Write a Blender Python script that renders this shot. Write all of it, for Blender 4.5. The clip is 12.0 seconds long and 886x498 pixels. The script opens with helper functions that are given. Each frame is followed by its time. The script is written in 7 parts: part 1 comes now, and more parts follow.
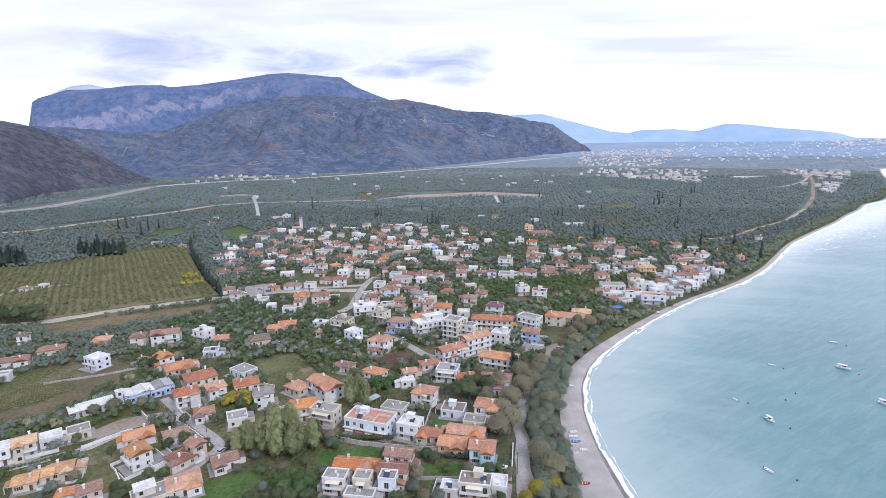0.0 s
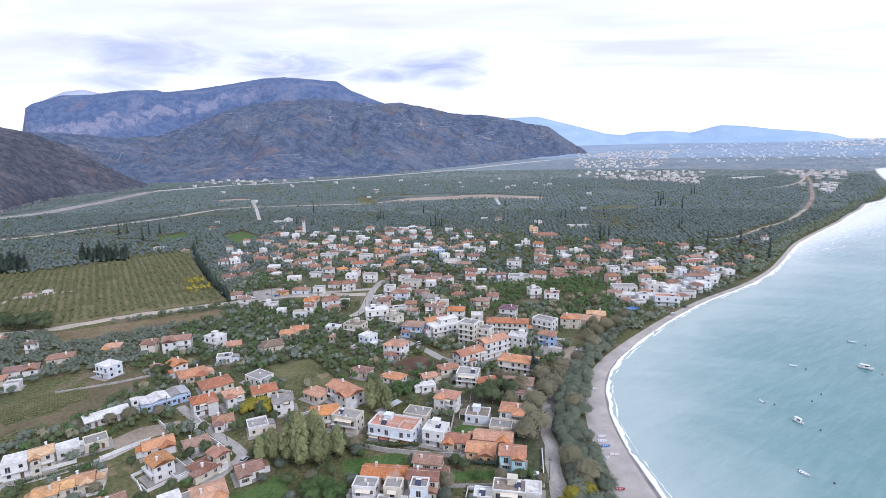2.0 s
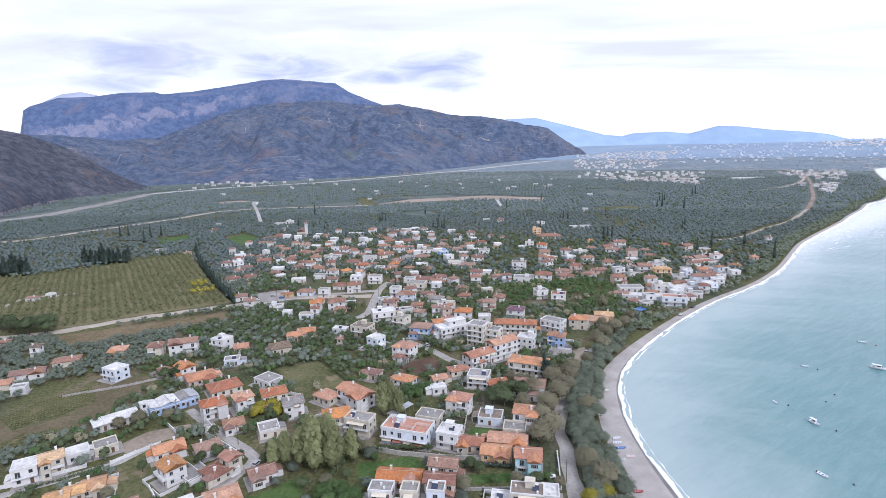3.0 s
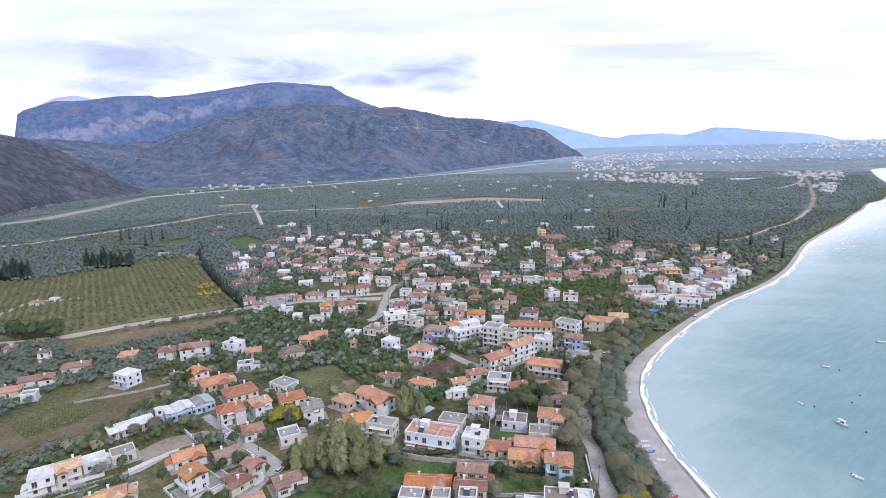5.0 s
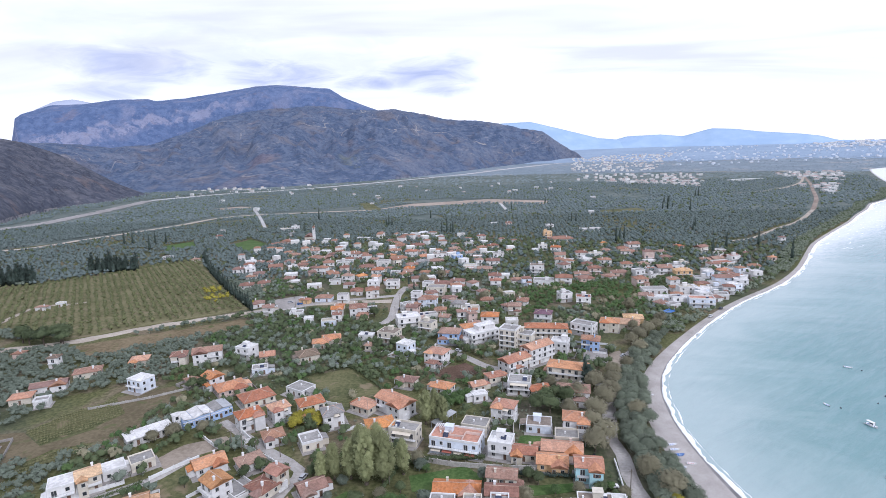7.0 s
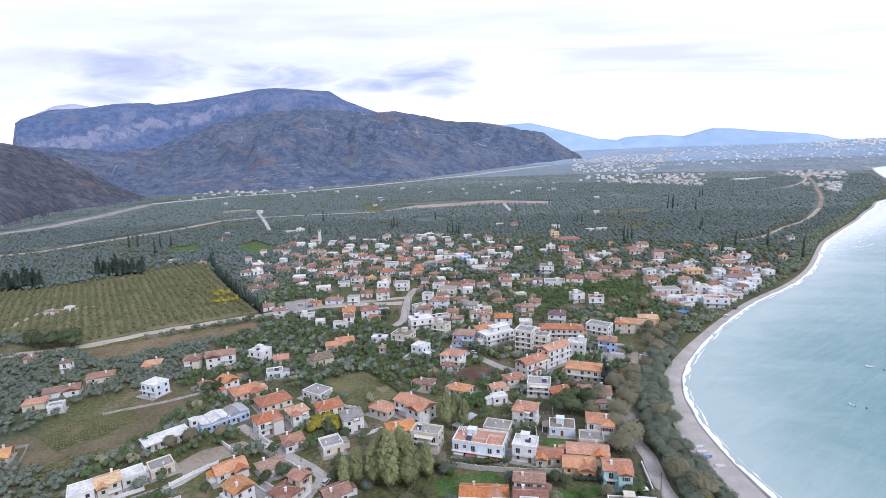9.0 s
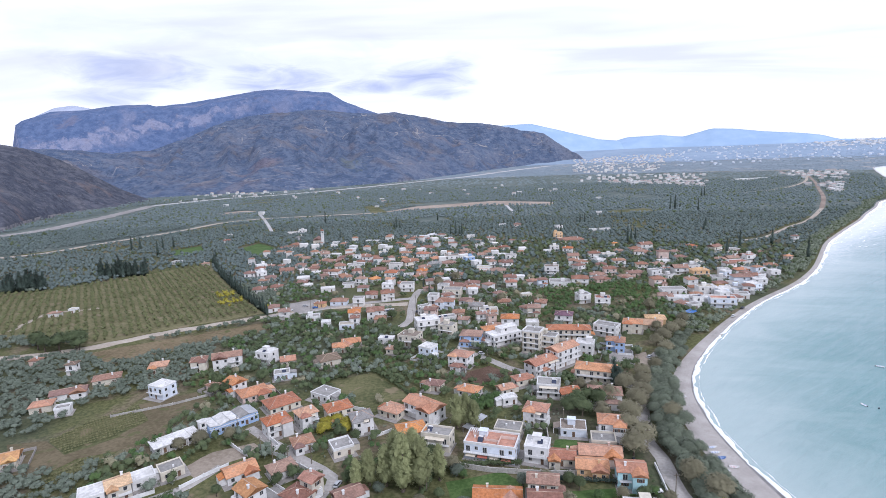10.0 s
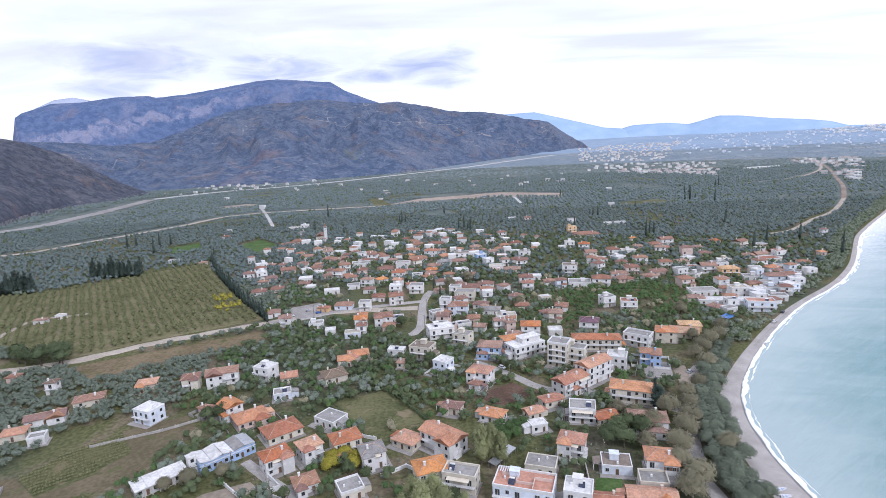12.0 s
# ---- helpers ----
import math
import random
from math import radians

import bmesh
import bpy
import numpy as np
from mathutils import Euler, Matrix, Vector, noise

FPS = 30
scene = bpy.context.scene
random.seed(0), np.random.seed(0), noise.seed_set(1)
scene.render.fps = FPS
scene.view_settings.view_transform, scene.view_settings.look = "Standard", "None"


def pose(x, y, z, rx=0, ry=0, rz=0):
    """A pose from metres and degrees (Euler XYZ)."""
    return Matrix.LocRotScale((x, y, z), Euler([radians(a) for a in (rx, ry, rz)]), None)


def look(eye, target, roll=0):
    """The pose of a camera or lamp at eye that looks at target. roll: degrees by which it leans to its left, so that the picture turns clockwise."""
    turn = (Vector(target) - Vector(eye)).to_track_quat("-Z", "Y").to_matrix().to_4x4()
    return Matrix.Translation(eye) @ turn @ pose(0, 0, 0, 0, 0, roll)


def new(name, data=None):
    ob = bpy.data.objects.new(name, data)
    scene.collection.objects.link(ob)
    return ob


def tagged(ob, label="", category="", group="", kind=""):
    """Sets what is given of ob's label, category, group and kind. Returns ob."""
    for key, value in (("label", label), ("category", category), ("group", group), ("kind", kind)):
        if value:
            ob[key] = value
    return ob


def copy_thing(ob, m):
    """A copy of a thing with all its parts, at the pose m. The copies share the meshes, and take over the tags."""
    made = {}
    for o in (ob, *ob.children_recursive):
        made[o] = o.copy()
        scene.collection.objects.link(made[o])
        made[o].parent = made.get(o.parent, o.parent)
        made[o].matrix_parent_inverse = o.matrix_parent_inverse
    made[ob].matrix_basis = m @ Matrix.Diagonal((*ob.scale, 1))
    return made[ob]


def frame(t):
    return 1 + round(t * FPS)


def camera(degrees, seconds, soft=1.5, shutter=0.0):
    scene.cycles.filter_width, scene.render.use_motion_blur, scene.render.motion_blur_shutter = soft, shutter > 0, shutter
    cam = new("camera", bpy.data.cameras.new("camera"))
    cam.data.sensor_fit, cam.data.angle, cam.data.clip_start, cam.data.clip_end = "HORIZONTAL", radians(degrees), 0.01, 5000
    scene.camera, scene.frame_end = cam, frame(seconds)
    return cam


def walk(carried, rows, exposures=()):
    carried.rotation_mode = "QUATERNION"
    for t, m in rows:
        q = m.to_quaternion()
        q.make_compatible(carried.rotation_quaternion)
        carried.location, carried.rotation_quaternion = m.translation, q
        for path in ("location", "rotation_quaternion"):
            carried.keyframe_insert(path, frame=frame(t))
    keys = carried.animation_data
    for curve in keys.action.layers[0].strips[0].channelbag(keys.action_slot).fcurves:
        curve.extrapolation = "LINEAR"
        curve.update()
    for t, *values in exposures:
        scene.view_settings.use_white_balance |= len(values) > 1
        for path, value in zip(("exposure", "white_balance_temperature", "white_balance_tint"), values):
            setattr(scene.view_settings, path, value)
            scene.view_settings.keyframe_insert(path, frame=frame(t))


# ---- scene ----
cam = camera(79.2, 12.0, soft=0.6)
PATH = [
    (0, look((3.75, 1.55, 115.26), (-4.78, 99.19, 95.39), -0.63)),
    (0.5, look((0.97, 2.29, 115.09), (-7.31, 99.97, 95.34), -0.73)),
    (1, look((-2.04, 2.97, 114.87), (-10.03, 100.71, 95.28), -0.83)),
    (1.5, look((-5.07, 3.51, 114.69), (-12.84, 101.28, 95.20), -0.91)),
    (2, look((-8.02, 4.14, 114.39), (-15.69, 101.96, 95.09), -1.02)),
    (2.5, look((-10.91, 4.71, 114.18), (-18.40, 102.57, 95.01), -1.10)),
    (3, look((-13.78, 5.36, 113.95), (-21.15, 103.26, 94.91), -1.18)),
    (5, look((-24.96, 8.23, 112.93), (-31.54, 106.26, 94.33), -1.38)),
    (5.5, look((-27.56, 8.78, 112.76), (-33.93, 106.86, 94.30), -1.44)),
    (6, look((-30.25, 9.47, 112.63), (-36.53, 107.56, 94.22), -1.52)),
    (6.5, look((-32.65, 10.04, 112.57), (-38.83, 108.15, 94.25), -1.57)),
    (7, look((-34.95, 10.69, 112.32), (-41.13, 108.82, 94.11), -1.66)),
    (9, look((-43.21, 12.85, 111.66), (-49.40, 111.04, 93.77), -2.05)),
    (9.5, look((-45.28, 13.43, 111.51), (-51.43, 111.64, 93.72), -2.10)),
    (10, look((-47.33, 13.73, 111.37), (-53.50, 111.96, 93.66), -2.20)),
    (10.5, look((-49.34, 14.13, 111.19), (-55.52, 112.37, 93.57), -2.24)),
    (11, look((-51.40, 14.63, 111.01), (-57.55, 112.89, 93.44), -2.27)),
    (11.1, look((-51.82, 14.74, 110.98), (-57.97, 112.99, 93.41), -2.27)),
    (11.2, look((-52.08, 16.76, 111.15), (-58.26, 115.01, 93.57), -2.29)),
    (11.3, look((-52.41, 19.38, 111.37), (-58.64, 117.62, 93.74), -2.31)),
    (11.4, look((-52.78, 22.30, 111.61), (-59.07, 120.51, 93.89), -2.35)),
    (11.5, look((-53.18, 25.41, 111.87), (-59.53, 123.60, 94.01), -2.39)),
    (11.6, look((-53.60, 28.69, 112.15), (-60.02, 126.83, 94.07), -2.44)),
    (11.7, look((-54.03, 32.10, 112.43), (-60.54, 130.19, 94.09), -2.49)),
    (11.8, look((-54.48, 35.62, 112.73), (-61.07, 133.64, 94.05), -2.54)),
    (11.9, look((-54.95, 39.25, 113.03), (-61.63, 137.19, 93.95), -2.60)),
    (12, look((-55.42, 42.98, 113.34), (-62.19, 140.81, 93.78), -2.66)),
]
walk(cam, PATH, exposures=((0.0, 0.02, 5680, 18), (12.0, 0.02, 5680, 18)))

# ---- light ----
SUN_EL, SUN_AZ = radians(40), radians(138)
world = bpy.data.worlds.new("overcast_sky")
scene.world = world
world.use_nodes = True


class Nodes:
    """Small helper to write node trees."""

    def __init__(self, tree):
        self.tree = tree
        tree.nodes.clear()

    def add(self, kind, props=None, **inputs):
        n = self.tree.nodes.new(kind)
        for k, v in (props or {}).items():
            setattr(n, k, v)
        for k, v in inputs.items():
            key = int(k[1:]) if k[0] == "_" and k[1:].isdigit() else k.replace("_", " ")
            if isinstance(v, bpy.types.NodeSocket):
                self.tree.links.new(v, n.inputs[key])
            else:
                n.inputs[key].default_value = v
        return n

    def math(self, op, a, b=0.0, clamp=False):
        return self.add("ShaderNodeMath", {"operation": op, "use_clamp": clamp}, _0=a, _1=b).outputs[0]

    def mix(self, fac, a, b):
        n = self.add("ShaderNodeMix", {"data_type": "RGBA"})
        for sock, v in ((n.inputs[0], fac), (n.inputs[6], a), (n.inputs[7], b)):
            if isinstance(v, bpy.types.NodeSocket):
                self.tree.links.new(v, sock)
            else:
                sock.default_value = (*v, 1) if isinstance(v, tuple) and len(v) == 3 else v
        return n.outputs[2]

    def step(self, v, lo, hi, a=0.0, b=1.0):
        return self.add("ShaderNodeMapRange", {"interpolation_type": "SMOOTHSTEP"}, _0=v, _1=lo, _2=hi, _3=a, _4=b).outputs[0]

    def noise(self, vec, scale, detail=4.0, rough=0.55, warp=0.0):
        return self.add("ShaderNodeTexNoise", {}, Vector=vec, Scale=scale, Detail=detail, Roughness=rough, Distortion=warp).outputs[0]

    def stretch(self, vec, x, y, z, off=(0, 0, 0)):
        return self.add("ShaderNodeMapping", {}, Vector=vec, Scale=(x, y, z), Location=off).outputs[0]


# direction, height, half-width, half-height in degrees, and depth of the grey cloud undersides
CLOUDS = ((-20.0, 8.4, 19.0, 3.0, 0.34), (-33.0, 11.5, 12.0, 1.6, 0.24), (-31.6, 8.2, 6.6, 1.7, 1.0), (-33.8, 6.0, 4.0, 0.9, 0.75), (-26.9, 8.1, 1.6, 1.0, 0.85), (-19.0, 7.7, 6.0, 1.6, 0.9), (-11.0, 6.8, 3.6, 0.9, 0.95), (-4.6, 7.6, 5.0, 1.8, 0.95), (-3.0, 6.0, 3.2, 0.7, 0.7), (-11.4, 10.6, 4.2, 1.1, 0.32), (-29.0, 10.8, 7.6, 1.8, 0.32))


def build_sky():
    nd = Nodes(world.node_tree)
    way = nd.add("ShaderNodeTexCoord").outputs["Generated"]
    sky = nd.add("ShaderNodeTexSky", {"sky_type": "NISHITA", "sun_disc": False, "sun_elevation": SUN_EL, "sun_rotation": SUN_AZ, "air_density": 1.2, "dust_density": 2.0})
    thin = nd.add("ShaderNodeVectorMath", {"operation": "SCALE"}, _0=sky.outputs[0], Scale=0.10).outputs[0]
    xyz = nd.add("ShaderNodeSeparateXYZ", {}, _0=way)
    up = nd.math("MAXIMUM", xyz.outputs[2], 0.02)
    # flat cloud sheets: project the direction on a plane overhead
    flat = nd.add("ShaderNodeCombineXYZ", {}, _0=nd.math("DIVIDE", xyz.outputs[0], nd.math("ADD", up, 0.09)), _1=nd.math("DIVIDE", xyz.outputs[1], nd.math("ADD", up, 0.09)), _2=0.0).outputs[0]
    veil = nd.step(nd.noise(flat, 0.55, 6, 0.6, 0.4), 0.30, 0.62)
    base = nd.mix(nd.math("MULTIPLY_ADD", veil, 0.22, True), thin, (1.10, 1.12, 1.16))
    white = nd.mix(nd.math("MULTIPLY_ADD", veil, 0.3), (1.02, 1.05, 1.12), (1.18, 1.18, 1.18))
    cover = nd.mix(0.85, base, white)
    # grey-blue cloud undersides over the mountains
    az = nd.math("ARCTAN2", xyz.outputs[0], xyz.outputs[1])
    el = nd.math("ARCSINE", xyz.outputs[2])
    sweep = nd.add("ShaderNodeCombineXYZ", {}, _0=nd.math("MULTIPLY", az, 9.0), _1=nd.math("MULTIPLY", el, 34.0), _2=0.0).outputs[0]
    rag = nd.math("SUBTRACT", nd.noise(sweep, 1.0, 6, 0.6, 0.6), 0.5)
    dark = 0.0
    for ca, ce, wa, we, depth in CLOUDS:
        da = nd.math("DIVIDE", nd.math("SUBTRACT", az, radians(ca)), radians(wa))
        de = nd.math("DIVIDE", nd.math("SUBTRACT", el, radians(ce)), radians(we))
        d = nd.math("ADD", nd.math("ADD", nd.math("MULTIPLY", da, da), nd.math("MULTIPLY", de, de)), nd.math("MULTIPLY", rag, 3.8))
        dark = nd.math("MAXIMUM", dark, nd.step(d, 1.7, -0.9, 0.0, depth))
    out = nd.mix(dark, cover, (0.45, 0.52, 0.72))
    soft = nd.noise(nd.stretch(flat, 0.5, 1.4, 1, (-1.3, 4.2, 0)), 0.7, 5, 0.5, 0.5)
    haze = nd.math("MULTIPLY", nd.step(soft, 0.47, 0.68), nd.step(xyz.outputs[2], 0.06, 0.12))
    out = nd.mix(nd.math("MULTIPLY", haze, 0.7), out, (0.76, 0.77, 0.80))
    bg = nd.add("ShaderNodeBackground", {}, Color=out, Strength=1.0)
    nd.tree.links.new(bg.outputs[0], nd.add("ShaderNodeOutputWorld").inputs[0])


build_sky()
sun = new("sun", bpy.data.lights.new("sun", "SUN"))
sun.data.energy, sun.data.angle, sun.data.color = 2.0, radians(12), (1.0, 0.965, 0.91)
sun.matrix_world = look((math.sin(SUN_AZ) * math.cos(SUN_EL) * 100, math.cos(SUN_AZ) * math.cos(SUN_EL) * 100, math.sin(SUN_EL) * 100), (0, 0, 0))


# ---- materials ----
def material(name):
    m = bpy.data.materials.new(name)
    m.use_nodes = True
    return m, Nodes(m.node_tree)


def finish(nd, color, rough=0.8, bump=None, dist=0.05, strength=0.5, metallic=0.0, spec=0.3):
    b = nd.add("ShaderNodeBsdfPrincipled", {}, Roughness=rough, Metallic=metallic)
    b.inputs["Specular IOR Level"].default_value = spec
    if isinstance(color, bpy.types.NodeSocket):
        nd.tree.links.new(color, b.inputs["Base Color"])
    else:
        b.inputs["Base Color"].default_value = (*color, 1)
    if bump is not None:
        nd.tree.links.new(nd.add("ShaderNodeBump", {}, Height=bump, Distance=dist, Strength=strength).outputs[0], b.inputs["Normal"])
    nd.tree.links.new(b.outputs[0], nd.add("ShaderNodeOutputMaterial").inputs[0])
    return b


def mottled(name, dark, light, fine=1.5, broad=0.08, rough=0.85, dist=0.05, spec=0.25, metallic=0.0, vary=0.0, accent=None):
    """Two colours mixed at two scales in world space; vary: a shift in value from object to object."""
    m, nd = material(name)
    pos = nd.add("ShaderNodeNewGeometry").outputs["Position"]
    n1, n2 = nd.noise(pos, fine, 5), nd.noise(pos, broad, 4)
    f = nd.step(nd.math("ADD", nd.math("MULTIPLY", n1, 0.5), nd.math("MULTIPLY", n2, 0.5)), 0.36, 0.64)
    col = nd.mix(f, dark, light)
    if accent:
        col = nd.mix(nd.step(nd.noise(pos, broad * 2.3, 5, 0.6, 0.5), 0.55, 0.68), col, accent)
    if vary:
        r = nd.add("ShaderNodeObjectInfo").outputs["Random"]
        hsv = nd.add("ShaderNodeHueSaturation", {}, Color=col, Value=nd.math("ADD", nd.math("MULTIPLY", r, vary * 2), 1 - vary))
        col = hsv.outputs[0]
    finish(nd, col, rough, n1, dist, 0.6, metallic, spec)
    return m


def foliage(name, dark, light, vary=0.18):
    """Leaves: colour by clump, by tree and by grain; a little light shines through."""
    m, nd = material(name)
    geo = nd.add("ShaderNodeNewGeometry")
    r = nd.add("ShaderNodeObjectInfo").outputs["Random"]
    n = nd.noise(geo.outputs["Position"], 1.3, 5, 0.7)
    broad = nd.noise(geo.outputs["Position"], 0.09, 3, 0.5)
    f = nd.math("ADD", nd.math("MULTIPLY", geo.outputs["Random Per Island"], 0.16), nd.math("ADD", nd.math("MULTIPLY", n, 0.54), nd.math("MULTIPLY", broad, 0.30)))
    col = nd.mix(nd.step(f, 0.30, 0.70), dark, light)
    col = nd.add("ShaderNodeHueSaturation", {}, Color=col, Value=nd.math("ADD", nd.math("MULTIPLY", r, vary * 2), 1 - vary)).outputs[0]
    b = finish(nd, col, 0.75, spec=0.2)
    return m


M = {}


def build_ground_material():
    m, nd = material("plain_soil_and_scrub")
    pos = nd.add("ShaderNodeNewGeometry").outputs["Position"]
    n1, n2, n3 = nd.noise(pos, 0.6, 5), nd.noise(pos, 0.03, 5, 0.6, 0.6), nd.noise(pos, 0.008, 4)
    grass = nd.mix(nd.step(n1, 0.35, 0.65), (0.068, 0.076, 0.031), (0.128, 0.128, 0.058))
    soil = nd.mix(nd.step(n1, 0.3, 0.7), (0.116, 0.095, 0.062), (0.198, 0.165, 0.112))
    col = nd.mix(nd.step(n2, 0.48, 0.62), grass, soil)
    col = nd.mix(nd.math("MULTIPLY", nd.step(n3, 0.45, 0.62), 0.5), col, (0.058, 0.074, 0.060))
    finish(nd, col, 0.95, n1, 0.15, 0.6, spec=0.1)
    return m


def build_sea_material():
    m, nd = material("turquoise_sea")
    pos = nd.add("ShaderNodeNewGeometry").outputs["Position"]
    turned = nd.add("ShaderNodeMapping", {}, Vector=pos, Rotation=(0, 0, radians(-38))).outputs[0]
    swell = nd.noise(nd.stretch(turned, 0.045, 0.27, 0.1), 1.0, 5, 0.6, 0.5)
    chop = nd.noise(nd.stretch(turned, 0.3, 0.9, 0.5), 1.0, 5, 0.6)
    wave = nd.math("ADD", nd.math("MULTIPLY", swell, 1.6), nd.math("MULTIPLY", chop, 0.55))
    col = nd.mix(nd.step(nd.noise(pos, 0.012, 4), 0.35, 0.65), (0.082, 0.200, 0.207), (0.108, 0.232, 0.236))
    # pale swells and dark ripples: wave relief shading mixed into the colour
    col = nd.mix(nd.math("MULTIPLY", nd.step(swell, 0.42, 0.64), 0.32), col, (0.185, 0.298, 0.315))
    col = nd.mix(nd.math("MULTIPLY", nd.step(chop, 0.50, 0.66), 0.22), col, (0.060, 0.160, 0.175))
    # milky inshore water, plus glare on the farther sea painted as colour
    silt = nd.add("ShaderNodeAttribute", {"attribute_name": "silt"}).outputs["Fac"]
    cloud = nd.step(nd.math("ADD", silt, nd.math("MULTIPLY", nd.math("SUBTRACT", nd.noise(nd.stretch(pos, 0.4, 1, 1), 0.025, 5, 0.6, 1.0), 0.5), 0.9)), 0.15, 1.0)
    col = nd.mix(nd.math("MULTIPLY", cloud, 0.75), col, (0.395, 0.466, 0.462))
    # foam and far sky glare share this white in the base colour
    froth_glare = nd.add("ShaderNodeAttribute", {"attribute_name": "surf"}).outputs["Fac"]
    lace = nd.noise(nd.stretch(turned, 0.12, 0.5, 0.5), 1.0, 6, 0.65, 0.6)
    froth_glare = nd.step(nd.math("ADD", froth_glare, nd.math("MULTIPLY", nd.math("SUBTRACT", lace, 0.5), 1.1)), 0.15, 0.95)
    col = nd.mix(nd.math("MULTIPLY", froth_glare, 0.85), col, (0.70, 0.73, 0.75))
    finish(nd, col, 0.22, wave, 0.34, 0.8, spec=0.5)
    return m


M["ground"] = build_ground_material()
M["sea"] = build_sea_material()
M["beach"] = mottled("grey_shingle", (0.300, 0.278, 0.258), (0.420, 0.394, 0.370), 2.5, 0.12, 0.95, 0.01, 0.1)
M["wet"] = mottled("wet_dark_shingle", (0.115, 0.11, 0.108), (0.20, 0.192, 0.188), 1.2, 0.15, 0.5, 0.05, 0.4)
M["foam"] = mottled("sea_foam", (0.72, 0.75, 0.77), (0.90, 0.91, 0.92), 1.5, 0.3, 0.9, 0.1)
M["road"] = mottled("pale_worn_asphalt", (0.285, 0.268, 0.248), (0.405, 0.385, 0.36), 0.8, 0.06, 0.9, 0.008, 0.15)
M["track"] = mottled("dusty_gravel_track", (0.30, 0.26, 0.21), (0.44, 0.39, 0.33), 0.8, 0.08, 0.95, 0.04, 0.1)
# distance haze painted in: each farther ground zone is paler and bluer
M["far_plain"] = mottled("far_fields_haze_tint", (0.150, 0.190, 0.222), (0.220, 0.262, 0.296), 0.02, 0.004, 0.95, 0.1, 0.1, accent=(0.29, 0.285, 0.275))
M["plain_edge"] = mottled("plain_edge_haze_tint", (0.225, 0.292, 0.378), (0.272, 0.342, 0.432), 0.015, 0.003, 0.95, 0.1, 0.05)
M["mid_plain"] = mottled("grassy_floor_haze_tint", (0.080, 0.104, 0.094), (0.155, 0.175, 0.158), 0.05, 0.008, 0.95, 0.1, 0.1)
M["red_earth"] = mottled("bare_reddish_earth", (0.20, 0.155, 0.125), (0.32, 0.265, 0.225), 0.3, 0.02, 0.95, 0.05, 0.1)
M["gravel"] = mottled("dry_river_gravel", (0.36, 0.355, 0.35), (0.50, 0.495, 0.485), 0.1, 0.01, 0.95, 0.1, 0.1)
M["silt"] = mottled("grey_brown_river_silt", (0.225, 0.215, 0.205), (0.315, 0.302, 0.290), 0.1, 0.01, 0.95, 0.1, 0.1)


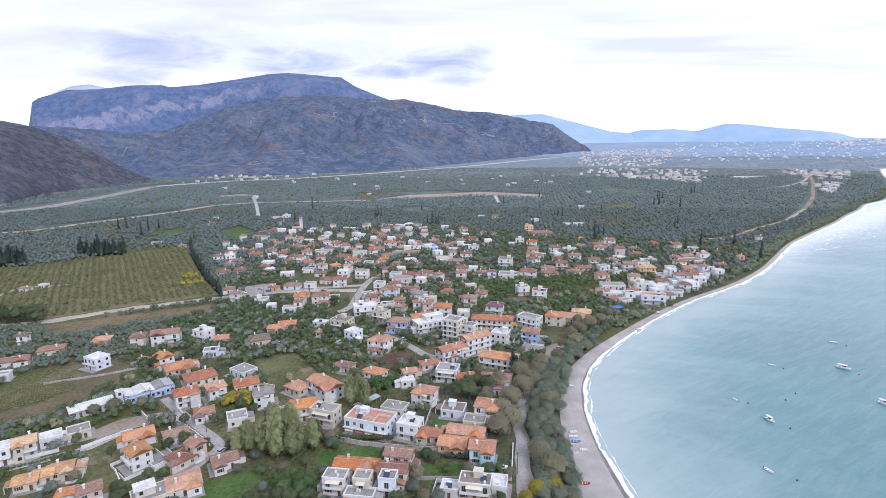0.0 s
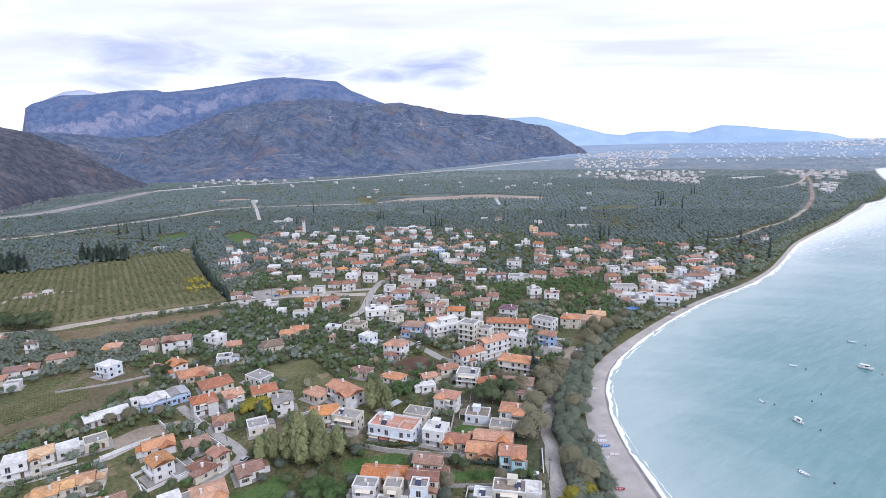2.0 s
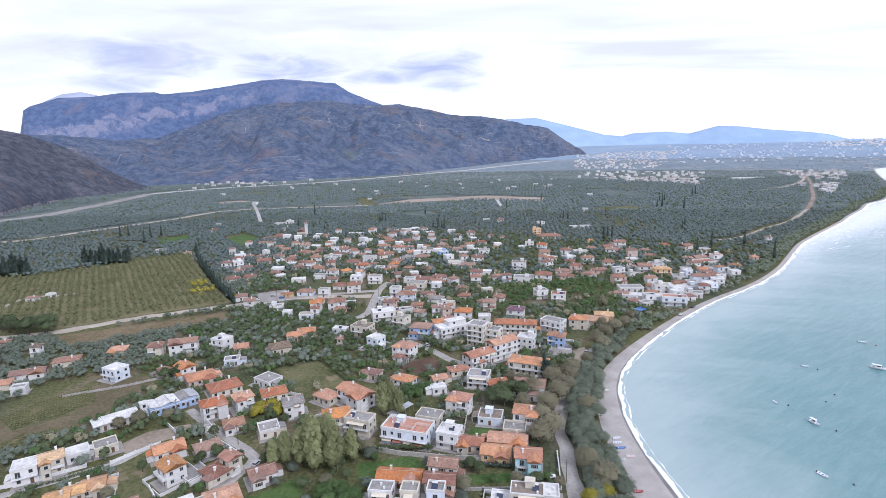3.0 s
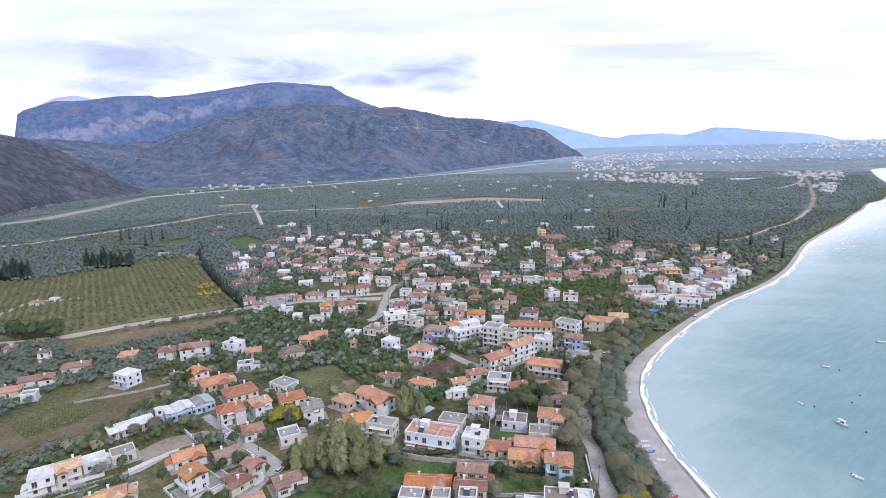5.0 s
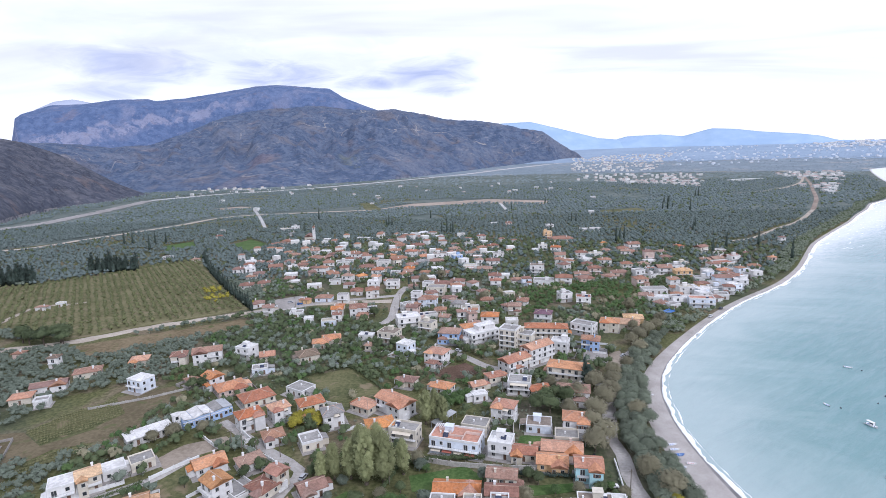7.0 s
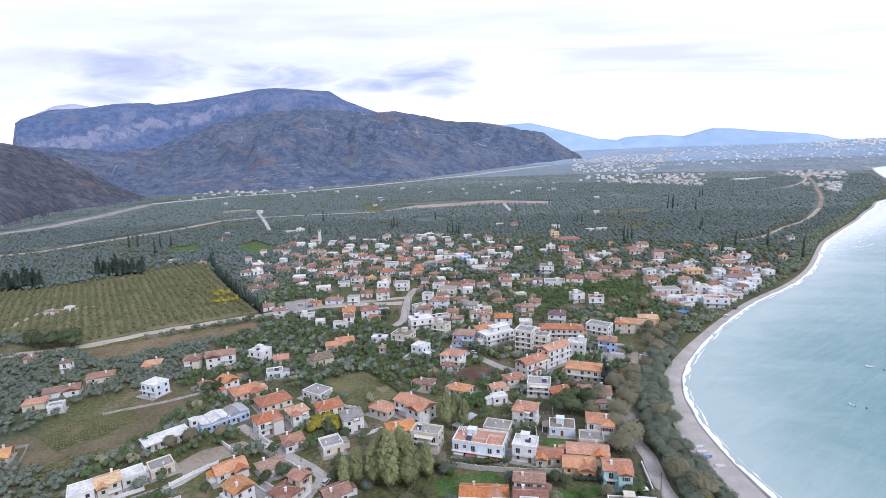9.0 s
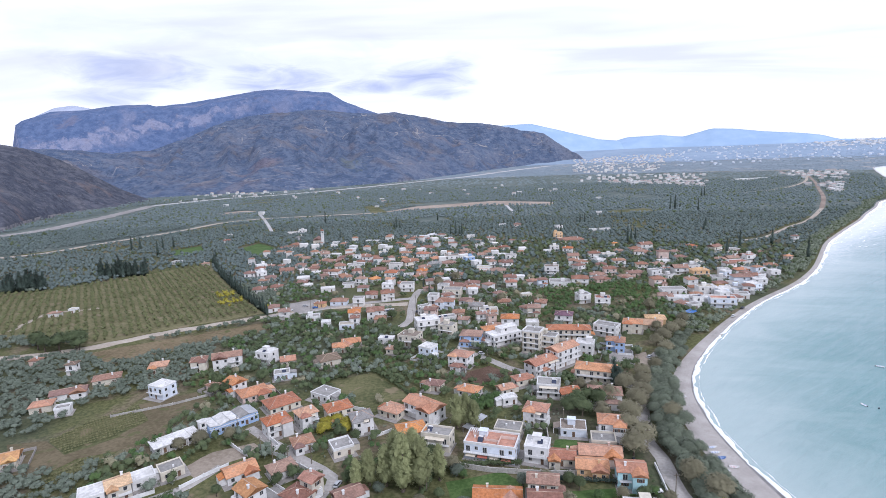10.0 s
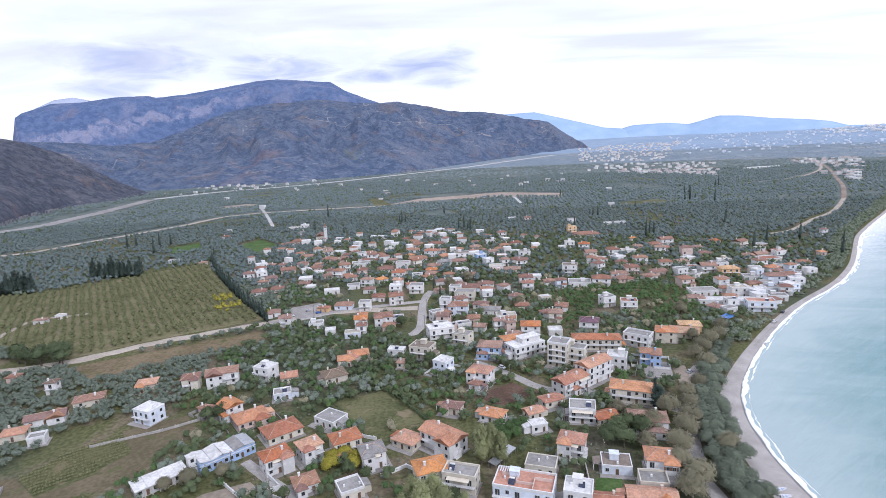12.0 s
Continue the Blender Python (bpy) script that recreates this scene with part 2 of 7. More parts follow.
def rock_material(name, low, high, cliff, scale=0.004, strata=None, terraces=False):
    """Scrubby slopes, with pale bare rock where the ground is steep."""
    m, nd = material(name)
    geo = nd.add("ShaderNodeNewGeometry")
    pos = geo.outputs["Position"]
    n1, n2 = nd.noise(pos, scale * 6, 8, 0.65), nd.noise(pos, scale, 5, 0.6, 0.5)
    col = nd.mix(nd.step(n1, 0.4, 0.62), low, high)
    col = nd.mix(nd.math("MULTIPLY", nd.step(n2, 0.5, 0.66), 0.6), col, tuple(0.6 * a + 0.4 * b for a, b in zip(low, cliff)))
    col = nd.mix(nd.math("MULTIPLY", nd.step(nd.noise(pos, scale * 1.7, 6, 0.65, 1.0), 0.56, 0.68), 0.38), col, tuple(0.45 * a + 0.55 * b for a, b in zip(high, (0.26, 0.17, 0.12))))
    if strata:
        # a belt of bare cliffs that climbs along the mountain and dies out
        low_z, low_x, climb, half = strata
        xyz = nd.add("ShaderNodeSeparateXYZ", {}, _0=pos).outputs
        mid = nd.math("ADD", low_z, nd.math("MULTIPLY", nd.math("SUBTRACT", xyz[0], low_x), climb))
        ragged = nd.math("MULTIPLY", nd.math("SUBTRACT", nd.noise(nd.stretch(pos, 1, 1, 0.4), 0.006, 6, 0.65, 0.6), 0.5), 330.0)
        off = nd.math("ABSOLUTE", nd.math("ADD", nd.math("SUBTRACT", xyz[2], mid), ragged))
        belt = nd.math("MULTIPLY", nd.step(off, half, half * 0.55), nd.step(xyz[0], low_x + 1150, low_x + 500))
        belt = nd.math("MULTIPLY", belt, nd.step(nd.noise(nd.stretch(pos, 1, 1, 0.5), 0.012, 5, 0.7, 0.5), 0.40, 0.55))
        col = nd.mix(nd.math("MULTIPLY", belt, 0.42), col, cliff)
    specks = nd.step(nd.noise(nd.stretch(pos, 1, 1, 4), scale * 14, 4, 0.65), 0.61, 0.70)
    col = nd.mix(nd.math("MULTIPLY", specks, 0.55), col, cliff)
    if terraces:
        # old terrace walls and tracks along the contours, in places
        walls = nd.step(nd.noise(nd.stretch(pos, 1, 1, 11), scale * 3.2, 4, 0.6, 0.3), 0.60, 0.66)
        walls = nd.math("MULTIPLY", walls, nd.step(nd.noise(pos, scale * 0.8, 3, 0.5), 0.44, 0.58))
        col = nd.mix(nd.math("MULTIPLY", walls, 0.4), col, cliff)
        col = nd.mix(nd.math("MULTIPLY", nd.step(nd.noise(pos, scale * 1.1, 5, 0.6, 0.8), 0.52, 0.68), 0.42), col, (0.17, 0.140, 0.125))
        # two landslip scars of red earth, a green meadow, and winding hill tracks
        for sx, sy, sz, wide, tint, depth in ((-1206, 2212, 190, 70, (0.22, 0.155, 0.155), 0.45), (-900, 2200, 80, 120, (0.20, 0.145, 0.148), 0.4), (-577, 2395, 60, 120, (0.175, 0.18, 0.095), 0.5)):
            away = nd.add("ShaderNodeVectorMath", {"operation": "DISTANCE"}, _0=nd.stretch(pos, 1, 0.4, 1.5), _1=(sx, sy * 0.4, sz * 1.5)).outputs["Value"]
            away = nd.math("ADD", away, nd.math("MULTIPLY", nd.math("SUBTRACT", nd.noise(pos, 0.012, 6, 0.7, 0.6), 0.5), wide * 1.9))
            col = nd.mix(nd.math("MULTIPLY", nd.step(away, wide * 0.7, wide * 0.25), depth), col, tint)
        bend = nd.math("ABSOLUTE", nd.math("SUBTRACT", nd.noise(nd.stretch(pos, 1, 1, 1.8), 0.0032, 2, 0.4, 0.7), 0.5))
        col = nd.mix(nd.math("MULTIPLY", nd.math("MULTIPLY", nd.step(bend, 0.006, 0.002), nd.step(nd.noise(pos, 0.002, 2), 0.5, 0.6)), 0.6), col, (0.36, 0.33, 0.30))
    scrub = nd.step(nd.noise(pos, 0.075, 4, 0.75), 0.50, 0.60)
    col = nd.mix(nd.math("MULTIPLY", scrub, 0.22 if strata else 0.42), col, tuple(v * 0.5 for v in low))
    stones = nd.step(nd.noise(pos, 0.11, 3, 0.7), 0.62, 0.68)
    col = nd.mix(nd.math("MULTIPLY", stones, 0.15 if strata else 0.35), col, tuple(0.5 * a + 0.5 * b for a, b in zip(high, cliff)))
    slope = nd.add("ShaderNodeSeparateXYZ", {}, _0=geo.outputs["True Normal"]).outputs[2]
    bare = nd.math("MULTIPLY", nd.step(slope, 0.50, 0.30), nd.step(nd.noise(pos, scale * 9, 7, 0.7), 0.42, 0.6))
    col = nd.mix(nd.math("MULTIPLY", bare, 0.25 if terraces else 0.25 if strata else 0.8), col, cliff)
    finish(nd, col, 0.95, n1, 5.0, 0.3, spec=0.05)
    return m


# aerial haze is put into the hill and massif colours as blue
M["hill"] = rock_material("scrub_hill_haze_blue", (0.064, 0.091, 0.150), (0.110, 0.138, 0.199), (0.31, 0.30, 0.315), terraces=True)
M["massif"] = rock_material("limestone_massif_haze_blue", (0.080, 0.118, 0.218), (0.114, 0.157, 0.268), (0.36, 0.345, 0.41), 0.004, (262, -2540, 0.28, 54))
M["near_hill"] = rock_material("dark_rocky_hill", (0.055, 0.062, 0.084), (0.098, 0.103, 0.126), (0.24, 0.228, 0.228), 0.008)
# pale blue of both far ranges is painted haze, not rock colour
M["far_range"] = mottled("far_range_haze_blue", (0.29, 0.40, 0.55), (0.35, 0.46, 0.61), 0.01, 0.002, 1.0, 1.0, 0.0)
M["far_range_b"] = mottled("farthest_range_haze_blue", (0.34, 0.38, 0.48), (0.40, 0.44, 0.54), 0.01, 0.002, 1.0, 1.0, 0.0)


# ---- mesh helpers ----
def part(name, bm, mat, parent=None, label="", smooth=False):
    """Links a bmesh (or mesh) as one object, under a thing or a part."""
    if isinstance(bm, bmesh.types.BMesh):
        me = bpy.data.meshes.new(name)
        bm.to_mesh(me)
        bm.free()
    else:
        me = bm
    if mat is not None and not me.materials:
        me.materials.append(mat)
    if smooth:
        me.shade_smooth()
    ob = new(name, me)
    if parent is not None:
        ob.parent = parent
    if label:
        ob["label"] = label
    return ob


def mesh_from(name, verts, faces):
    """A mesh from arrays made by the functions below; all faces have the same number of corners."""
    verts, faces = np.asarray(verts, np.float32), np.asarray(faces, np.int32)
    me = bpy.data.meshes.new(name)
    me.vertices.add(len(verts))
    me.vertices.foreach_set("co", verts.ravel())
    k = faces.shape[1]
    me.loops.add(faces.size)
    me.loops.foreach_set("vertex_index", faces.ravel())
    me.polygons.add(len(faces))
    me.polygons.foreach_set("loop_start", np.arange(0, faces.size, k, dtype=np.int32))
    me.update(calc_edges=True)
    return me


def set_values(me, name, values):
    """A number for each vertex, read by the material."""
    me.attributes.new(name, "FLOAT", "POINT").data.foreach_set("value", np.asarray(values, np.float32).ravel())


def grid_faces(rows, cols):
    i = np.arange(rows - 1)[:, None] * cols + np.arange(cols - 1)[None]
    i = i.ravel()
    return np.stack([i, i + 1, i + cols + 1, i + cols], 1)


# ---- land and sea ----
SHORE_Y = np.array([-1500, -300, 0, 100, 150, 169, 185, 201, 221, 242, 263, 279, 299, 324, 342, 365, 394, 416, 433, 456, 492, 532, 610, 683, 774, 834, 905, 984, 1030, 1071, 1187, 1260, 1420, 1600, 1850, 2080, 2250, 2700, 5200], float)
SHORE_X = np.array([900, 250, 105, 66, 53, 50, 47.5, 45.5, 46, 48.5, 54, 62.5, 76.5, 94, 109.5, 128.5, 156, 182, 202, 223, 253, 281, 335, 399, 482, 530, 594, 654, 712, 748, 838, 890, 1000, 1105, 1260, 1410, 1700, 3000, 9000], float)
_fine = np.arange(-1500, 5200, 5.0)
_raw = np.interp(_fine, SHORE_Y, SHORE_X)
_smooth = np.convolve(np.pad(_raw, 4, mode="edge"), np.ones(9) / 9, "valid")
SEA = -0.8


def shore(y):
    return np.interp(y, _fine, _smooth)


def land_z(x, y):
    """Height of the ground: a flat plain that falls to the beach and rises gently far inland."""
    off = shore(y) - x
    r = np.hypot(x, y)
    z = np.interp(off, (-200, -20, 0, 2, 5, 9, 30), (-8, -3, SEA, SEA + 0.4, -0.12, 0.0, 0.0))
    return z + np.where(off > 30, 92 * np.clip((r - 2400) / 2500, 0, 1) ** 1.3, 0)


def build_land():
    ys = np.concatenate([np.arange(-1400, 60, 60), np.arange(60, 520, 2.5), np.arange(520, 1400, 15), np.arange(1400, 4850, 75)])
    offs = np.concatenate([[-300, -60, -20, -8, -3], np.arange(0, 34, 2), [40, 60, 90, 130, 180, 240, 320, 420, 540, 680, 850, 1050, 1300, 1600, 2000, 2500, 3100, 4000, 5200, 7000, 9500]])
    y = np.repeat(ys[:, None], len(offs), 1)
    wide = np.interp(ys, (100, 167, 194, 220, 246, 280, 324, 369, 500), (24, 20, 13, 11.5, 11, 9, 6.8, 6.2, 5))[:, None]
    x = shore(y) - np.where(offs[None] <= 0, offs[None], np.where(offs[None] <= 16, offs[None] * wide / 16, offs[None] + wide - 16))
    z = land_z(x, y)
    ob = part("ground", mesh_from("ground", np.stack([x, y, z], -1).reshape(-1, 3), grid_faces(*x.shape)), M["ground"])
    ob.data.materials.append(M["beach"])
    ob.data.materials.append(M["wet"])
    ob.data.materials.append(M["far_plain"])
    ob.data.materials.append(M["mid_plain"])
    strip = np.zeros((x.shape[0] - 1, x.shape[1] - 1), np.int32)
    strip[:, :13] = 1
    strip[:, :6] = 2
    # outer zones take the haze-tinted ground colours by distance
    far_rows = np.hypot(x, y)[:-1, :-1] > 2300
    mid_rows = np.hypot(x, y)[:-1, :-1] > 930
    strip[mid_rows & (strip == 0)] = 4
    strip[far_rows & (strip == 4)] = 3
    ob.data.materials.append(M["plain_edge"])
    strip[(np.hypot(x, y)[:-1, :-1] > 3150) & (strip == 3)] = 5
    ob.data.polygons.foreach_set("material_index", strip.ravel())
    ob.data.shade_smooth()
    tagged(ob, "flat coastal plain of dry soil and scrub with a grey shingle beach", "ground", kind="structure")


build_land()
sea_y, sea_off = np.meshgrid(np.concatenate([np.arange(-1400, 60, 120), np.arange(60, 1300, 12), np.arange(1300, 4850, 120)]), np.array([-12, -4, 0, 3, 7, 12, 20, 30, 45, 65, 90, 120, 160, 220, 300, 400, 550, 750, 1000, 1400, 2000, 2800, 4000]), indexing="ij")
sea_x = shore(sea_y) + sea_off
sea = part("water", mesh_from("water", np.stack([sea_x, sea_y, sea_x * 0 + SEA], -1).reshape(-1, 3), grid_faces(*sea_x.shape)[:, ::-1]), M["sea"], smooth=True)
# second term spreads white over the far bay in place of sky glare
set_values(sea.data, "surf", np.exp(-np.maximum(sea_off, 0) / 26.0) * np.clip((sea_y - 420) / 300, 0, 1) + 0.85 * np.exp(-np.maximum(sea_off, 0) / 210.0) * np.clip((sea_y - 480) / 420, 0, 1))
# second term pales the farther water, again for glare rather than silt
set_values(sea.data, "silt", np.maximum(np.exp(-np.maximum(sea_off, 0) / 62.0), 0.80 * np.clip((sea_y - 330) / 500, 0, 1) * np.exp(-np.maximum(sea_off, 0) / 900.0)))
tagged(sea, "calm turquoise sea with long low swells", "sea", kind="structure")


def build_foam(name, start, stop, lo, width, seed, gap):
    """A ragged strip of foam along the waterline."""
    ys = np.arange(start, stop, 0.8)
    x0 = shore(ys)
    dx = np.gradient(x0, ys)
    nx, ny = 1 / np.hypot(1, dx), -dx / np.hypot(1, dx)
    n1 = np.array([noise.noise((v * 0.08, seed, 0)) + 0.6 * noise.noise((v * 0.4, seed, 2)) for v in ys])
    n2 = np.array([noise.noise((v * 0.06, seed, 5)) + 0.8 * noise.noise((v * 0.22, seed, 7)) for v in ys])
    # the strip widens along the far bay, its white standing for glare too
    scale = 1 + np.clip((ys - 400) / 300, 0, 3)
    a = lo + 0.9 * n1
    w = np.maximum(0.05, (width + width * 0.8 * n2 - gap) * scale)
    cols = np.linspace(0, 1, 5)
    off = a[:, None] + w[:, None] * cols[None]
    lift = SEA + 0.06 + 0.28 * np.sin(np.pi * cols)[None] * np.minimum(1, w[:, None])
    v = np.stack([x0[:, None] + nx[:, None] * off, ys[:, None] + ny[:, None] * off, lift + 0 * off], -1)
    ob = part(name, mesh_from(name, v.reshape(-1, 3), grid_faces(len(ys), 5)), M["foam"], smooth=True)
    tagged(ob, "white line of breaking surf along the shingle", "surf", kind="structure")


build_foam("surf", 60, 1200, -0.7, 1.8, 1.0, 0)
build_foam("surf", 60, 700, 2.2, 1.3, 4.0, 1.1)


def build_streaks(count):
    """Short ragged white streaks off the far end of the bay, standing for foam and water sheen."""
    rng = np.random.default_rng(3)
    verts, faces = [], []
    for _ in range(count):
        y = rng.uniform(560, 1150)
        off = 4 + rng.exponential(16) * min(1.5, (y - 380) / 250)
        x = float(shore(y)) + off
        half, wide = rng.uniform(2, 9), rng.uniform(0.1, 0.3) * (0.6 + y / 900)
        turn = radians(42 + rng.uniform(-14, 14))
        n = 9
        for k in range(n):
            u = 2 * k / (n - 1) - 1
            w = wide * (1 - u * u) * rng.uniform(0.5, 1.3) + 0.02
            bend = rng.uniform(-0.25, 0.25) + 0.15 * half * u * u
            for sgn in (-1, 1):
                lx, ly = u * half, bend + sgn * w
                verts.append((x + lx * math.cos(turn) - ly * math.sin(turn), y + lx * math.sin(turn) + ly * math.cos(turn), SEA + 0.05 + 0.02 * (sgn > 0)))
        b = len(verts) - 2 * n
        faces += [(b + 2 * k, b + 2 * k + 2, b + 2 * k + 3, b + 2 * k + 1) for k in range(n - 1)]
    ob = part("foam_streaks", mesh_from("foam_streaks", verts, faces), M["foam"])
    tagged(ob, "scattered white streaks for foam and sheen on the water", "foam", kind="stuff")


build_streaks(130)


# ---- mountains ----
def ridge(name, mat, label, azim, crest, base_az, base_r, crest_r, rough, power=1.0, cliff=None, base_z=0.0, cols=260, rows=46, seed=0.0):
    """A mountain side as a height field: from its foot along base_r to its crest line, with gullies and spurs."""
    az = np.linspace(azim[0], azim[-1], cols)
    top = np.interp(az, azim, crest)
    foot = np.interp(az, base_az, base_r)
    verts = np.zeros((rows + 4, cols, 3))
    for j in range(rows + 4):
        s = min(1.0, j / (rows - 1))
        over = max(0, j - rows + 1)
        for i in range(cols):
            r = foot[i] + (crest_r - foot[i]) * s + over * 60
            a = radians(az[i])
            x, y = -27 + r * math.sin(a), 9 + r * math.cos(a)
            rise = s**power
            if cliff:
                lo, hi, share = cliff
                k = min(1, max(0, (s - lo) / (hi - lo)))
                rise = (1 - share) * rise + share * k * k * (3 - 2 * k)
            n = noise.ridged_multi_fractal((x * 0.0021 + seed, y * 0.0021, seed), 0.9, 2.1, 6, 0.9, 2.0) - 1.0
            f = noise.fractal((x * 0.011, y * 0.011, seed + 4), 0.8, 2.0, 5)
            g = noise.ridged_multi_fractal((az[i] * 0.27 + 0.25 * n + seed, s * 0.9 + 0.2 * n, seed), 0.9, 2.0, 2, 0.9, 2.0) - 1.0
            n = 0.5 * n + 0.55 * g
            bulge = math.sin(math.pi * min(1, s)) ** 0.8
            z = base_z + (top[i] - base_z) * rise + rough * bulge * (0.6 * n + 0.1 * f) + rough * 0.04 * f * s - over * 45
            verts[j, i] = x, y, max(z, -20) if j else -20
    ob = part(name, mesh_from(name, verts.reshape(-1, 3), grid_faces(rows + 4, cols)), mat, smooth=True)
    return tagged(ob, label, "mountain", kind="structure")


ridge("mountain", M["massif"], "long flat-topped limestone mountain with pale cliff bands, blue painted for haze",
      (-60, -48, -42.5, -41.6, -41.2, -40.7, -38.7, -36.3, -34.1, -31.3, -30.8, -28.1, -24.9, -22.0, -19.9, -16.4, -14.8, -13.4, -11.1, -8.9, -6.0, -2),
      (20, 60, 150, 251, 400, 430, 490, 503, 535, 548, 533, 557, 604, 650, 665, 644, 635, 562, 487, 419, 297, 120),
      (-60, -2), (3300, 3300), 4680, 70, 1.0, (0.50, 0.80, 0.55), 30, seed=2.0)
ridge("mountain", M["hill"], "scrub-covered mountain slope with gullies and terraces, haze painted in blue",
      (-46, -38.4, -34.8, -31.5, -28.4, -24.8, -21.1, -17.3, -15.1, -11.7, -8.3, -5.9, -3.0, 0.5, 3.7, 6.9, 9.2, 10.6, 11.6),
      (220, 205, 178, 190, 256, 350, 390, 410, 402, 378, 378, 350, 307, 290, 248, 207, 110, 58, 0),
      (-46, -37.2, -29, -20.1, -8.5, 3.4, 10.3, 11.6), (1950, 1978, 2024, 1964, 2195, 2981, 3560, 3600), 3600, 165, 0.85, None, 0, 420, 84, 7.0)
ridge("hill", M["near_hill"], "dark rocky hillside with sparse scrub and bare outcrops",
      (-75, -60, -47.3, -44.4, -42.4, -41.0, -38.8, -36.5, -34.5, -32.5, -31.8),
      (150, 230, 197, 191, 176, 165, 131, 82, 37, 3, 0),
      (-75, -52, -43.4, -41, -38.6, -35.2, -31.8), (950, 1060, 1250, 1453, 1589, 1670, 1800), 1900, 38, 0.8, None, 0, 260, 44, 11.0)
ridge("distant_range", M["far_range_b"], "distant mountain range painted in pale haze blue",
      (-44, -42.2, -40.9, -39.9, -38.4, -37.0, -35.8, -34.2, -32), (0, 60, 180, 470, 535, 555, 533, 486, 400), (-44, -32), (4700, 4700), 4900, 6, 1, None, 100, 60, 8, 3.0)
ridge("distant_range", M["far_range"], "distant mountain range beyond the plain, painted in haze blue",
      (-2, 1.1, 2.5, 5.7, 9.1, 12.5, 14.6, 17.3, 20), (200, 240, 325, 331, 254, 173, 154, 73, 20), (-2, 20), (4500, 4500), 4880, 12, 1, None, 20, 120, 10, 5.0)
ridge("distant_range", M["far_range"], "distant mountain range beyond the plain, painted in haze blue",
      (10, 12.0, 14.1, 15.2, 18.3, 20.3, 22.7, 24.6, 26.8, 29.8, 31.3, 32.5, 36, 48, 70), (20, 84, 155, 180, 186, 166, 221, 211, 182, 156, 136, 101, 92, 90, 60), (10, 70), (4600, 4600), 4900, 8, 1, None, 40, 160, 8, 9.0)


# ---- roads and fields ----
def smooth_line(pts, step=6.0):
    """Points along a rounded line through the given ones."""
    out = []
    p = [pts[0], *pts, pts[-1]]
    for i in range(1, len(p) - 2):
        a, b, c, d = (np.array(q, float) for q in p[i - 1 : i + 3])
        n = max(2, int(np.linalg.norm(c - b) / step))
        for k in range(n):
            t = k / n
            out.append(0.5 * (2 * b + (c - a) * t + (2 * a - 5 * b + 4 * c - d) * t**2 + (3 * b - a - 3 * c + d) * t**3))
    return np.array([*out, pts[-1]])


def lane(name, pts, width, mat, label, lift=0.06, ragged=0.25, category="road"):
    """A road as a strip with a slight crown and uneven edges."""
    line = smooth_line(pts)
    d = np.gradient(line, axis=0)
    d /= np.linalg.norm(d, axis=1)[:, None]
    side = np.stack([d[:, 1], -d[:, 0]], 1)
    cols = np.array([-0.5, -0.46, 0, 0.46, 0.5])
    jit = np.array([[noise.noise((q[0] * 0.09, q[1] * 0.09, k)) for k in (1.0, 9.0)] for q in line]) * ragged * width
    off = np.repeat((cols * width)[None], len(line), 0)
    off[:, :2] += jit[:, :1]
    off[:, 3:] += jit[:, 1:]
    xy = line[:, None] + side[:, None] * off[..., None]
    z = land_z(xy[..., 0], xy[..., 1]) + lift + np.array([-0.12, 0, 0.05, 0, -0.12])
    v = np.concatenate([xy, z[..., None]], -1)
    ob = part(name, mesh_from(name, v.reshape(-1, 3), grid_faces(len(line), 5)), mat)
    return tagged(ob, label, category, kind="structure")


lane("road", ((14, 60), (16, 130), (17, 167), (17, 194), (17.5, 212), (26, 245), (40, 280), (50, 296)), 5.5, M["road"], "pale beach road beside the tamarisk trees")
lane("road", ((-420, 292), (-340, 300), (-292, 316), (-256, 344), (-198, 377), (-159, 396), (-100, 402)), 9.0, M["track"], "dusty track along the edge of the orchard")
lane("road", ((-850, 600), (-641, 652), (-590, 736), (-533, 856), (-476, 985), (-229, 1040)), 13, M["track"], "pale country road crossing the olive groves", 1.0, 0.06)
lane("river_bed", ((-1100, 700), (-849, 868), (-840, 1057), (-905, 1389)), 34, M["silt"], "wide dry river bed of pale gravel", 0.8, 0.2, category="river bed")
lane("river_bed", ((-905, 1400), (-778, 1580), (-609, 1694), (-335, 2056), (135, 2761), (477, 3131)), 34, M["gravel"], "wide dry river bed of pale gravel", 0.8, 0.2, category="river bed")
lane("road", ((250, 632), (288, 649), (353, 718), (416, 781), (508, 904)), 6.0, M["track"], "pale dirt coast road through the groves", 0.6, 0.08)
lane("road", ((508, 904), (560, 985), (629, 1097), (720, 1260), (826, 1449), (1000, 1780)), 7.0, M["red_earth"], "bare reddish strip of a road being built", 0.6, 0.2)
lane("road", ((1000, 1780), (1040, 1900), (1070, 2040), (980, 2120), (800, 2150)), 12.0, M["track"], "wide grey road curving inland", 0.8, 0.05)
lane("road", ((1000, 1780), (843, 1517), (725, 1362), (641, 1280), (575, 1236), (509, 1209)), 7.0, M["track"], "pale country road between the groves", 0.8, 0.1)


# ---- places kept free of trees ----
TAKEN = []
POLYS = []


def take(x, y, r):
    TAKEN.append((x, y, r))


def take_line(pts, r):
    for q in smooth_line(pts, 4.0):
        take(q[0], q[1], r)


def in_poly(x, y, poly):
    inside = np.zeros(np.shape(x), bool)
    for (x0, y0), (x1, y1) in zip(poly, poly[1:] + poly[:1]):
        if y0 != y1:
            inside ^= ((y0 > y) != (y1 > y)) & (x < (x1 - x0) * (y - y0) / (y1 - y0) + x0)
    return inside


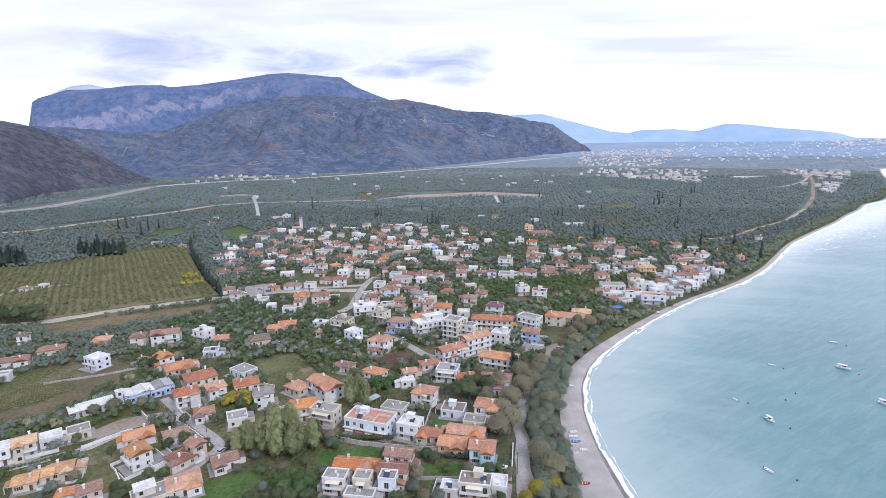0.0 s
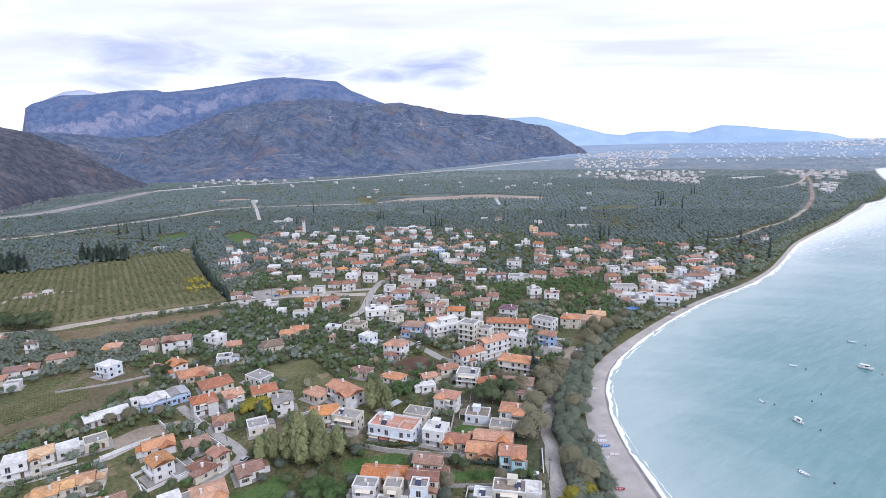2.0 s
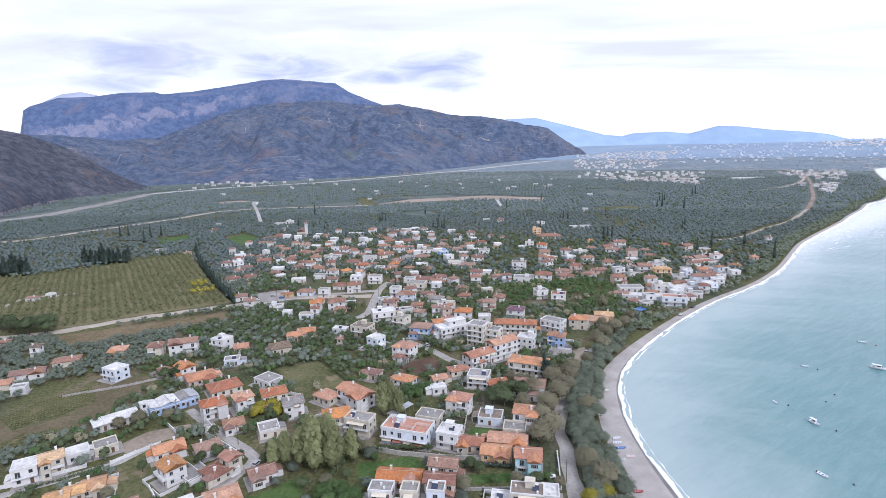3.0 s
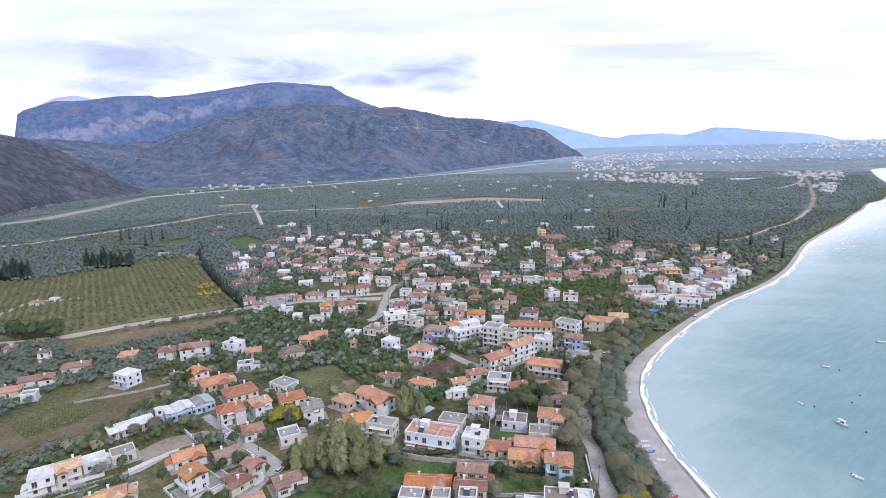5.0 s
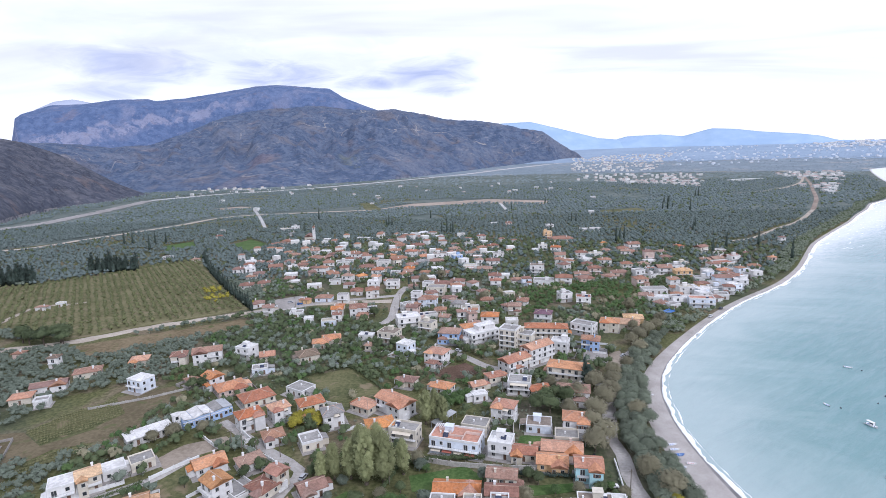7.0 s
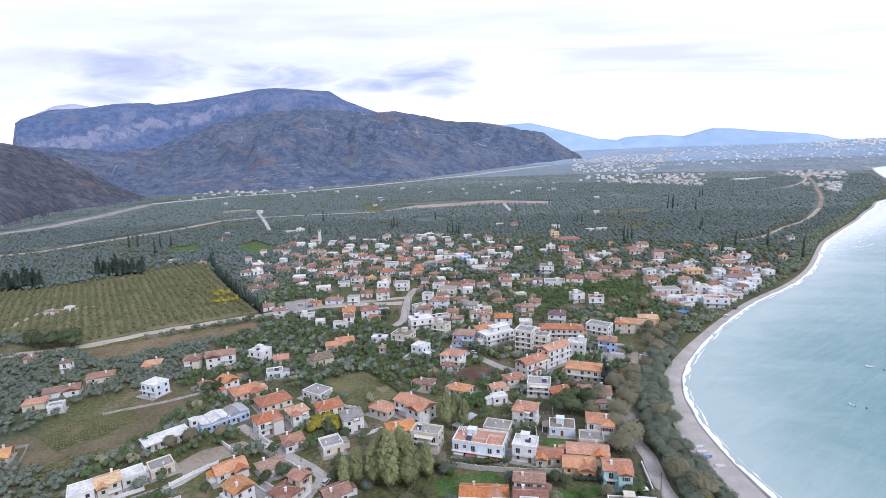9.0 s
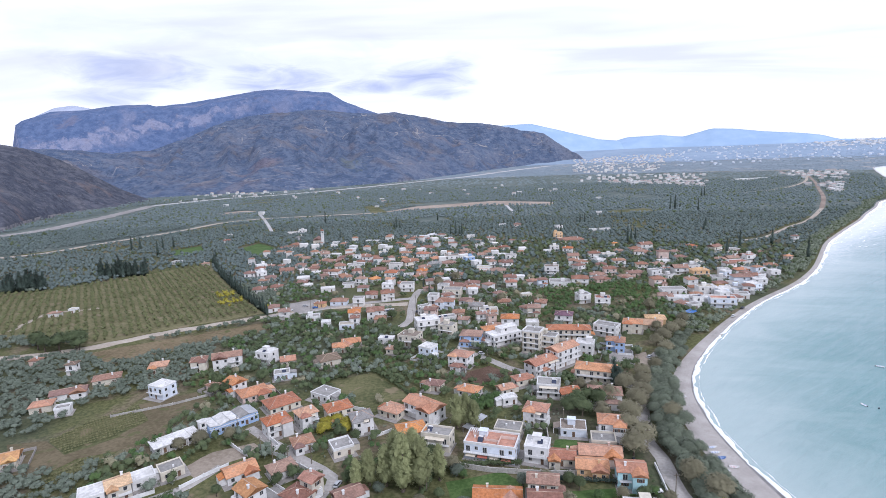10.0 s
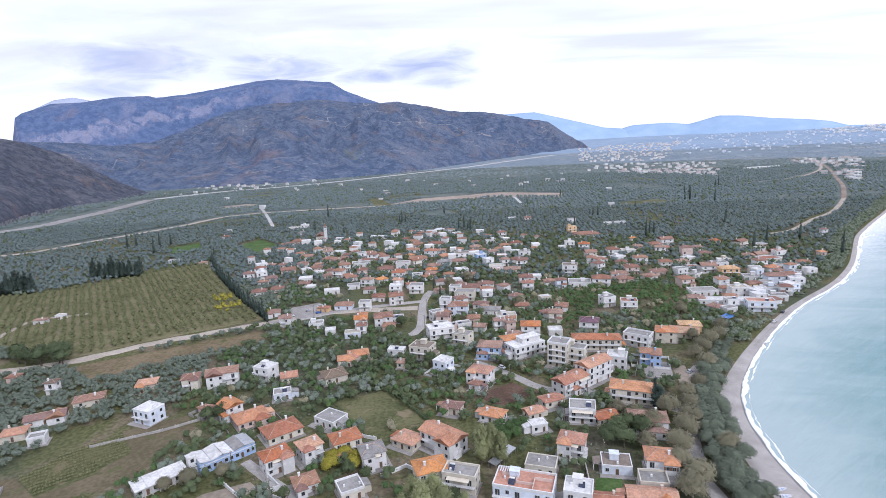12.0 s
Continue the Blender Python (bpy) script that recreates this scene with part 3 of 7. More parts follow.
def patch(name, poly, mat, label, lift=0.05, category="field", keep=True):
    """A field: its outline with slightly wavering edges, laid on the plain."""
    pts = []
    lift += 0.006 * len(POLYS)
    for (x0, y0), (x1, y1) in zip(poly, poly[1:] + poly[:1]):
        n = max(2, int(math.hypot(x1 - x0, y1 - y0) / 4))
        for k in range(n):
            x, y = x0 + (x1 - x0) * k / n, y0 + (y1 - y0) * k / n
            pts.append((x + 0.6 * noise.noise((x * 0.3, y * 0.3, 1)), y + 0.6 * noise.noise((x * 0.3, y * 0.3, 8)), lift))
    bm = bmesh.new()
    top = bm.faces.new([bm.verts.new(p) for p in pts])
    side = bmesh.ops.extrude_face_region(bm, geom=[top])
    bmesh.ops.translate(bm, verts=[v for v in side["geom"] if isinstance(v, bmesh.types.BMVert)], vec=(0, 0, -0.3))
    bmesh.ops.recalc_face_normals(bm, faces=bm.faces)
    tagged(part(name, bm, mat), label, category, kind="structure")
    if keep:
        POLYS.append(list(poly))


M["lawn"] = mottled("mown_green_grass", (0.048, 0.088, 0.026), (0.092, 0.140, 0.048), 0.8, 0.1, 0.9, 0.05, 0.1)
M["meadow"] = mottled("rough_meadow", (0.066, 0.078, 0.034), (0.150, 0.142, 0.072), 0.6, 0.05, 0.95, 0.1, 0.1, accent=(0.20, 0.165, 0.105))
M["dry_grass"] = mottled("dry_grass", (0.115, 0.09, 0.052), (0.20, 0.16, 0.10), 0.5, 0.05, 0.95, 0.1, 0.1, accent=(0.09, 0.10, 0.04))
M["fallow"] = mottled("dry_fallow_earth", (0.098, 0.082, 0.050), (0.160, 0.132, 0.084), 0.6, 0.06, 0.95, 0.1, 0.1, accent=(0.10, 0.105, 0.05))
M["plough"] = mottled("ploughed_earth", (0.085, 0.055, 0.04), (0.15, 0.10, 0.075), 0.9, 0.08, 0.95, 0.1, 0.1)
M["yard"] = mottled("bare_earth_yard", (0.21, 0.175, 0.135), (0.31, 0.265, 0.215), 0.6, 0.07, 0.95, 0.05, 0.1)
M["paving"] = mottled("pale_paving", (0.23, 0.215, 0.20), (0.34, 0.32, 0.30), 0.7, 0.08, 0.9, 0.02, 0.15)
M["reddish"] = mottled("reddish_fallow_soil", (0.27, 0.222, 0.182), (0.39, 0.325, 0.272), 0.1, 0.01, 0.95, 0.1, 0.1)

patch("field", [(-123, 264), (-103, 274), (-80, 246), (-103, 236)], M["meadow"], "green fenced meadow between houses")
patch("field", [(-60, 268), (-42, 281), (-30, 271), (-48, 258)], M["plough"], "dark brown ploughed garden plot")
VINES = ([(-226.3, 208.2), (-219.4, 225.5), (-207.2, 239.1), (-194.4, 225.2), (-199.3, 212.9), (-211.7, 198.9)],
         [(-207.2, 179.5), (-202.8, 193.9), (-192.1, 198.8), (-187.7, 192.5), (-197.5, 183.0), (-201.1, 174.0)])
for poly in VINES:
    patch("field", poly, M["meadow"], "overgrown yellowish vineyard strip")
patch("field", [(-208.0, 240.4), (-186.7, 253.2), (-174.0, 239.8), (-180.6, 217.9), (-183.5, 207.9), (-198.4, 212.3), (-193.8, 225.2)], M["fallow"], "brown field of dry grass beside the vineyard")
patch("field", [(-241.9, 205.1), (-227.1, 208.2), (-211.1, 197.7), (-197.8, 211.3), (-183.2, 207.0), (-192.1, 200.0), (-203.7, 195.1), (-209.8, 182.5), (-221.6, 185.0)], M["fallow"], "bare brown field between vineyard strips")
patch("field", [(-285, 308), (-197, 362), (-185, 347), (-221, 318), (-260, 287)], M["dry_grass"], "brown dry grass strip beside the track")
patch("field", [(-158, 188), (-152, 199), (-138, 206), (-132, 200), (-146, 189), (-150, 182)], M["yard"], "bare earth yard below the long building", category="yard")
patch("lawn", [(-60, 180), (-40, 186), (-34, 180), (-35, 175), (-58, 171)], M["lawn"], "bright green garden lawn", category="lawn")
patch("lawn", [(-99, 156), (-88, 162), (-80, 171), (-74, 162), (-78, 150), (-92, 140)], M["lawn"], "bright green grass plot among trees", category="lawn")
patch("lawn", [(-19, 207), (-10, 208), (-13, 198), (-21, 197)], M["lawn"], "small bright green back garden lawn", category="lawn")
patch("lawn", [(-20, 175), (1, 177), (2, 173), (-22, 169)], M["lawn"], "narrow green garden strip", category="lawn")
patch("field", [(-149, 173), (-143, 181), (-134, 175), (-112, 158), (-124, 150), (-138, 158)], M["meadow"], "rough green meadow between garden walls")
patch("pavement", [(24.9, 302.6), (37.9, 300.8), (32.9, 279.6), (21.0, 284.2)], M["paving"], "pale paved yard at the end of the beach street", category="square")
patch("pavement", [(36.8, 294.0), (43.7, 297.4), (37.6, 265.2), (30.3, 254.6)], M["yard"], "bare dusty parking ground beside the beach trees", category="yard")
patch("pavement", [(-195, 408), (-176, 421), (-157, 396), (-180, 382)], M["paving"], "wide pale paved village square", category="square")
patch("field", [(-228, 1060), (-161, 1172), (-6, 1220), (118, 1156), (106, 1087), (-8, 1131), (-146, 1088)], M["reddish"], "long bare field of reddish soil")
patch("field", [(-620, 1130), (-560, 1180), (-500, 1150), (-560, 1100)], M["reddish"], "bare reddish field among olive groves")
patch("field", [(-438.2, 665.5), (-416.1, 702.6), (-387.3, 657.5), (-408.6, 628.3)], M["lawn"], "small bright green field among the olive groves", lift=0.2)
patch("field", [(-349.3, 671.0), (-339.0, 709.8), (-295.2, 662.6), (-298.8, 606.5)], M["lawn"], "small bright green field beside the village", lift=0.2)
far_mix = random.Random(8)
for k in range(16):
    fx, fy = far_mix.uniform(-750, 420), far_mix.uniform(880, 1500)
    fa, fw, fd = radians(far_mix.choice((18, 24, 108))), far_mix.uniform(30, 75), far_mix.uniform(12, 30)
    quad = [(fx + a * math.cos(fa) - b * math.sin(fa), fy + a * math.sin(fa) + b * math.cos(fa)) for a, b in ((-fw, -fd), (fw, -fd * 0.8), (fw * 0.9, fd), (-fw, fd))]
    patch("field", quad, M[far_mix.choice(("mid_plain", "meadow", "mid_plain"))], "small open field between olive groves", lift=0.3)
# open ground between the strips, with no trees
POLYS.append([(-247.1, 206.1), (-237.2, 211.7), (-236.2, 219.7), (-224.7, 250.1), (-196.2, 258.3), (-176.0, 251.4), (-183.2, 220.4), (-182.5, 203.8), (-189.6, 189.8), (-206.8, 186.2), (-218.1, 189.2), (-229.0, 186.3)])
ORCHARD = [(-204, 384), (-318, 538), (-340, 580), (-409, 498), (-440, 466), (-560, 455), (-560, 400), (-348, 334), (-317, 328), (-293, 320), (-258, 350)]
M["orchard_ground"] = mottled("orchard_ground", (0.110, 0.108, 0.052), (0.195, 0.180, 0.100), 0.5, 0.05, 0.95, 0.1, 0.1, accent=(0.21, 0.175, 0.115))
patch("field", ORCHARD, M["orchard_ground"], "large orchard field of pale dry earth")

STREETS = (
    (((-94, 445), (-97, 418), (-94, 360), (-100, 348)), 6.0, "road", "pale village street between houses"),
    (((-59, 306), (-42, 290), (-27, 274), (-1, 269), (15, 261), (26, 252)), 5.0, "road", "narrow village street leading to the beach"),
    (((-145, 218), (-130, 206), (-113, 193), (-100, 183), (-101, 174), (-105, 160), (-115, 140)), 4.2, "road", "narrow lane between walled gardens"),
    (((-200, 140), (-170, 162), (-158, 171), (-150, 178), (-144, 190)), 4.0, "road", "narrow pale lane with low walls"),
    (((-198, 377), (-180, 382), (-159, 396), (-136, 406), (-97, 418)), 6.5, "road", "pale village street beside the square"),
    (((-497, 1104), (-436, 979), (-360, 815)), 5.5, "gravel", "pale straight farm road"),
    (((16, 1139), (23, 982)), 6.0, "gravel", "pale straight farm road"),
    (((-370, 800), (-300, 835), (-190, 830)), 6.0, "track", "pale farm track between groves"),
    (((90, 320), (118, 352), (150, 388), (185, 418), (235, 462), (285, 528)), 5.0, "road", "narrow seafront road above the beach"),
)
for pts, width, mat, label in STREETS:
    lane("road", pts, width, M[mat], label, lift=0.09, ragged=0.08)
    take_line(pts, width / 2 + 1.5)
for pts, r in ((((14, 60), (17, 167), (17.5, 212), (26, 245), (40, 280), (50, 296)), 4.5), (((-420, 292), (-292, 316), (-256, 344), (-198, 377), (-100, 402)), 9),
               (((-850, 600), (-641, 652), (-590, 736), (-533, 856), (-476, 985), (-229, 1040)), 20), (((-1100, 700), (-849, 868), (-840, 1057), (-905, 1389)), 44),
               (((-905, 1400), (-778, 1580), (-609, 1694), (-335, 2056), (135, 2761), (477, 3131)), 42),
               (((250, 632), (288, 649), (353, 718), (416, 781), (508, 904), (560, 985), (629, 1097), (720, 1260), (826, 1449), (1000, 1780)), 6), (((1000, 1780), (843, 1517), (725, 1362), (641, 1280), (575, 1236), (509, 1209)), 8)):
    take_line(pts, r)


# ---- houses ----
def plaster(name, c, dirt=0.78):
    return mottled(name, tuple(v * dirt for v in c), c, 0.7, 0.12, 0.85, 0.01, 0.2, vary=0.06)


def tiles(name, c):
    """Fired clay tiles: rows across the slope, patches of darker and lichen-grey tiles."""
    m, nd = material(name)
    pos = nd.add("ShaderNodeTexCoord").outputs["Object"]
    world_pos = nd.add("ShaderNodeNewGeometry").outputs["Position"]
    n1, n2 = nd.noise(world_pos, 1.3, 5, 0.65), nd.noise(world_pos, 0.25, 4)
    rows = nd.add("ShaderNodeTexWave", {"bands_direction": "X"}, Vector=pos, Scale=1.2, Distortion=0.6, Detail=2.0).outputs[1]
    f = nd.step(nd.math("ADD", nd.math("MULTIPLY", n1, 0.6), nd.math("MULTIPLY", n2, 0.4)), 0.35, 0.65)
    col = nd.mix(f, tuple(v * 0.62 for v in c), tuple(min(1, v * 1.12) for v in c))
    col = nd.mix(nd.math("MULTIPLY", rows, 0.18), col, tuple(v * 0.5 for v in c))
    col = nd.mix(nd.math("MULTIPLY", nd.step(nd.noise(world_pos, 0.6, 5), 0.56, 0.7), 0.28), col, (0.30, 0.26, 0.22))
    r = nd.add("ShaderNodeObjectInfo").outputs["Random"]
    col = nd.add("ShaderNodeHueSaturation", {}, Color=col, Hue=nd.math("ADD", nd.math("MULTIPLY", r, 0.02), 0.49), Saturation=nd.math("ADD", nd.math("MULTIPLY", nd.math("FRACT", nd.math("MULTIPLY", r, 7.3)), 0.35), 0.8), Value=nd.math("ADD", nd.math("MULTIPLY", r, 0.45), 0.8)).outputs[0]
    finish(nd, col, 0.85, rows, 0.06, 0.8, spec=0.2)
    return m


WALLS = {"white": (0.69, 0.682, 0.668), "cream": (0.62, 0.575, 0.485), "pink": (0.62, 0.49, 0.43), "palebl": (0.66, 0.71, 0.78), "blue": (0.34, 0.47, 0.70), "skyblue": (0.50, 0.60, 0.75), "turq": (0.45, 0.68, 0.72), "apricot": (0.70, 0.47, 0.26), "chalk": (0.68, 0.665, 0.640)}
WALL_WORD = {"white": "white-rendered", "cream": "cream-rendered", "pink": "faded pink", "palebl": "bluish-white", "blue": "light blue", "skyblue": "pale blue", "turq": "pale turquoise", "apricot": "apricot-painted", "chalk": "off-white rendered"}
ROOFS = {"terracotta": (0.50, 0.235, 0.132), "redbrown": (0.31, 0.178, 0.132), "apricot": (0.56, 0.34, 0.185), "brown": (0.19, 0.145, 0.11), "purple": (0.16, 0.085, 0.12)}
FLATS = {"white": (0.66, 0.65, 0.63), "grey": (0.30, 0.29, 0.275), "terrace": (0.48, 0.26, 0.19), "brown": (0.24, 0.20, 0.165), "cream": (0.5, 0.46, 0.38), "redbrown": (0.36, 0.17, 0.12), "terracotta": (0.46, 0.22, 0.14)}
for k, c in WALLS.items():
    M["wall_" + k] = plaster("plaster_" + k, c)
for k, c in ROOFS.items():
    M["tile_" + k] = tiles("clay_tiles_" + k, c)
M["tile_grey"] = tiles("grey_tiles", (0.27, 0.26, 0.25))
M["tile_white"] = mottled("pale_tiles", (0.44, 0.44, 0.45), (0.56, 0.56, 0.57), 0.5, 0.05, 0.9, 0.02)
for k, c in FLATS.items():
    M["flat_" + k] = mottled("flat_roof_" + k, tuple(v * 0.7 for v in c), c, 0.8, 0.2, 0.9, 0.02, 0.2, vary=0.08)
M["cap"] = mottled("mortared_ridge_tiles", (0.30, 0.19, 0.14), (0.50, 0.38, 0.30), 1.5, 0.3, 0.9, 0.02)
M["glass"] = mottled("dark_window_glass", (0.02, 0.025, 0.03), (0.05, 0.055, 0.06), 0.5, 0.1, 0.15, 0.0, 0.5)
M["frame"] = mottled("painted_joinery", (0.35, 0.33, 0.30), (0.6, 0.58, 0.55), 2.0, 0.3, 0.6, 0.0)
M["shutter"] = mottled("brown_shutter", (0.10, 0.06, 0.04), (0.17, 0.11, 0.075), 3.0, 0.3, 0.7, 0.01, vary=0.25)
M["trim"] = mottled("white_painted_trim", (0.56, 0.56, 0.55), (0.71, 0.71, 0.70), 1.0, 0.2, 0.8, 0.01)
M["metal"] = mottled("galvanised_metal", (0.35, 0.36, 0.37), (0.5, 0.51, 0.52), 2.0, 0.3, 0.45, 0.0, 0.5, 0.6)
M["panel"] = mottled("solar_collector", (0.02, 0.025, 0.05), (0.04, 0.05, 0.09), 1.0, 0.3, 0.2, 0.0, 0.5)
M["tank"] = mottled("white_tank", (0.6, 0.6, 0.6), (0.78, 0.78, 0.78), 1.5, 0.3, 0.4, 0.0, 0.4)


M["awning_cream"] = mottled("cream_canvas", (0.55, 0.5, 0.4), (0.66, 0.6, 0.5), 2, 0.3, 0.9, 0.0)
M["awning_blue"] = mottled("blue_canvas", (0.10, 0.18, 0.36), (0.16, 0.26, 0.46), 2, 0.3, 0.9, 0.0)
M["awning_red"] = mottled("faded_red_canvas", (0.36, 0.12, 0.09), (0.46, 0.18, 0.13), 2, 0.3, 0.9, 0.0)


def box(bm, x0, x1, y0, y1, z0, z1):
    """An axis-aligned block added to a bmesh."""
    v = [bm.verts.new((x, y, z)) for z in (z0, z1) for y in (y0, y1) for x in (x0, x1)]
    for f in ((0, 2, 3, 1), (4, 5, 7, 6), (0, 1, 5, 4), (1, 3, 7, 5), (3, 2, 6, 7), (2, 0, 4, 6)):
        bm.faces.new([v[i] for i in f])
    return v


def shared(name, mats, *blocks):
    """A mesh of blocks, each (x0, x1, y0, y1, z0, z1, material index), to be used by many parts."""
    bm = bmesh.new()
    for b in blocks:
        box(bm, *b[:6])
        for f in bm.faces[-6:] if not bm.faces.ensure_lookup_table() else ():
            f.material_index = b[6]
    me = bpy.data.meshes.new(name)
    bm.to_mesh(me)
    bm.free()
    for m in mats:
        me.materials.append(m)
    return me


FRAME = shared("window_frame", [M["frame"]], (-0.62, -0.52, -0.07, 0.02, 0, 1.3, 0), (0.52, 0.62, -0.07, 0.02, 0, 1.3, 0), (-0.52, 0.52, -0.07, 0.02, 1.2, 1.3, 0), (-0.7, 0.7, -0.14, 0.02, -0.08, 0, 0), (-0.03, 0.03, -0.05, 0.02, 0, 1.2, 0))
PANE = shared("window_pane", [M["glass"]], (-0.52, 0.52, -0.025, 0.02, 0, 1.2, 0))
SHUTTER = shared("shutter", [M["shutter"]], (-0.28, 0.28, -0.06, 0, 0, 1.28, 0))
PLAIN_WINDOW = shared("window", [M["glass"], M["frame"]], (-0.55, 0.55, -0.03, 0.02, 0, 1.25, 0), (-0.68, -0.55, -0.06, 0.02, 0, 1.25, 1), (0.55, 0.68, -0.06, 0.02, 0, 1.25, 1), (-0.68, 0.68, -0.08, 0.02, 1.25, 1.36, 1), (-0.7, 0.7, -0.12, 0.02, -0.1, 0, 1))
DOOR = shared("door", [M["shutter"], M["frame"]], (-0.5, 0.5, -0.05, 0.02, 0, 2.1, 0), (-0.6, -0.5, -0.08, 0.02, 0, 2.2, 1), (0.5, 0.6, -0.08, 0.02, 0, 2.2, 1), (-0.5, 0.5, -0.08, 0.02, 2.1, 2.2, 1), (0.36, 0.42, -0.1, -0.05, 1.0, 1.1, 1))
BALCONY_DOOR = shared("balcony_door", [M["glass"], M["frame"]], (-0.7, 0.7, -0.03, 0.02, 0, 2.1, 0), (-0.8, -0.7, -0.07, 0.02, 0, 2.2, 1), (0.7, 0.8, -0.07, 0.02, 0, 2.2, 1), (-0.7, 0.7, -0.07, 0.02, 2.1, 2.2, 1), (-0.04, 0.04, -0.05, 0.02, 0, 2.1, 1))


def put(name, mesh, parent, x, y, z, turn=0.0):
    ob = new(name, mesh)
    ob.parent = parent
    ob.matrix_basis = pose(x, y, z, 0, 0, turn)
    return ob


def pitched(w, d, z, rise, over, hip):
    """A tiled roof with thickness and overhang; the ridge runs along the longer side."""
    bm = bmesh.new()
    flip = d > w
    a, b = (d, w) if flip else (w, d)
    ha, hb = a / 2 + over, b / 2 + over
    run = hb * 0.95 if hip else -0.0
    drop = rise * over / (b / 2)
    e, t = z - drop, 0.2
    low = [(-ha, -hb, e), (ha, -hb, e), (ha, hb, e), (-ha, hb, e)]
    rx = max(0.15, ha - run)
    top = [(-rx, 0, z + rise), (rx, 0, z + rise)]
    pts = low + top + [(x, y, q + t) for x, y, q in low] + [(x, y, q + t) for x, y, q in top]
    if flip:
        pts = [(-y, x, q) for x, y, q in pts]
    v = [bm.verts.new(p) for p in pts]
    up = [v[6 + i] for i in range(6)]
    bm.faces.new((up[0], up[1], up[5], up[4]))
    bm.faces.new((up[2], up[3], up[4], up[5]))
    bm.faces.new((up[1], up[2], up[5]))
    bm.faces.new((up[3], up[0], up[4]))
    bm.faces.new((v[1], v[0], v[4], v[5]))
    bm.faces.new((v[3], v[2], v[5], v[4]))
    bm.faces.new((v[2], v[1], v[5]))
    bm.faces.new((v[0], v[3], v[4]))
    for i in range(4):
        j = (i + 1) % 4
        bm.faces.new((v[i], v[j], v[6 + j], v[6 + i]))
    return bm, flip, top


def house(x, y, w, d, turn, floors, roof, wall, tile, upper=True):
    """A village house: rendered walls, tiled or flat roof, windows, door, chimney, balcony."""
    far = math.hypot(x, y)
    rng = random.Random(int(x * 13 + y * 7))
    if far > 300 and tile == "terracotta" and rng.random() < (0.6 if far > 400 else 0.4):
        tile = "redbrown"
    if far > 370 and wall == "cream" and rng.random() < 0.7:
        wall = rng.choice(("chalk", "chalk", "white"))
    own = random.Random(int(x * 31 + y * 17))
    name = "apartment_building" if floors >= 3 else "house"
    ob = new(name)
    ob.matrix_basis = pose(x, y, 0.0, 0, 0, turn)
    storeys = {1: "single-storey", 2: "two-storey", 3: "three-storey", 4: "four-storey"}[floors]
    top = {"flat": "a flat concrete roof", "gable": "a gabled clay tile roof", "hip": "a hipped clay tile roof"}[roof]
    shade = {"apricot": "pale orange ", "terracotta": "orange ", "redbrown": "red-brown ", "purple": "dark purple ", "brown": "brown ", "grey": "grey ", "white": "white ", "terrace": "reddish ", "cream": "cream "}[tile]
    tagged(ob, f"{WALL_WORD[wall]} {storeys} house with {top.replace('a ', 'a ' + shade, 1)}", "building" if floors >= 3 else "house", "village houses")
    take(x, y, 0.5 * math.hypot(w, d) + 0.6)
    z = 3.05 * floors + 0.25
    bm = bmesh.new()
    box(bm, -w / 2, w / 2, -d / 2, d / 2, -0.3, z)
    rise = 0.19 * min(w, d)
    if roof == "gable":
        flip = d > w
        a, b = (d, w) if flip else (w, d)
        pts = [(sx * a / 2, sy * b / 2, z) for sx in (-1, 1) for sy in (-1, 1)] + [(-a / 2, 0, z + rise), (a / 2, 0, z + rise)]
        if flip:
            pts = [(-q, p, r) for p, q, r in pts]
        v = [bm.verts.new(p) for p in pts]
        for f in ((0, 1, 4), (3, 2, 5), (0, 4, 5, 2), (1, 3, 5, 4)):
            bm.faces.new([v[i] for i in f])
    part("wall", bm, M["wall_" + wall], ob)
    # a front wing under a cross roof
    wing_x = wing_w = wing_z = ext = 0.0
    if roof != "flat" and far < 470 and w >= 7.0 and d >= 5.8 and own.random() < 0.6:
        side = own.choice((-1, 1))
        wing_w, ext = w * own.uniform(0.40, 0.52), own.uniform(1.5, 2.6)
        wing_x = side * (w / 2 - wing_w / 2 - 0.15)
        wing_z = z - 0.05 if own.random() < 0.65 or floors == 1 else z - 3.05
        front, lift = -d / 2 - ext, 0.2 * wing_w
        bm = bmesh.new()
        box(bm, wing_x - wing_w / 2, wing_x + wing_w / 2, front, -d / 2 - 0.003, -0.3, wing_z)
        if roof == "gable":
            v = [bm.verts.new((wing_x + px * wing_w / 2, py, wing_z + (lift if px == 0 else 0))) for py in (front, -d / 2 - 0.003) for px in (-1, 1, 0)]
            for f in ((0, 1, 2), (4, 3, 5), (0, 2, 5, 3), (2, 1, 4, 5)):
                bm.faces.new([v[i] for i in f])
        wing = part("wing", bm, M["wall_" + wall], ob)
        back = max(wing_w * 0.6, wing_w - ext + 0.3)
        bm, _, _ = pitched(wing_w, ext + back, wing_z, lift, 0.4, roof == "hip")
        bmesh.ops.translate(bm, verts=bm.verts, vec=(wing_x, -d / 2 + (back - ext) / 2, 0))
        part("roof", bm, M["tile_" + tile], wing)
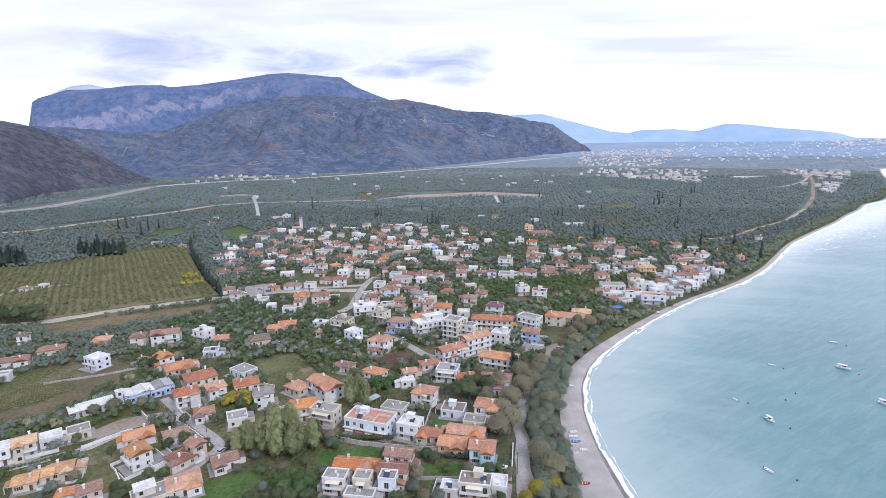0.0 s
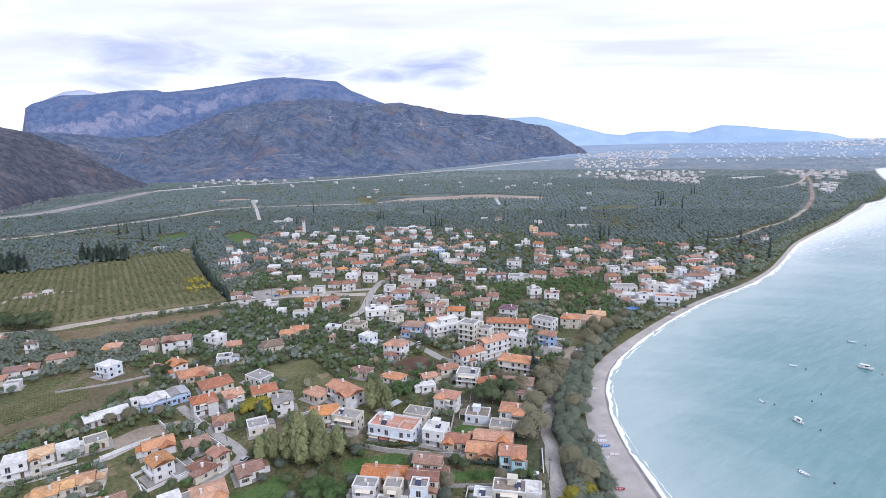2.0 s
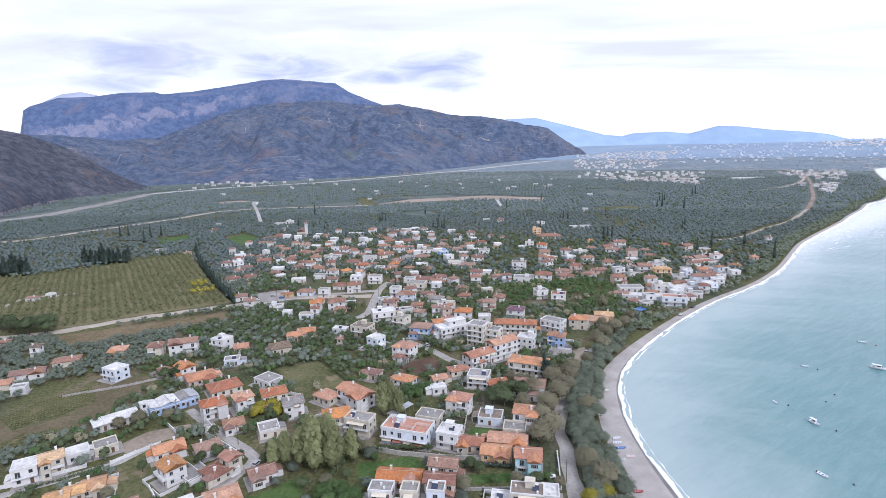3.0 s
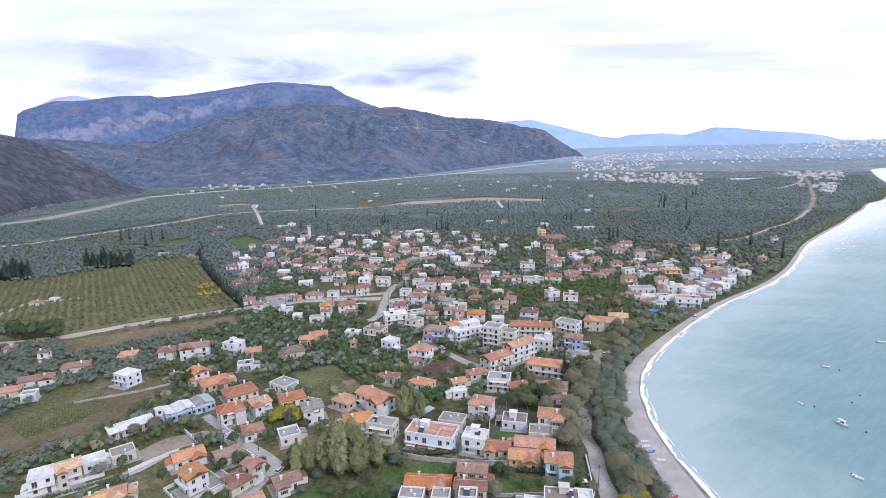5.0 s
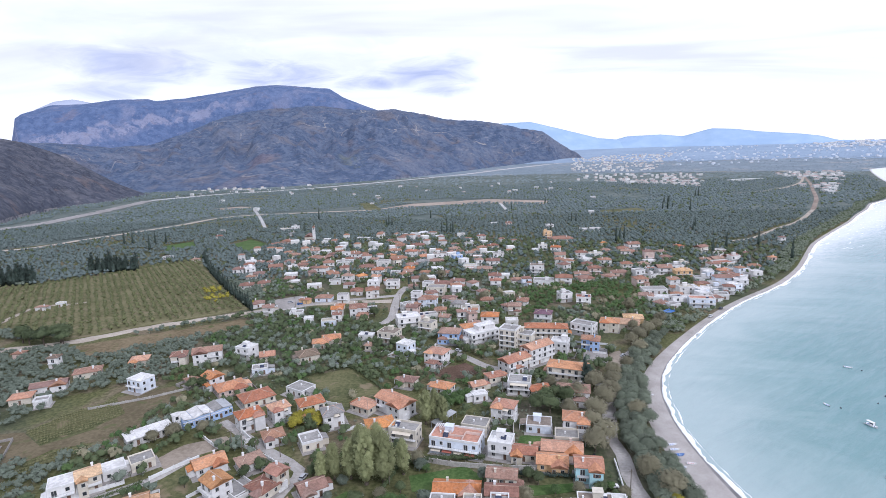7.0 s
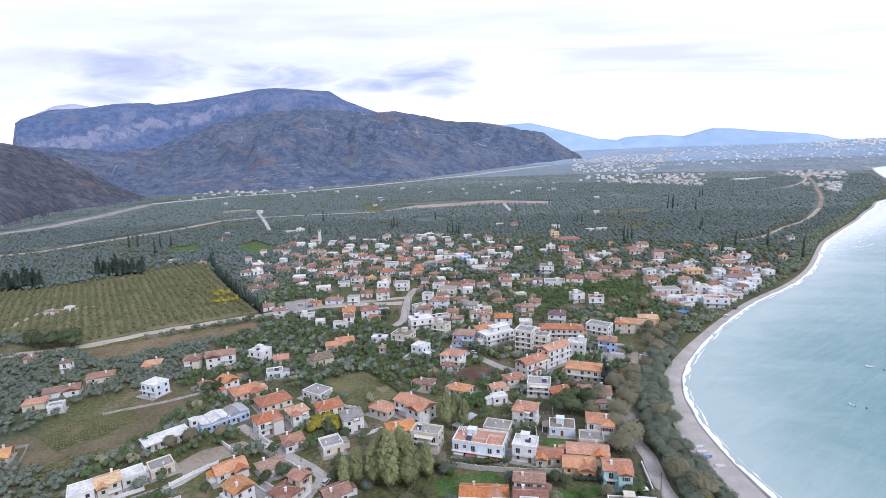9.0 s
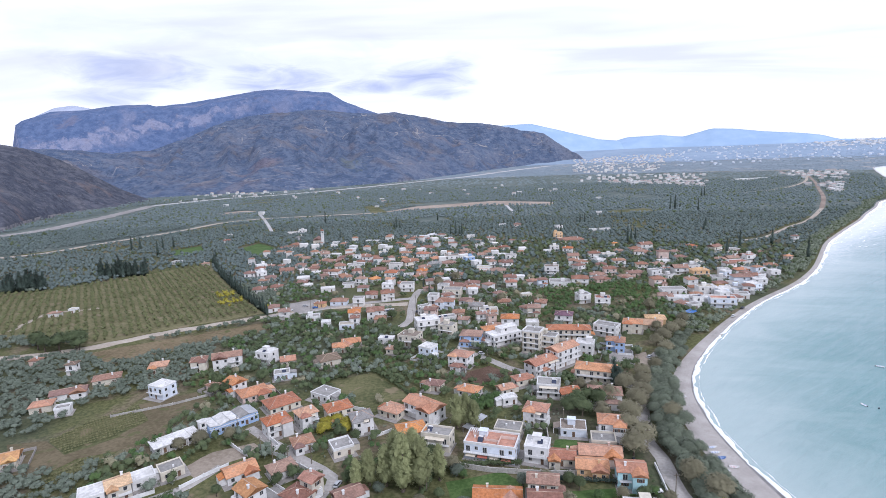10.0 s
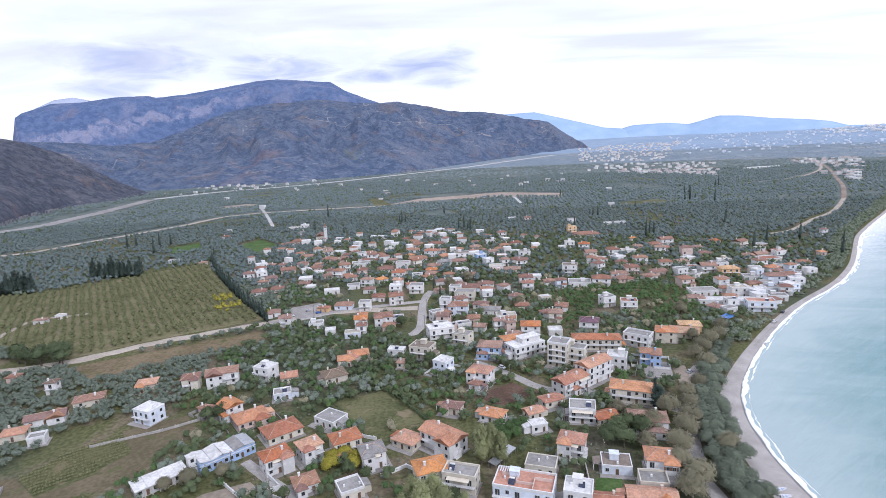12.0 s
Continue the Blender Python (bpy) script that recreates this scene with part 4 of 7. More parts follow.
    if roof == "flat":
        bm = bmesh.new()
        t = 0.22
        h = rng.choice((0.35, 0.5, 0.8))
        for b in ((-w / 2 - 0.1, w / 2 + 0.1, -d / 2 - 0.1, -d / 2 + t), (-w / 2 - 0.1, w / 2 + 0.1, d / 2 - t, d / 2 + 0.1), (-w / 2 - 0.1, -w / 2 + t, -d / 2 + t, d / 2 - t), (w / 2 - t, w / 2 + 0.1, -d / 2 + t, d / 2 - t)):
            box(bm, *b, z - 0.15, z + h)
        part("parapet", bm, M["trim"] if wall in ("white", "palebl") or rng.random() < 0.4 else M["wall_" + wall], ob)
        bm = bmesh.new()
        box(bm, -w / 2 + t, w / 2 - t, -d / 2 + t, d / 2 - t, z, z + 0.08)
        part("roof", bm, M["flat_" + tile], ob)
        if w * d > 60 and rng.random() < 0.5:
            bm = bmesh.new()
            sx, sy = rng.uniform(-0.25, 0.25) * w, rng.uniform(0.0, 0.28) * d
            box(bm, sx - 1.5, sx + 1.5, sy - 1.3, sy + 1.3, z + 0.08, z + 2.3)
            box(bm, sx - 1.7, sx + 1.7, sy - 1.5, sy + 1.5, z + 2.3, z + 2.45)
            part("stair_head", bm, M["wall_" + wall], ob)
        if far < 420 and rng.random() < 0.4:
            hx, hy = rng.uniform(-0.3, 0.3) * w, rng.uniform(-0.3, 0.0) * d
            bm = bmesh.new()
            v = box(bm, hx - 1.0, hx + 1.0, hy - 0.9, hy + 0.9, z + 0.5, z + 0.58)
            for q in v:
                q.co.z += (q.co.y - hy) * 0.6
            heater = part("solar_heater", bm, M["panel"], ob, "dark solar collector on the roof")
            bm = bmesh.new()
            bmesh.ops.create_cone(bm, cap_ends=True, segments=10, radius1=0.3, radius2=0.3, depth=1.7, matrix=pose(hx, hy + 1.1, z + 1.3, 0, 90, 0))
            part("tank", bm, M["tank"], heater, "white water tank")
        for k in range(rng.randint(0, 2) if far < 330 else 0):
            bm = bmesh.new()
            px, py = rng.uniform(-0.4, 0.4) * w, rng.uniform(-0.4, 0.4) * d
            box(bm, px - 0.3, px + 0.3, py - 0.3, py + 0.3, z + 0.08, z + 0.9)
            part("chimney", bm, M["trim"], ob)
    else:
        bm, flip, ends = pitched(w, d, z, rise, 0.55, roof == "hip")
        part("roof", bm, M["tile_" + tile], ob)
        if far < 420:
            # mortared caps along the ridge and the hips
            bm = bmesh.new()
            a, b = (d, w) if flip else (w, d)
            low = z - rise * 0.55 / (b / 2)
            lines = [((ends[0][0], 0, z + rise), (ends[1][0], 0, z + rise))]
            if roof == "hip":
                lines += [((sx * (a / 2 + 0.5), sy * (b / 2 + 0.5), low + 0.05), (ends[(sx + 1) // 2][0], 0, z + rise)) for sx in (-1, 1) for sy in (-1, 1)]
            for p, q in lines:
                if flip:
                    p, q = (-p[1], p[0], p[2]), (-q[1], q[0], q[2])
                p, q = Vector(p) + Vector((0, 0, 0.2)), Vector(q) + Vector((0, 0, 0.2))
                m = Matrix.Translation((p + q) / 2) @ (q - p).to_track_quat("Z", "Y").to_matrix().to_4x4()
                bmesh.ops.create_cone(bm, cap_ends=True, segments=5, radius1=0.13, radius2=0.13, depth=(q - p).length, matrix=m)
            part("ridge_cap", bm, M["cap"], ob, "pale mortared ridge tiles")
        bm = bmesh.new()
        cx, cy = rng.choice((-1, 1)) * 0.22 * w, rng.choice((-1, 1)) * 0.2 * d
        box(bm, cx - 0.35, cx + 0.35, cy - 0.3, cy + 0.3, z - 0.2, z + rise + 0.9)
        box(bm, cx - 0.45, cx + 0.45, cy - 0.4, cy + 0.4, z + rise + 0.9, z + rise + 1.02)
        part("chimney", bm, M["trim"] if rng.random() < 0.6 else M["wall_" + wall], ob)
    if far < 330 and rng.random() < 0.6:
        # a lean-to porch or side room
        side = rng.choice((-1, 1))
        pw, pd = rng.uniform(0.4, 0.6) * d, rng.uniform(2.2, 3.4)
        x0 = side * w / 2
        bm = bmesh.new()
        y0 = rng.uniform(-0.5, 0.5) * (d - 2 * pw)
        xa, xb = sorted((x0 + side * 0.003, x0 + side * pd))
        if rng.random() < 0.55:
            box(bm, xa, xb, y0 - pw / 2, y0 + pw / 2, -0.2, 2.5)
            annex = part("annex", bm, M["wall_" + wall], ob)
        else:
            box(bm, xa, xb, y0 - pw / 2, y0 + pw / 2, 2.3, 2.5)
            annex = part("porch", bm, M["trim"], ob)
            for px in (xa + 0.15, xb - 0.15):
                for py in (y0 - pw / 2 + 0.15, y0 + pw / 2 - 0.15):
                    bm = bmesh.new()
                    box(bm, px - 0.12, px + 0.12, py - 0.12, py + 0.12, -0.2, 2.3)
                    part("post", bm, M["trim"], annex)
        bm = bmesh.new()
        v = box(bm, xa, xb, y0 - pw / 2 - 0.3, y0 + pw / 2 + 0.3, 2.5, 2.66)
        for q in v:
            q.co.z += 0.7 * (1 - abs(q.co.x - x0) / pd)
        if roof == "flat":
            part("annex_roof", bm, M["flat_" + tile], annex)
        else:
            part("annex_roof", bm, M["tile_" + tile], annex)
        take(x + math.cos(radians(turn)) * side * (w / 2 + pd / 2), y + math.sin(radians(turn)) * side * (w / 2 + pd / 2), pd * 0.7)
    if far < 320 and floors == 2 and rng.random() < 0.4:
        # an outside stair along the side wall
        bm = bmesh.new()
        side = rng.choice((-1, 1))
        xa, xb = sorted((side * (w / 2 + 0.003), side * (w / 2 + 1.0)))
        outline = [(-d / 2, -0.2)]
        for k in range(9):
            outline += [(-d / 2 + 0.4 * k, 0.35 * (k + 1)), (-d / 2 + 0.4 * k + 0.4, 0.35 * (k + 1))]
        outline.append((-d / 2 + 3.6, -0.2))
        flight = bm.faces.new([bm.verts.new((xa, py, pz)) for py, pz in outline])
        swept = bmesh.ops.extrude_face_region(bm, geom=[flight])
        bmesh.ops.translate(bm, verts=[q for q in swept["geom"] if isinstance(q, bmesh.types.BMVert)], vec=(xb - xa, 0, 0))
        bmesh.ops.recalc_face_normals(bm, faces=bm.faces)
        part("stair", bm, M["trim"], ob)
    if far < 320 and roof == "flat" and w * d > 75 and rng.random() < 0.25 and upper:
        # a set-back upper room
        bm = bmesh.new()
        ux, uy = w * rng.uniform(0.22, 0.32), d * rng.uniform(0.22, 0.3)
        ox = rng.choice((-1, 1)) * w * 0.15
        box(bm, ox - ux, ox + ux, -uy + 0.1 * d, uy + 0.1 * d, z + 0.083, z + 2.7)
        upper = part("upper_room", bm, M["wall_" + wall], ob)
        bm = bmesh.new()
        box(bm, ox - ux - 0.4, ox + ux + 0.4, -uy + 0.1 * d - 0.5, uy + 0.1 * d + 0.4, z + 2.703, z + 2.88)
        part("roof", bm, M["flat_white"], upper)
        put("window", PLAIN_WINDOW, upper, ox - ux * 0.4, -uy + 0.1 * d, z + 1.0)
    if far < 300 and floors >= 2 and rng.random() < 0.25:
        # a canvas awning over the balcony
        bm = bmesh.new()
        aw = w * rng.uniform(0.25, 0.42)
        v = box(bm, -aw, aw, -d / 2 - 1.5, -d / 2 - 0.003, z - 0.55, z - 0.5)
        for c in v:
            c.co.z += 0.28 * (c.co.y + d / 2)
        part("awning", bm, M["awning_" + rng.choice(("cream", "cream", "cream", "blue", "red"))], ob)
    if far < 340 and rng.random() < 0.5:
        # a low wall round the plot, open at the front
        mx, my = w / 2 + rng.uniform(2.5, 5), d / 2 + rng.uniform(2.5, 5.5)
        a, sn, cs = radians(turn), math.sin(radians(turn)), math.cos(radians(turn))
        clear = True
        for px, py in ((-mx, -my), (mx, -my), (0, -my), (-mx, my), (mx, my), (-mx, 0), (mx, 0)):
            gx, gy = x + px * cs - py * sn, y + px * sn + py * cs
            clear &= all((gx - hx) ** 2 + (gy - hy) ** 2 > (hr * 0.9) ** 2 for hx, hy, hr in TAKEN[:-1])
        if clear:
            bm = bmesh.new()
            hh = rng.uniform(0.9, 1.5)
            box(bm, -mx, -1.6, -my, -my + 0.2, -0.2, hh)
            box(bm, 1.6, mx, -my, -my + 0.2, -0.2, hh)
            box(bm, -mx, -mx + 0.2, -my + 0.2, my, -0.2, hh)
            box(bm, mx - 0.2, mx, -my + 0.2, my, -0.2, hh)
            box(bm, -mx + 0.2, mx - 0.2, my - 0.2, my, -0.2, hh)
            fence = part("plot_wall", bm, M["trim"] if rng.random() < 0.5 else M["paving"])
            fence.matrix_basis = pose(x, y, 0, 0, 0, turn)
            tagged(fence, "low rendered wall around a house plot", "wall", "plot walls")
    if far < 340:
        bm = bmesh.new()
        pf, ps = rng.uniform(0.9, 3.2), rng.uniform(0.7, 2.0)
        lean = rng.choice((-1, 1))
        box(bm, -w / 2 - (ps if lean < 0 else 0.6), w / 2 + (ps if lean > 0 else 0.6), -d / 2 - pf, d / 2 + 0.8, -0.2, 0.16 + 0.02 * rng.random())
        part("patio", bm, M["paving"], ob, "pale concrete patio around the house")
    sides = [(0, -d / 2, w, 0, 1, 0), (w / 2, 0, d, 90, 0, 1), (-w / 2, 0, d, -90, 0, -1)]
    if far < 200:
        sides.append((0, d / 2, w, 180, -1, 0))
    close = far < 232
    shuttered = rng.random() < 0.35
    for s, (sx, sy, length, ang, ux, uy) in enumerate(sides):
        if s and far > 400:
            continue
        n = max(1, int(length / 3.0)) if far < 330 else max(1, int(length / 4.5))
        for fl in range(floors):
            wide = s == 0 and fl > 0 and rng.random() < 0.85
            if wide:
                out = 1.3
                bm = bmesh.new()
                bw = w * rng.choice((0.45, 0.5))
                b0, b1 = -bw, bw
                if wing_w and wing_x > 0:
                    b1 = wing_x - wing_w / 2 - 0.01
                elif wing_w:
                    b0 = wing_x + wing_w / 2 + 0.01
                box(bm, b0, b1, -d / 2 - out, -d / 2 - 0.003, 3.05 * fl + 0.08, 3.05 * fl + 0.25)
                slab = part("balcony", bm, M["trim"], ob)
                if far < 520:
                    bm = bmesh.new()
                    zz = 3.05 * fl + 0.25
                    yy = -d / 2 - out
                    if rng.random() < 0.5:
                        box(bm, b0, b1, yy, yy + 0.1, zz, zz + 0.8)
                        box(bm, b0, b0 + 0.1, yy + 0.1, -d / 2, zz, zz + 0.8)
                        box(bm, b1 - 0.1, b1, yy + 0.1, -d / 2, zz, zz + 0.8)
                        part("railing", bm, M["trim"], slab)
                    else:
                        box(bm, b0, b1, yy, yy + 0.05, zz + 0.95, zz + 1.0)
                        for k in range(max(3, int(bw * 3))):
                            px = b0 + 0.03 + (b1 - b0 - 0.06) * k / (max(3, int(bw * 3)) - 1)
                            box(bm, px - 0.02, px + 0.02, yy, yy + 0.05, zz, zz + 0.95)
                        part("railing", bm, M["metal"], slab)
            for k in range(n):
                u = ((k + 0.5) / n - 0.5) * length
                px, py = sx + ux * u, sy + uy * u
                zf = 3.05 * fl + 0.25
                in_wing = s == 0 and wing_w and abs(px - wing_x) < wing_w / 2 + 0.5 and zf + 2.2 < wing_z
                if in_wing:
                    px, py = max(wing_x - wing_w / 2 + 0.8, min(wing_x + wing_w / 2 - 0.8, px)), py - ext
                if s == 0 and fl == 0 and k == n // 2:
                    put("door", DOOR, ob, px, py, 0.2, ang)
                elif wide and k % 2 == 0 and not in_wing:
                    put("balcony_door", BALCONY_DOOR, ob, px, py, zf, ang)
                elif rng.random() < 0.88:
                    if close:
                        f = put("window", FRAME, ob, px, py, zf + 0.95, ang)
                        put("pane", PANE, f, 0, 0, 0)
                        if shuttered:
                            put("shutter", SHUTTER, f, -0.92, 0, 0)
                            put("shutter", SHUTTER, f, 0.92, 0, 0)
                    else:
                        put("window", PLAIN_WINDOW, ob, px, py, zf + 0.95, ang)
    return ob


house(-229.2, 191.2, 9.0, 7.6, 30, 1, "gable", "cream", "apricot")
house(-175.9, 165.9, 7.5, 7.5, 35, 2, "flat", "white", "white")
house(-170.3, 171.1, 7.0, 7.0, 40, 2, "gable", "cream", "apricot")
house(-167.2, 179.3, 7.4, 6.6, 42, 1, "flat", "white", "white")
house(-160.2, 185.0, 7.9, 7.1, 42, 1, "flat", "cream", "grey")
house(-146.6, 160.5, 7.0, 6.8, 30, 1, "gable", "cream", "apricot")
house(-150.5, 156.8, 6.0, 6.0, 30, 1, "gable", "cream", "apricot")
house(-153.7, 153.1, 6.8, 6.4, 30, 1, "gable", "cream", "apricot")
house(-134.6, 147.5, 5.0, 4.5, 25, 1, "hip", "white", "terracotta")
house(-124.9, 146.1, 6.4, 5.7, 40, 2, "gable", "pink", "redbrown")
house(-106.0, 149.1, 11.8, 8.3, 40, 1, "flat", "cream", "grey")
house(-99.0, 155.8, 10.4, 9.0, 35, 1, "hip", "white", "terracotta")
house(-123.2, 168.0, 7.6, 7.0, -36, 2, "gable", "white", "apricot")
house(-133.8, 183.6, 10.4, 7.3, 40, 1, "gable", "white", "terracotta")
house(-119.0, 185.0, 8.8, 7.0, 40, 1, "hip", "white", "redbrown")
house(-104.5, 173.8, 5.8, 5.2, -30, 2, "gable", "cream", "terracotta")
house(-108.2, 169.8, 8.6, 7.4, -30, 1, "hip", "cream", "redbrown")
house(-91.5, 169.7, 8.6, 6.9, 35, 1, "gable", "white", "redbrown")
house(-117.0, 202.6, 7.7, 7.0, 30, 1, "hip", "white", "redbrown")
house(-100.9, 199.4, 7.8, 7.8, 30, 1, "flat", "cream", "grey")
house(-121.0, 220.4, 7.9, 7.1, 40, 2, "hip", "white", "terracotta")
house(-131.5, 214.1, 9.7, 7.8, 40, 2, "hip", "white", "terracotta")
house(-137.8, 236.8, 13.9, 11.1, 40, 1, "hip", "cream", "terracotta")
house(-155.1, 247.3, 12.9, 10.3, 40, 1, "hip", "pink", "terracotta")
house(-165.9, 252.3, 8.0, 7.2, -35, 2, "gable", "white", "terracotta")
house(-178.7, 255.2, 5.0, 4.5, -30, 1, "hip", "pink", "redbrown")
house(-201.1, 249.6, 9.5, 8.0, -20, 2, "flat", "palebl", "white", False)
house(-198.8, 280.6, 7.9, 7.1, 20, 2, "hip", "cream", "terracotta")
house(-185.8, 286.7, 14.8, 8.2, 22, 2, "gable", "white", "redbrown")
house(-222.5, 281.8, 8.8, 7.9, 20, 1, "hip", "cream", "terracotta")
house(-165.6, 291.9, 9.2, 8.2, -20, 2, "flat", "white", "white")
house(-152.2, 287.6, 7.6, 7.6, 20, 1, "gable", "cream", "terracotta")
house(-149.0, 269.2, 7.9, 6.3, 20, 1, "flat", "palebl", "grey")
house(-251.5, 235.9, 8.8, 7.0, 25, 1, "hip", "cream", "terracotta")
house(-238.1, 232.1, 6.2, 5.0, 25, 1, "flat", "white", "grey")
house(-248.6, 249.4, 15.1, 6.8, 28, 1, "gable", "white", "redbrown")
house(-240.8, 265.9, 12.4, 7.5, 28, 1, "hip", "cream", "redbrown")
house(-129.7, 288.4, 11.0, 9.9, 30, 1, "hip", "cream", "brown")
house(-119.7, 245.8, 10.9, 8.7, -30, 1, "flat", "white", "grey", False)
house(-108.4, 224.9, 10.5, 8.4, 30, 2, "hip", "cream", "terracotta")
house(-96.6, 216.5, 8.5, 7.6, 25, 2, "hip", "white", "grey")
house(-85.0, 228.7, 9.7, 7.8, -30, 1, "hip", "cream", "terracotta")
house(-71.3, 226.9, 16.7, 8.3, -38, 2, "gable", "white", "terracotta")
house(-74.5, 206.1, 10.6, 8.5, 20, 2, "hip", "cream", "terracotta")
house(-63.9, 202.7, 11.2, 6.7, -15, 2, "flat", "cream", "grey")
shop = house(-43.4, 197.0, 18.8, 10.0, -15, 2, "flat", "palebl", "terrace", False)
for x0, x1, y0, y1, hi in ((-7.5, -2.5, 1.2, 1.4, 7.6), (-2.5, -2.3, -2.0, 4.4, 7.6), (-2.3, 3.0, -2.0, -1.8, 7.3), (3.0, 3.2, -4.4, 1.0, 7.3), (3.2, 8.6, 1.0, 1.2, 7.5)):
    bm = bmesh.new()
    box(bm, x0, x1, y0, y1, 6.44, hi)
    part("terrace_wall", bm, M["wall_pink"], shop, "low pinkish wall on the roof terrace")
for k in range(6):
    bm = bmesh.new()
    box(bm, -8.4 + 0.75 * k, -8.1 + 0.75 * k, 1.5, 4.5, 7.5, 7.62)
    part("pergola_beam", bm, M["trim"], shop)
for k in range(4):
    bm = bmesh.new()
    v = box(bm, -8.6 + 4.4 * k, -4.9 + 4.4 * k, -6.5, -5.003, 2.5, 2.58)
    for q in v:
        q.co.z += 0.3 * (q.co.y + 5)
    part("awning", bm, M["awning_red" if k % 2 else "awning_cream"], shop)
house(-26.9, 194.4, 8.6, 7.7, -15, 2, "flat", "white", "white")
house(-36.3, 212.5, 10.4, 7.3, -15, 1, "flat", "cream", "grey")
house(-18.6, 192.2, 9.2, 6.4, -8, 1, "gable", "cream", "terracotta")
house(-4.5, 194.5, 14.4, 7.2, -8, 1, "gable", "pink", "terracotta")
house(-9.2, 186.1, 10.4, 7.2, -8, 1, "gable", "apricot", "terracotta")
house(2.0, 179.5, 8.9, 7.1, -6, 2, "gable", "turq", "terracotta")
house(-1.4, 202.8, 8.8, 7.0, -8, 1, "flat", "cream", "grey")
house(3.8, 211.4, 10.0, 8.0, -10, 2, "hip", "white", "terracotta")
house(-10.8, 212.8, 9.8, 7.8, -8, 1, "flat", "palebl", "brown")
house(-27.7, 172.8, 9.6, 5.7, -8, 2, "gable", "cream", "redbrown")
house(-42.6, 169.6, 15.0, 6.8, -3, 1, "gable", "cream", "terracotta")
house(-28.3, 163.8, 9.9, 5.9, -3, 2, "gable", "cream", "redbrown")
house(-46.8, 158.4, 7.6, 5.4, -4, 2, "flat", "white", "grey")
house(-37.5, 158.1, 5.6, 5.1, -4, 2, "flat", "cream", "grey")
house(-29.1, 158.7, 5.6, 5.0, -4, 2, "flat", "palebl", "grey")
house(-37.5, 153.4, 9.7, 4.8, -4, 1, "flat", "apricot", "grey")
house(-8.5, 159.5, 5.9, 5.3, -6, 1, "flat", "white", "white")
house(-0.1, 159.2, 10.4, 6.3, -6, 2, "flat", "cream", "brown")
house(7.6, 162.4, 5.5, 6.6, -6, 1, "flat", "white", "white")
house(-56.6, 283.5, 10.5, 8.4, -25, 2, "hip", "white", "terracotta")
house(-59.2, 275.2, 5.0, 4.5, -25, 1, "hip", "white", "redbrown")
house(-75.3, 294.9, 7.7, 7.7, -30, 2, "flat", "palebl", "white")
house(-51.9, 247.2, 9.2, 7.3, -25, 1, "hip", "white", "terracotta")
house(-69.0, 254.3, 7.7, 6.2, -20, 1, "hip", "cream", "redbrown")
house(-26.8, 259.2, 8.7, 6.1, 25, 1, "hip", "cream", "terracotta")
house(-35.5, 248.6, 6.8, 5.4, 25, 1, "gable", "cream", "terracotta")
house(10.8, 297.1, 9.2, 8.3, -20, 2, "flat", "white", "white")
house(9.2, 263.2, 18.7, 9.4, -18, 2, "hip", "cream", "terracotta")
house(7.3, 237.2, 13.8, 8.3, -10, 2, "hip", "white", "redbrown")
house(-15.8, 246.6, 10.3, 8.2, -10, 2, "flat", "white", "grey")
house(-7.5, 244.4, 9.0, 6.3, 20, 1, "gable", "cream", "terracotta")
house(-24.0, 222.5, 9.0, 7.2, -20, 2, "hip", "white", "terracotta")
house(-34.8, 238.6, 6.7, 4.7, 20, 1, "flat", "white", "white")
house(-16.8, 301.5, 9.8, 8.8, -24, 4, "flat", "cream", "grey")
house(-9.3, 302.6, 11.9, 7.1, -24, 3, "flat", "cream", "grey")
house(-32.8, 316.7, 19.5, 9.8, 32, 2, "flat", "white", "white")
house(-51.4, 315.1, 12.1, 9.7, -10, 2, "hip", "blue", "terracotta")
house(-39.8, 324.4, 9.8, 7.9, 20, 2, "hip", "cream", "terracotta")
house(-80.3, 345.4, 15.0, 10.5, 18, 2, "flat", "chalk", "white")
house(-66.8, 358.7, 8.7, 6.1, 18, 1, "flat", "chalk", "grey")
house(-66.3, 333.4, 9.6, 7.7, -25, 2, "flat", "cream", "grey")
house(-87.9, 316.3, 11.9, 9.5, -20, 2, "flat", "cream", "brown")
house(-102.6, 319.1, 9.0, 5.4, -10, 1, "flat", "white", "white")
house(-96.3, 301.6, 6.3, 5.0, -10, 1, "hip", "cream", "redbrown")
house(-123.1, 314.4, 10.6, 8.5, 15, 1, "hip", "cream", "terracotta")
house(-127.9, 307.6, 8.9, 7.1, 15, 1, "hip", "cream", "terracotta")
house(-133.6, 347.6, 9.6, 6.7, 10, 1, "flat", "palebl", "cream")
house(-129.0, 351.9, 5.6, 5.6, 10, 2, "hip", "chalk", "redbrown")
house(-118.3, 369.1, 11.6, 9.3, 10, 2, "hip", "white", "redbrown")
house(-110.5, 372.9, 9.1, 7.3, 10, 1, "flat", "cream", "grey")
house(-167.4, 399.2, 5.3, 4.5, -10, 1, "hip", "apricot", "redbrown")
house(-164.5, 399.2, 4.8, 4.5, -10, 1, "hip", "apricot", "terracotta")
house(-153.0, 405.6, 12.3, 8.6, 0, 1, "hip", "palebl", "redbrown")
house(-136.7, 400.4, 8.0, 6.4, 0, 2, "flat", "cream", "grey")
house(-183.6, 370.7, 7.7, 6.9, 20, 2, "hip", "chalk", "redbrown")
house(-199.8, 392.2, 8.8, 7.9, 20, 1, "hip", "cream", "redbrown")
house(-232.6, 447.8, 11.1, 8.9, 15, 1, "hip", "chalk", "redbrown")
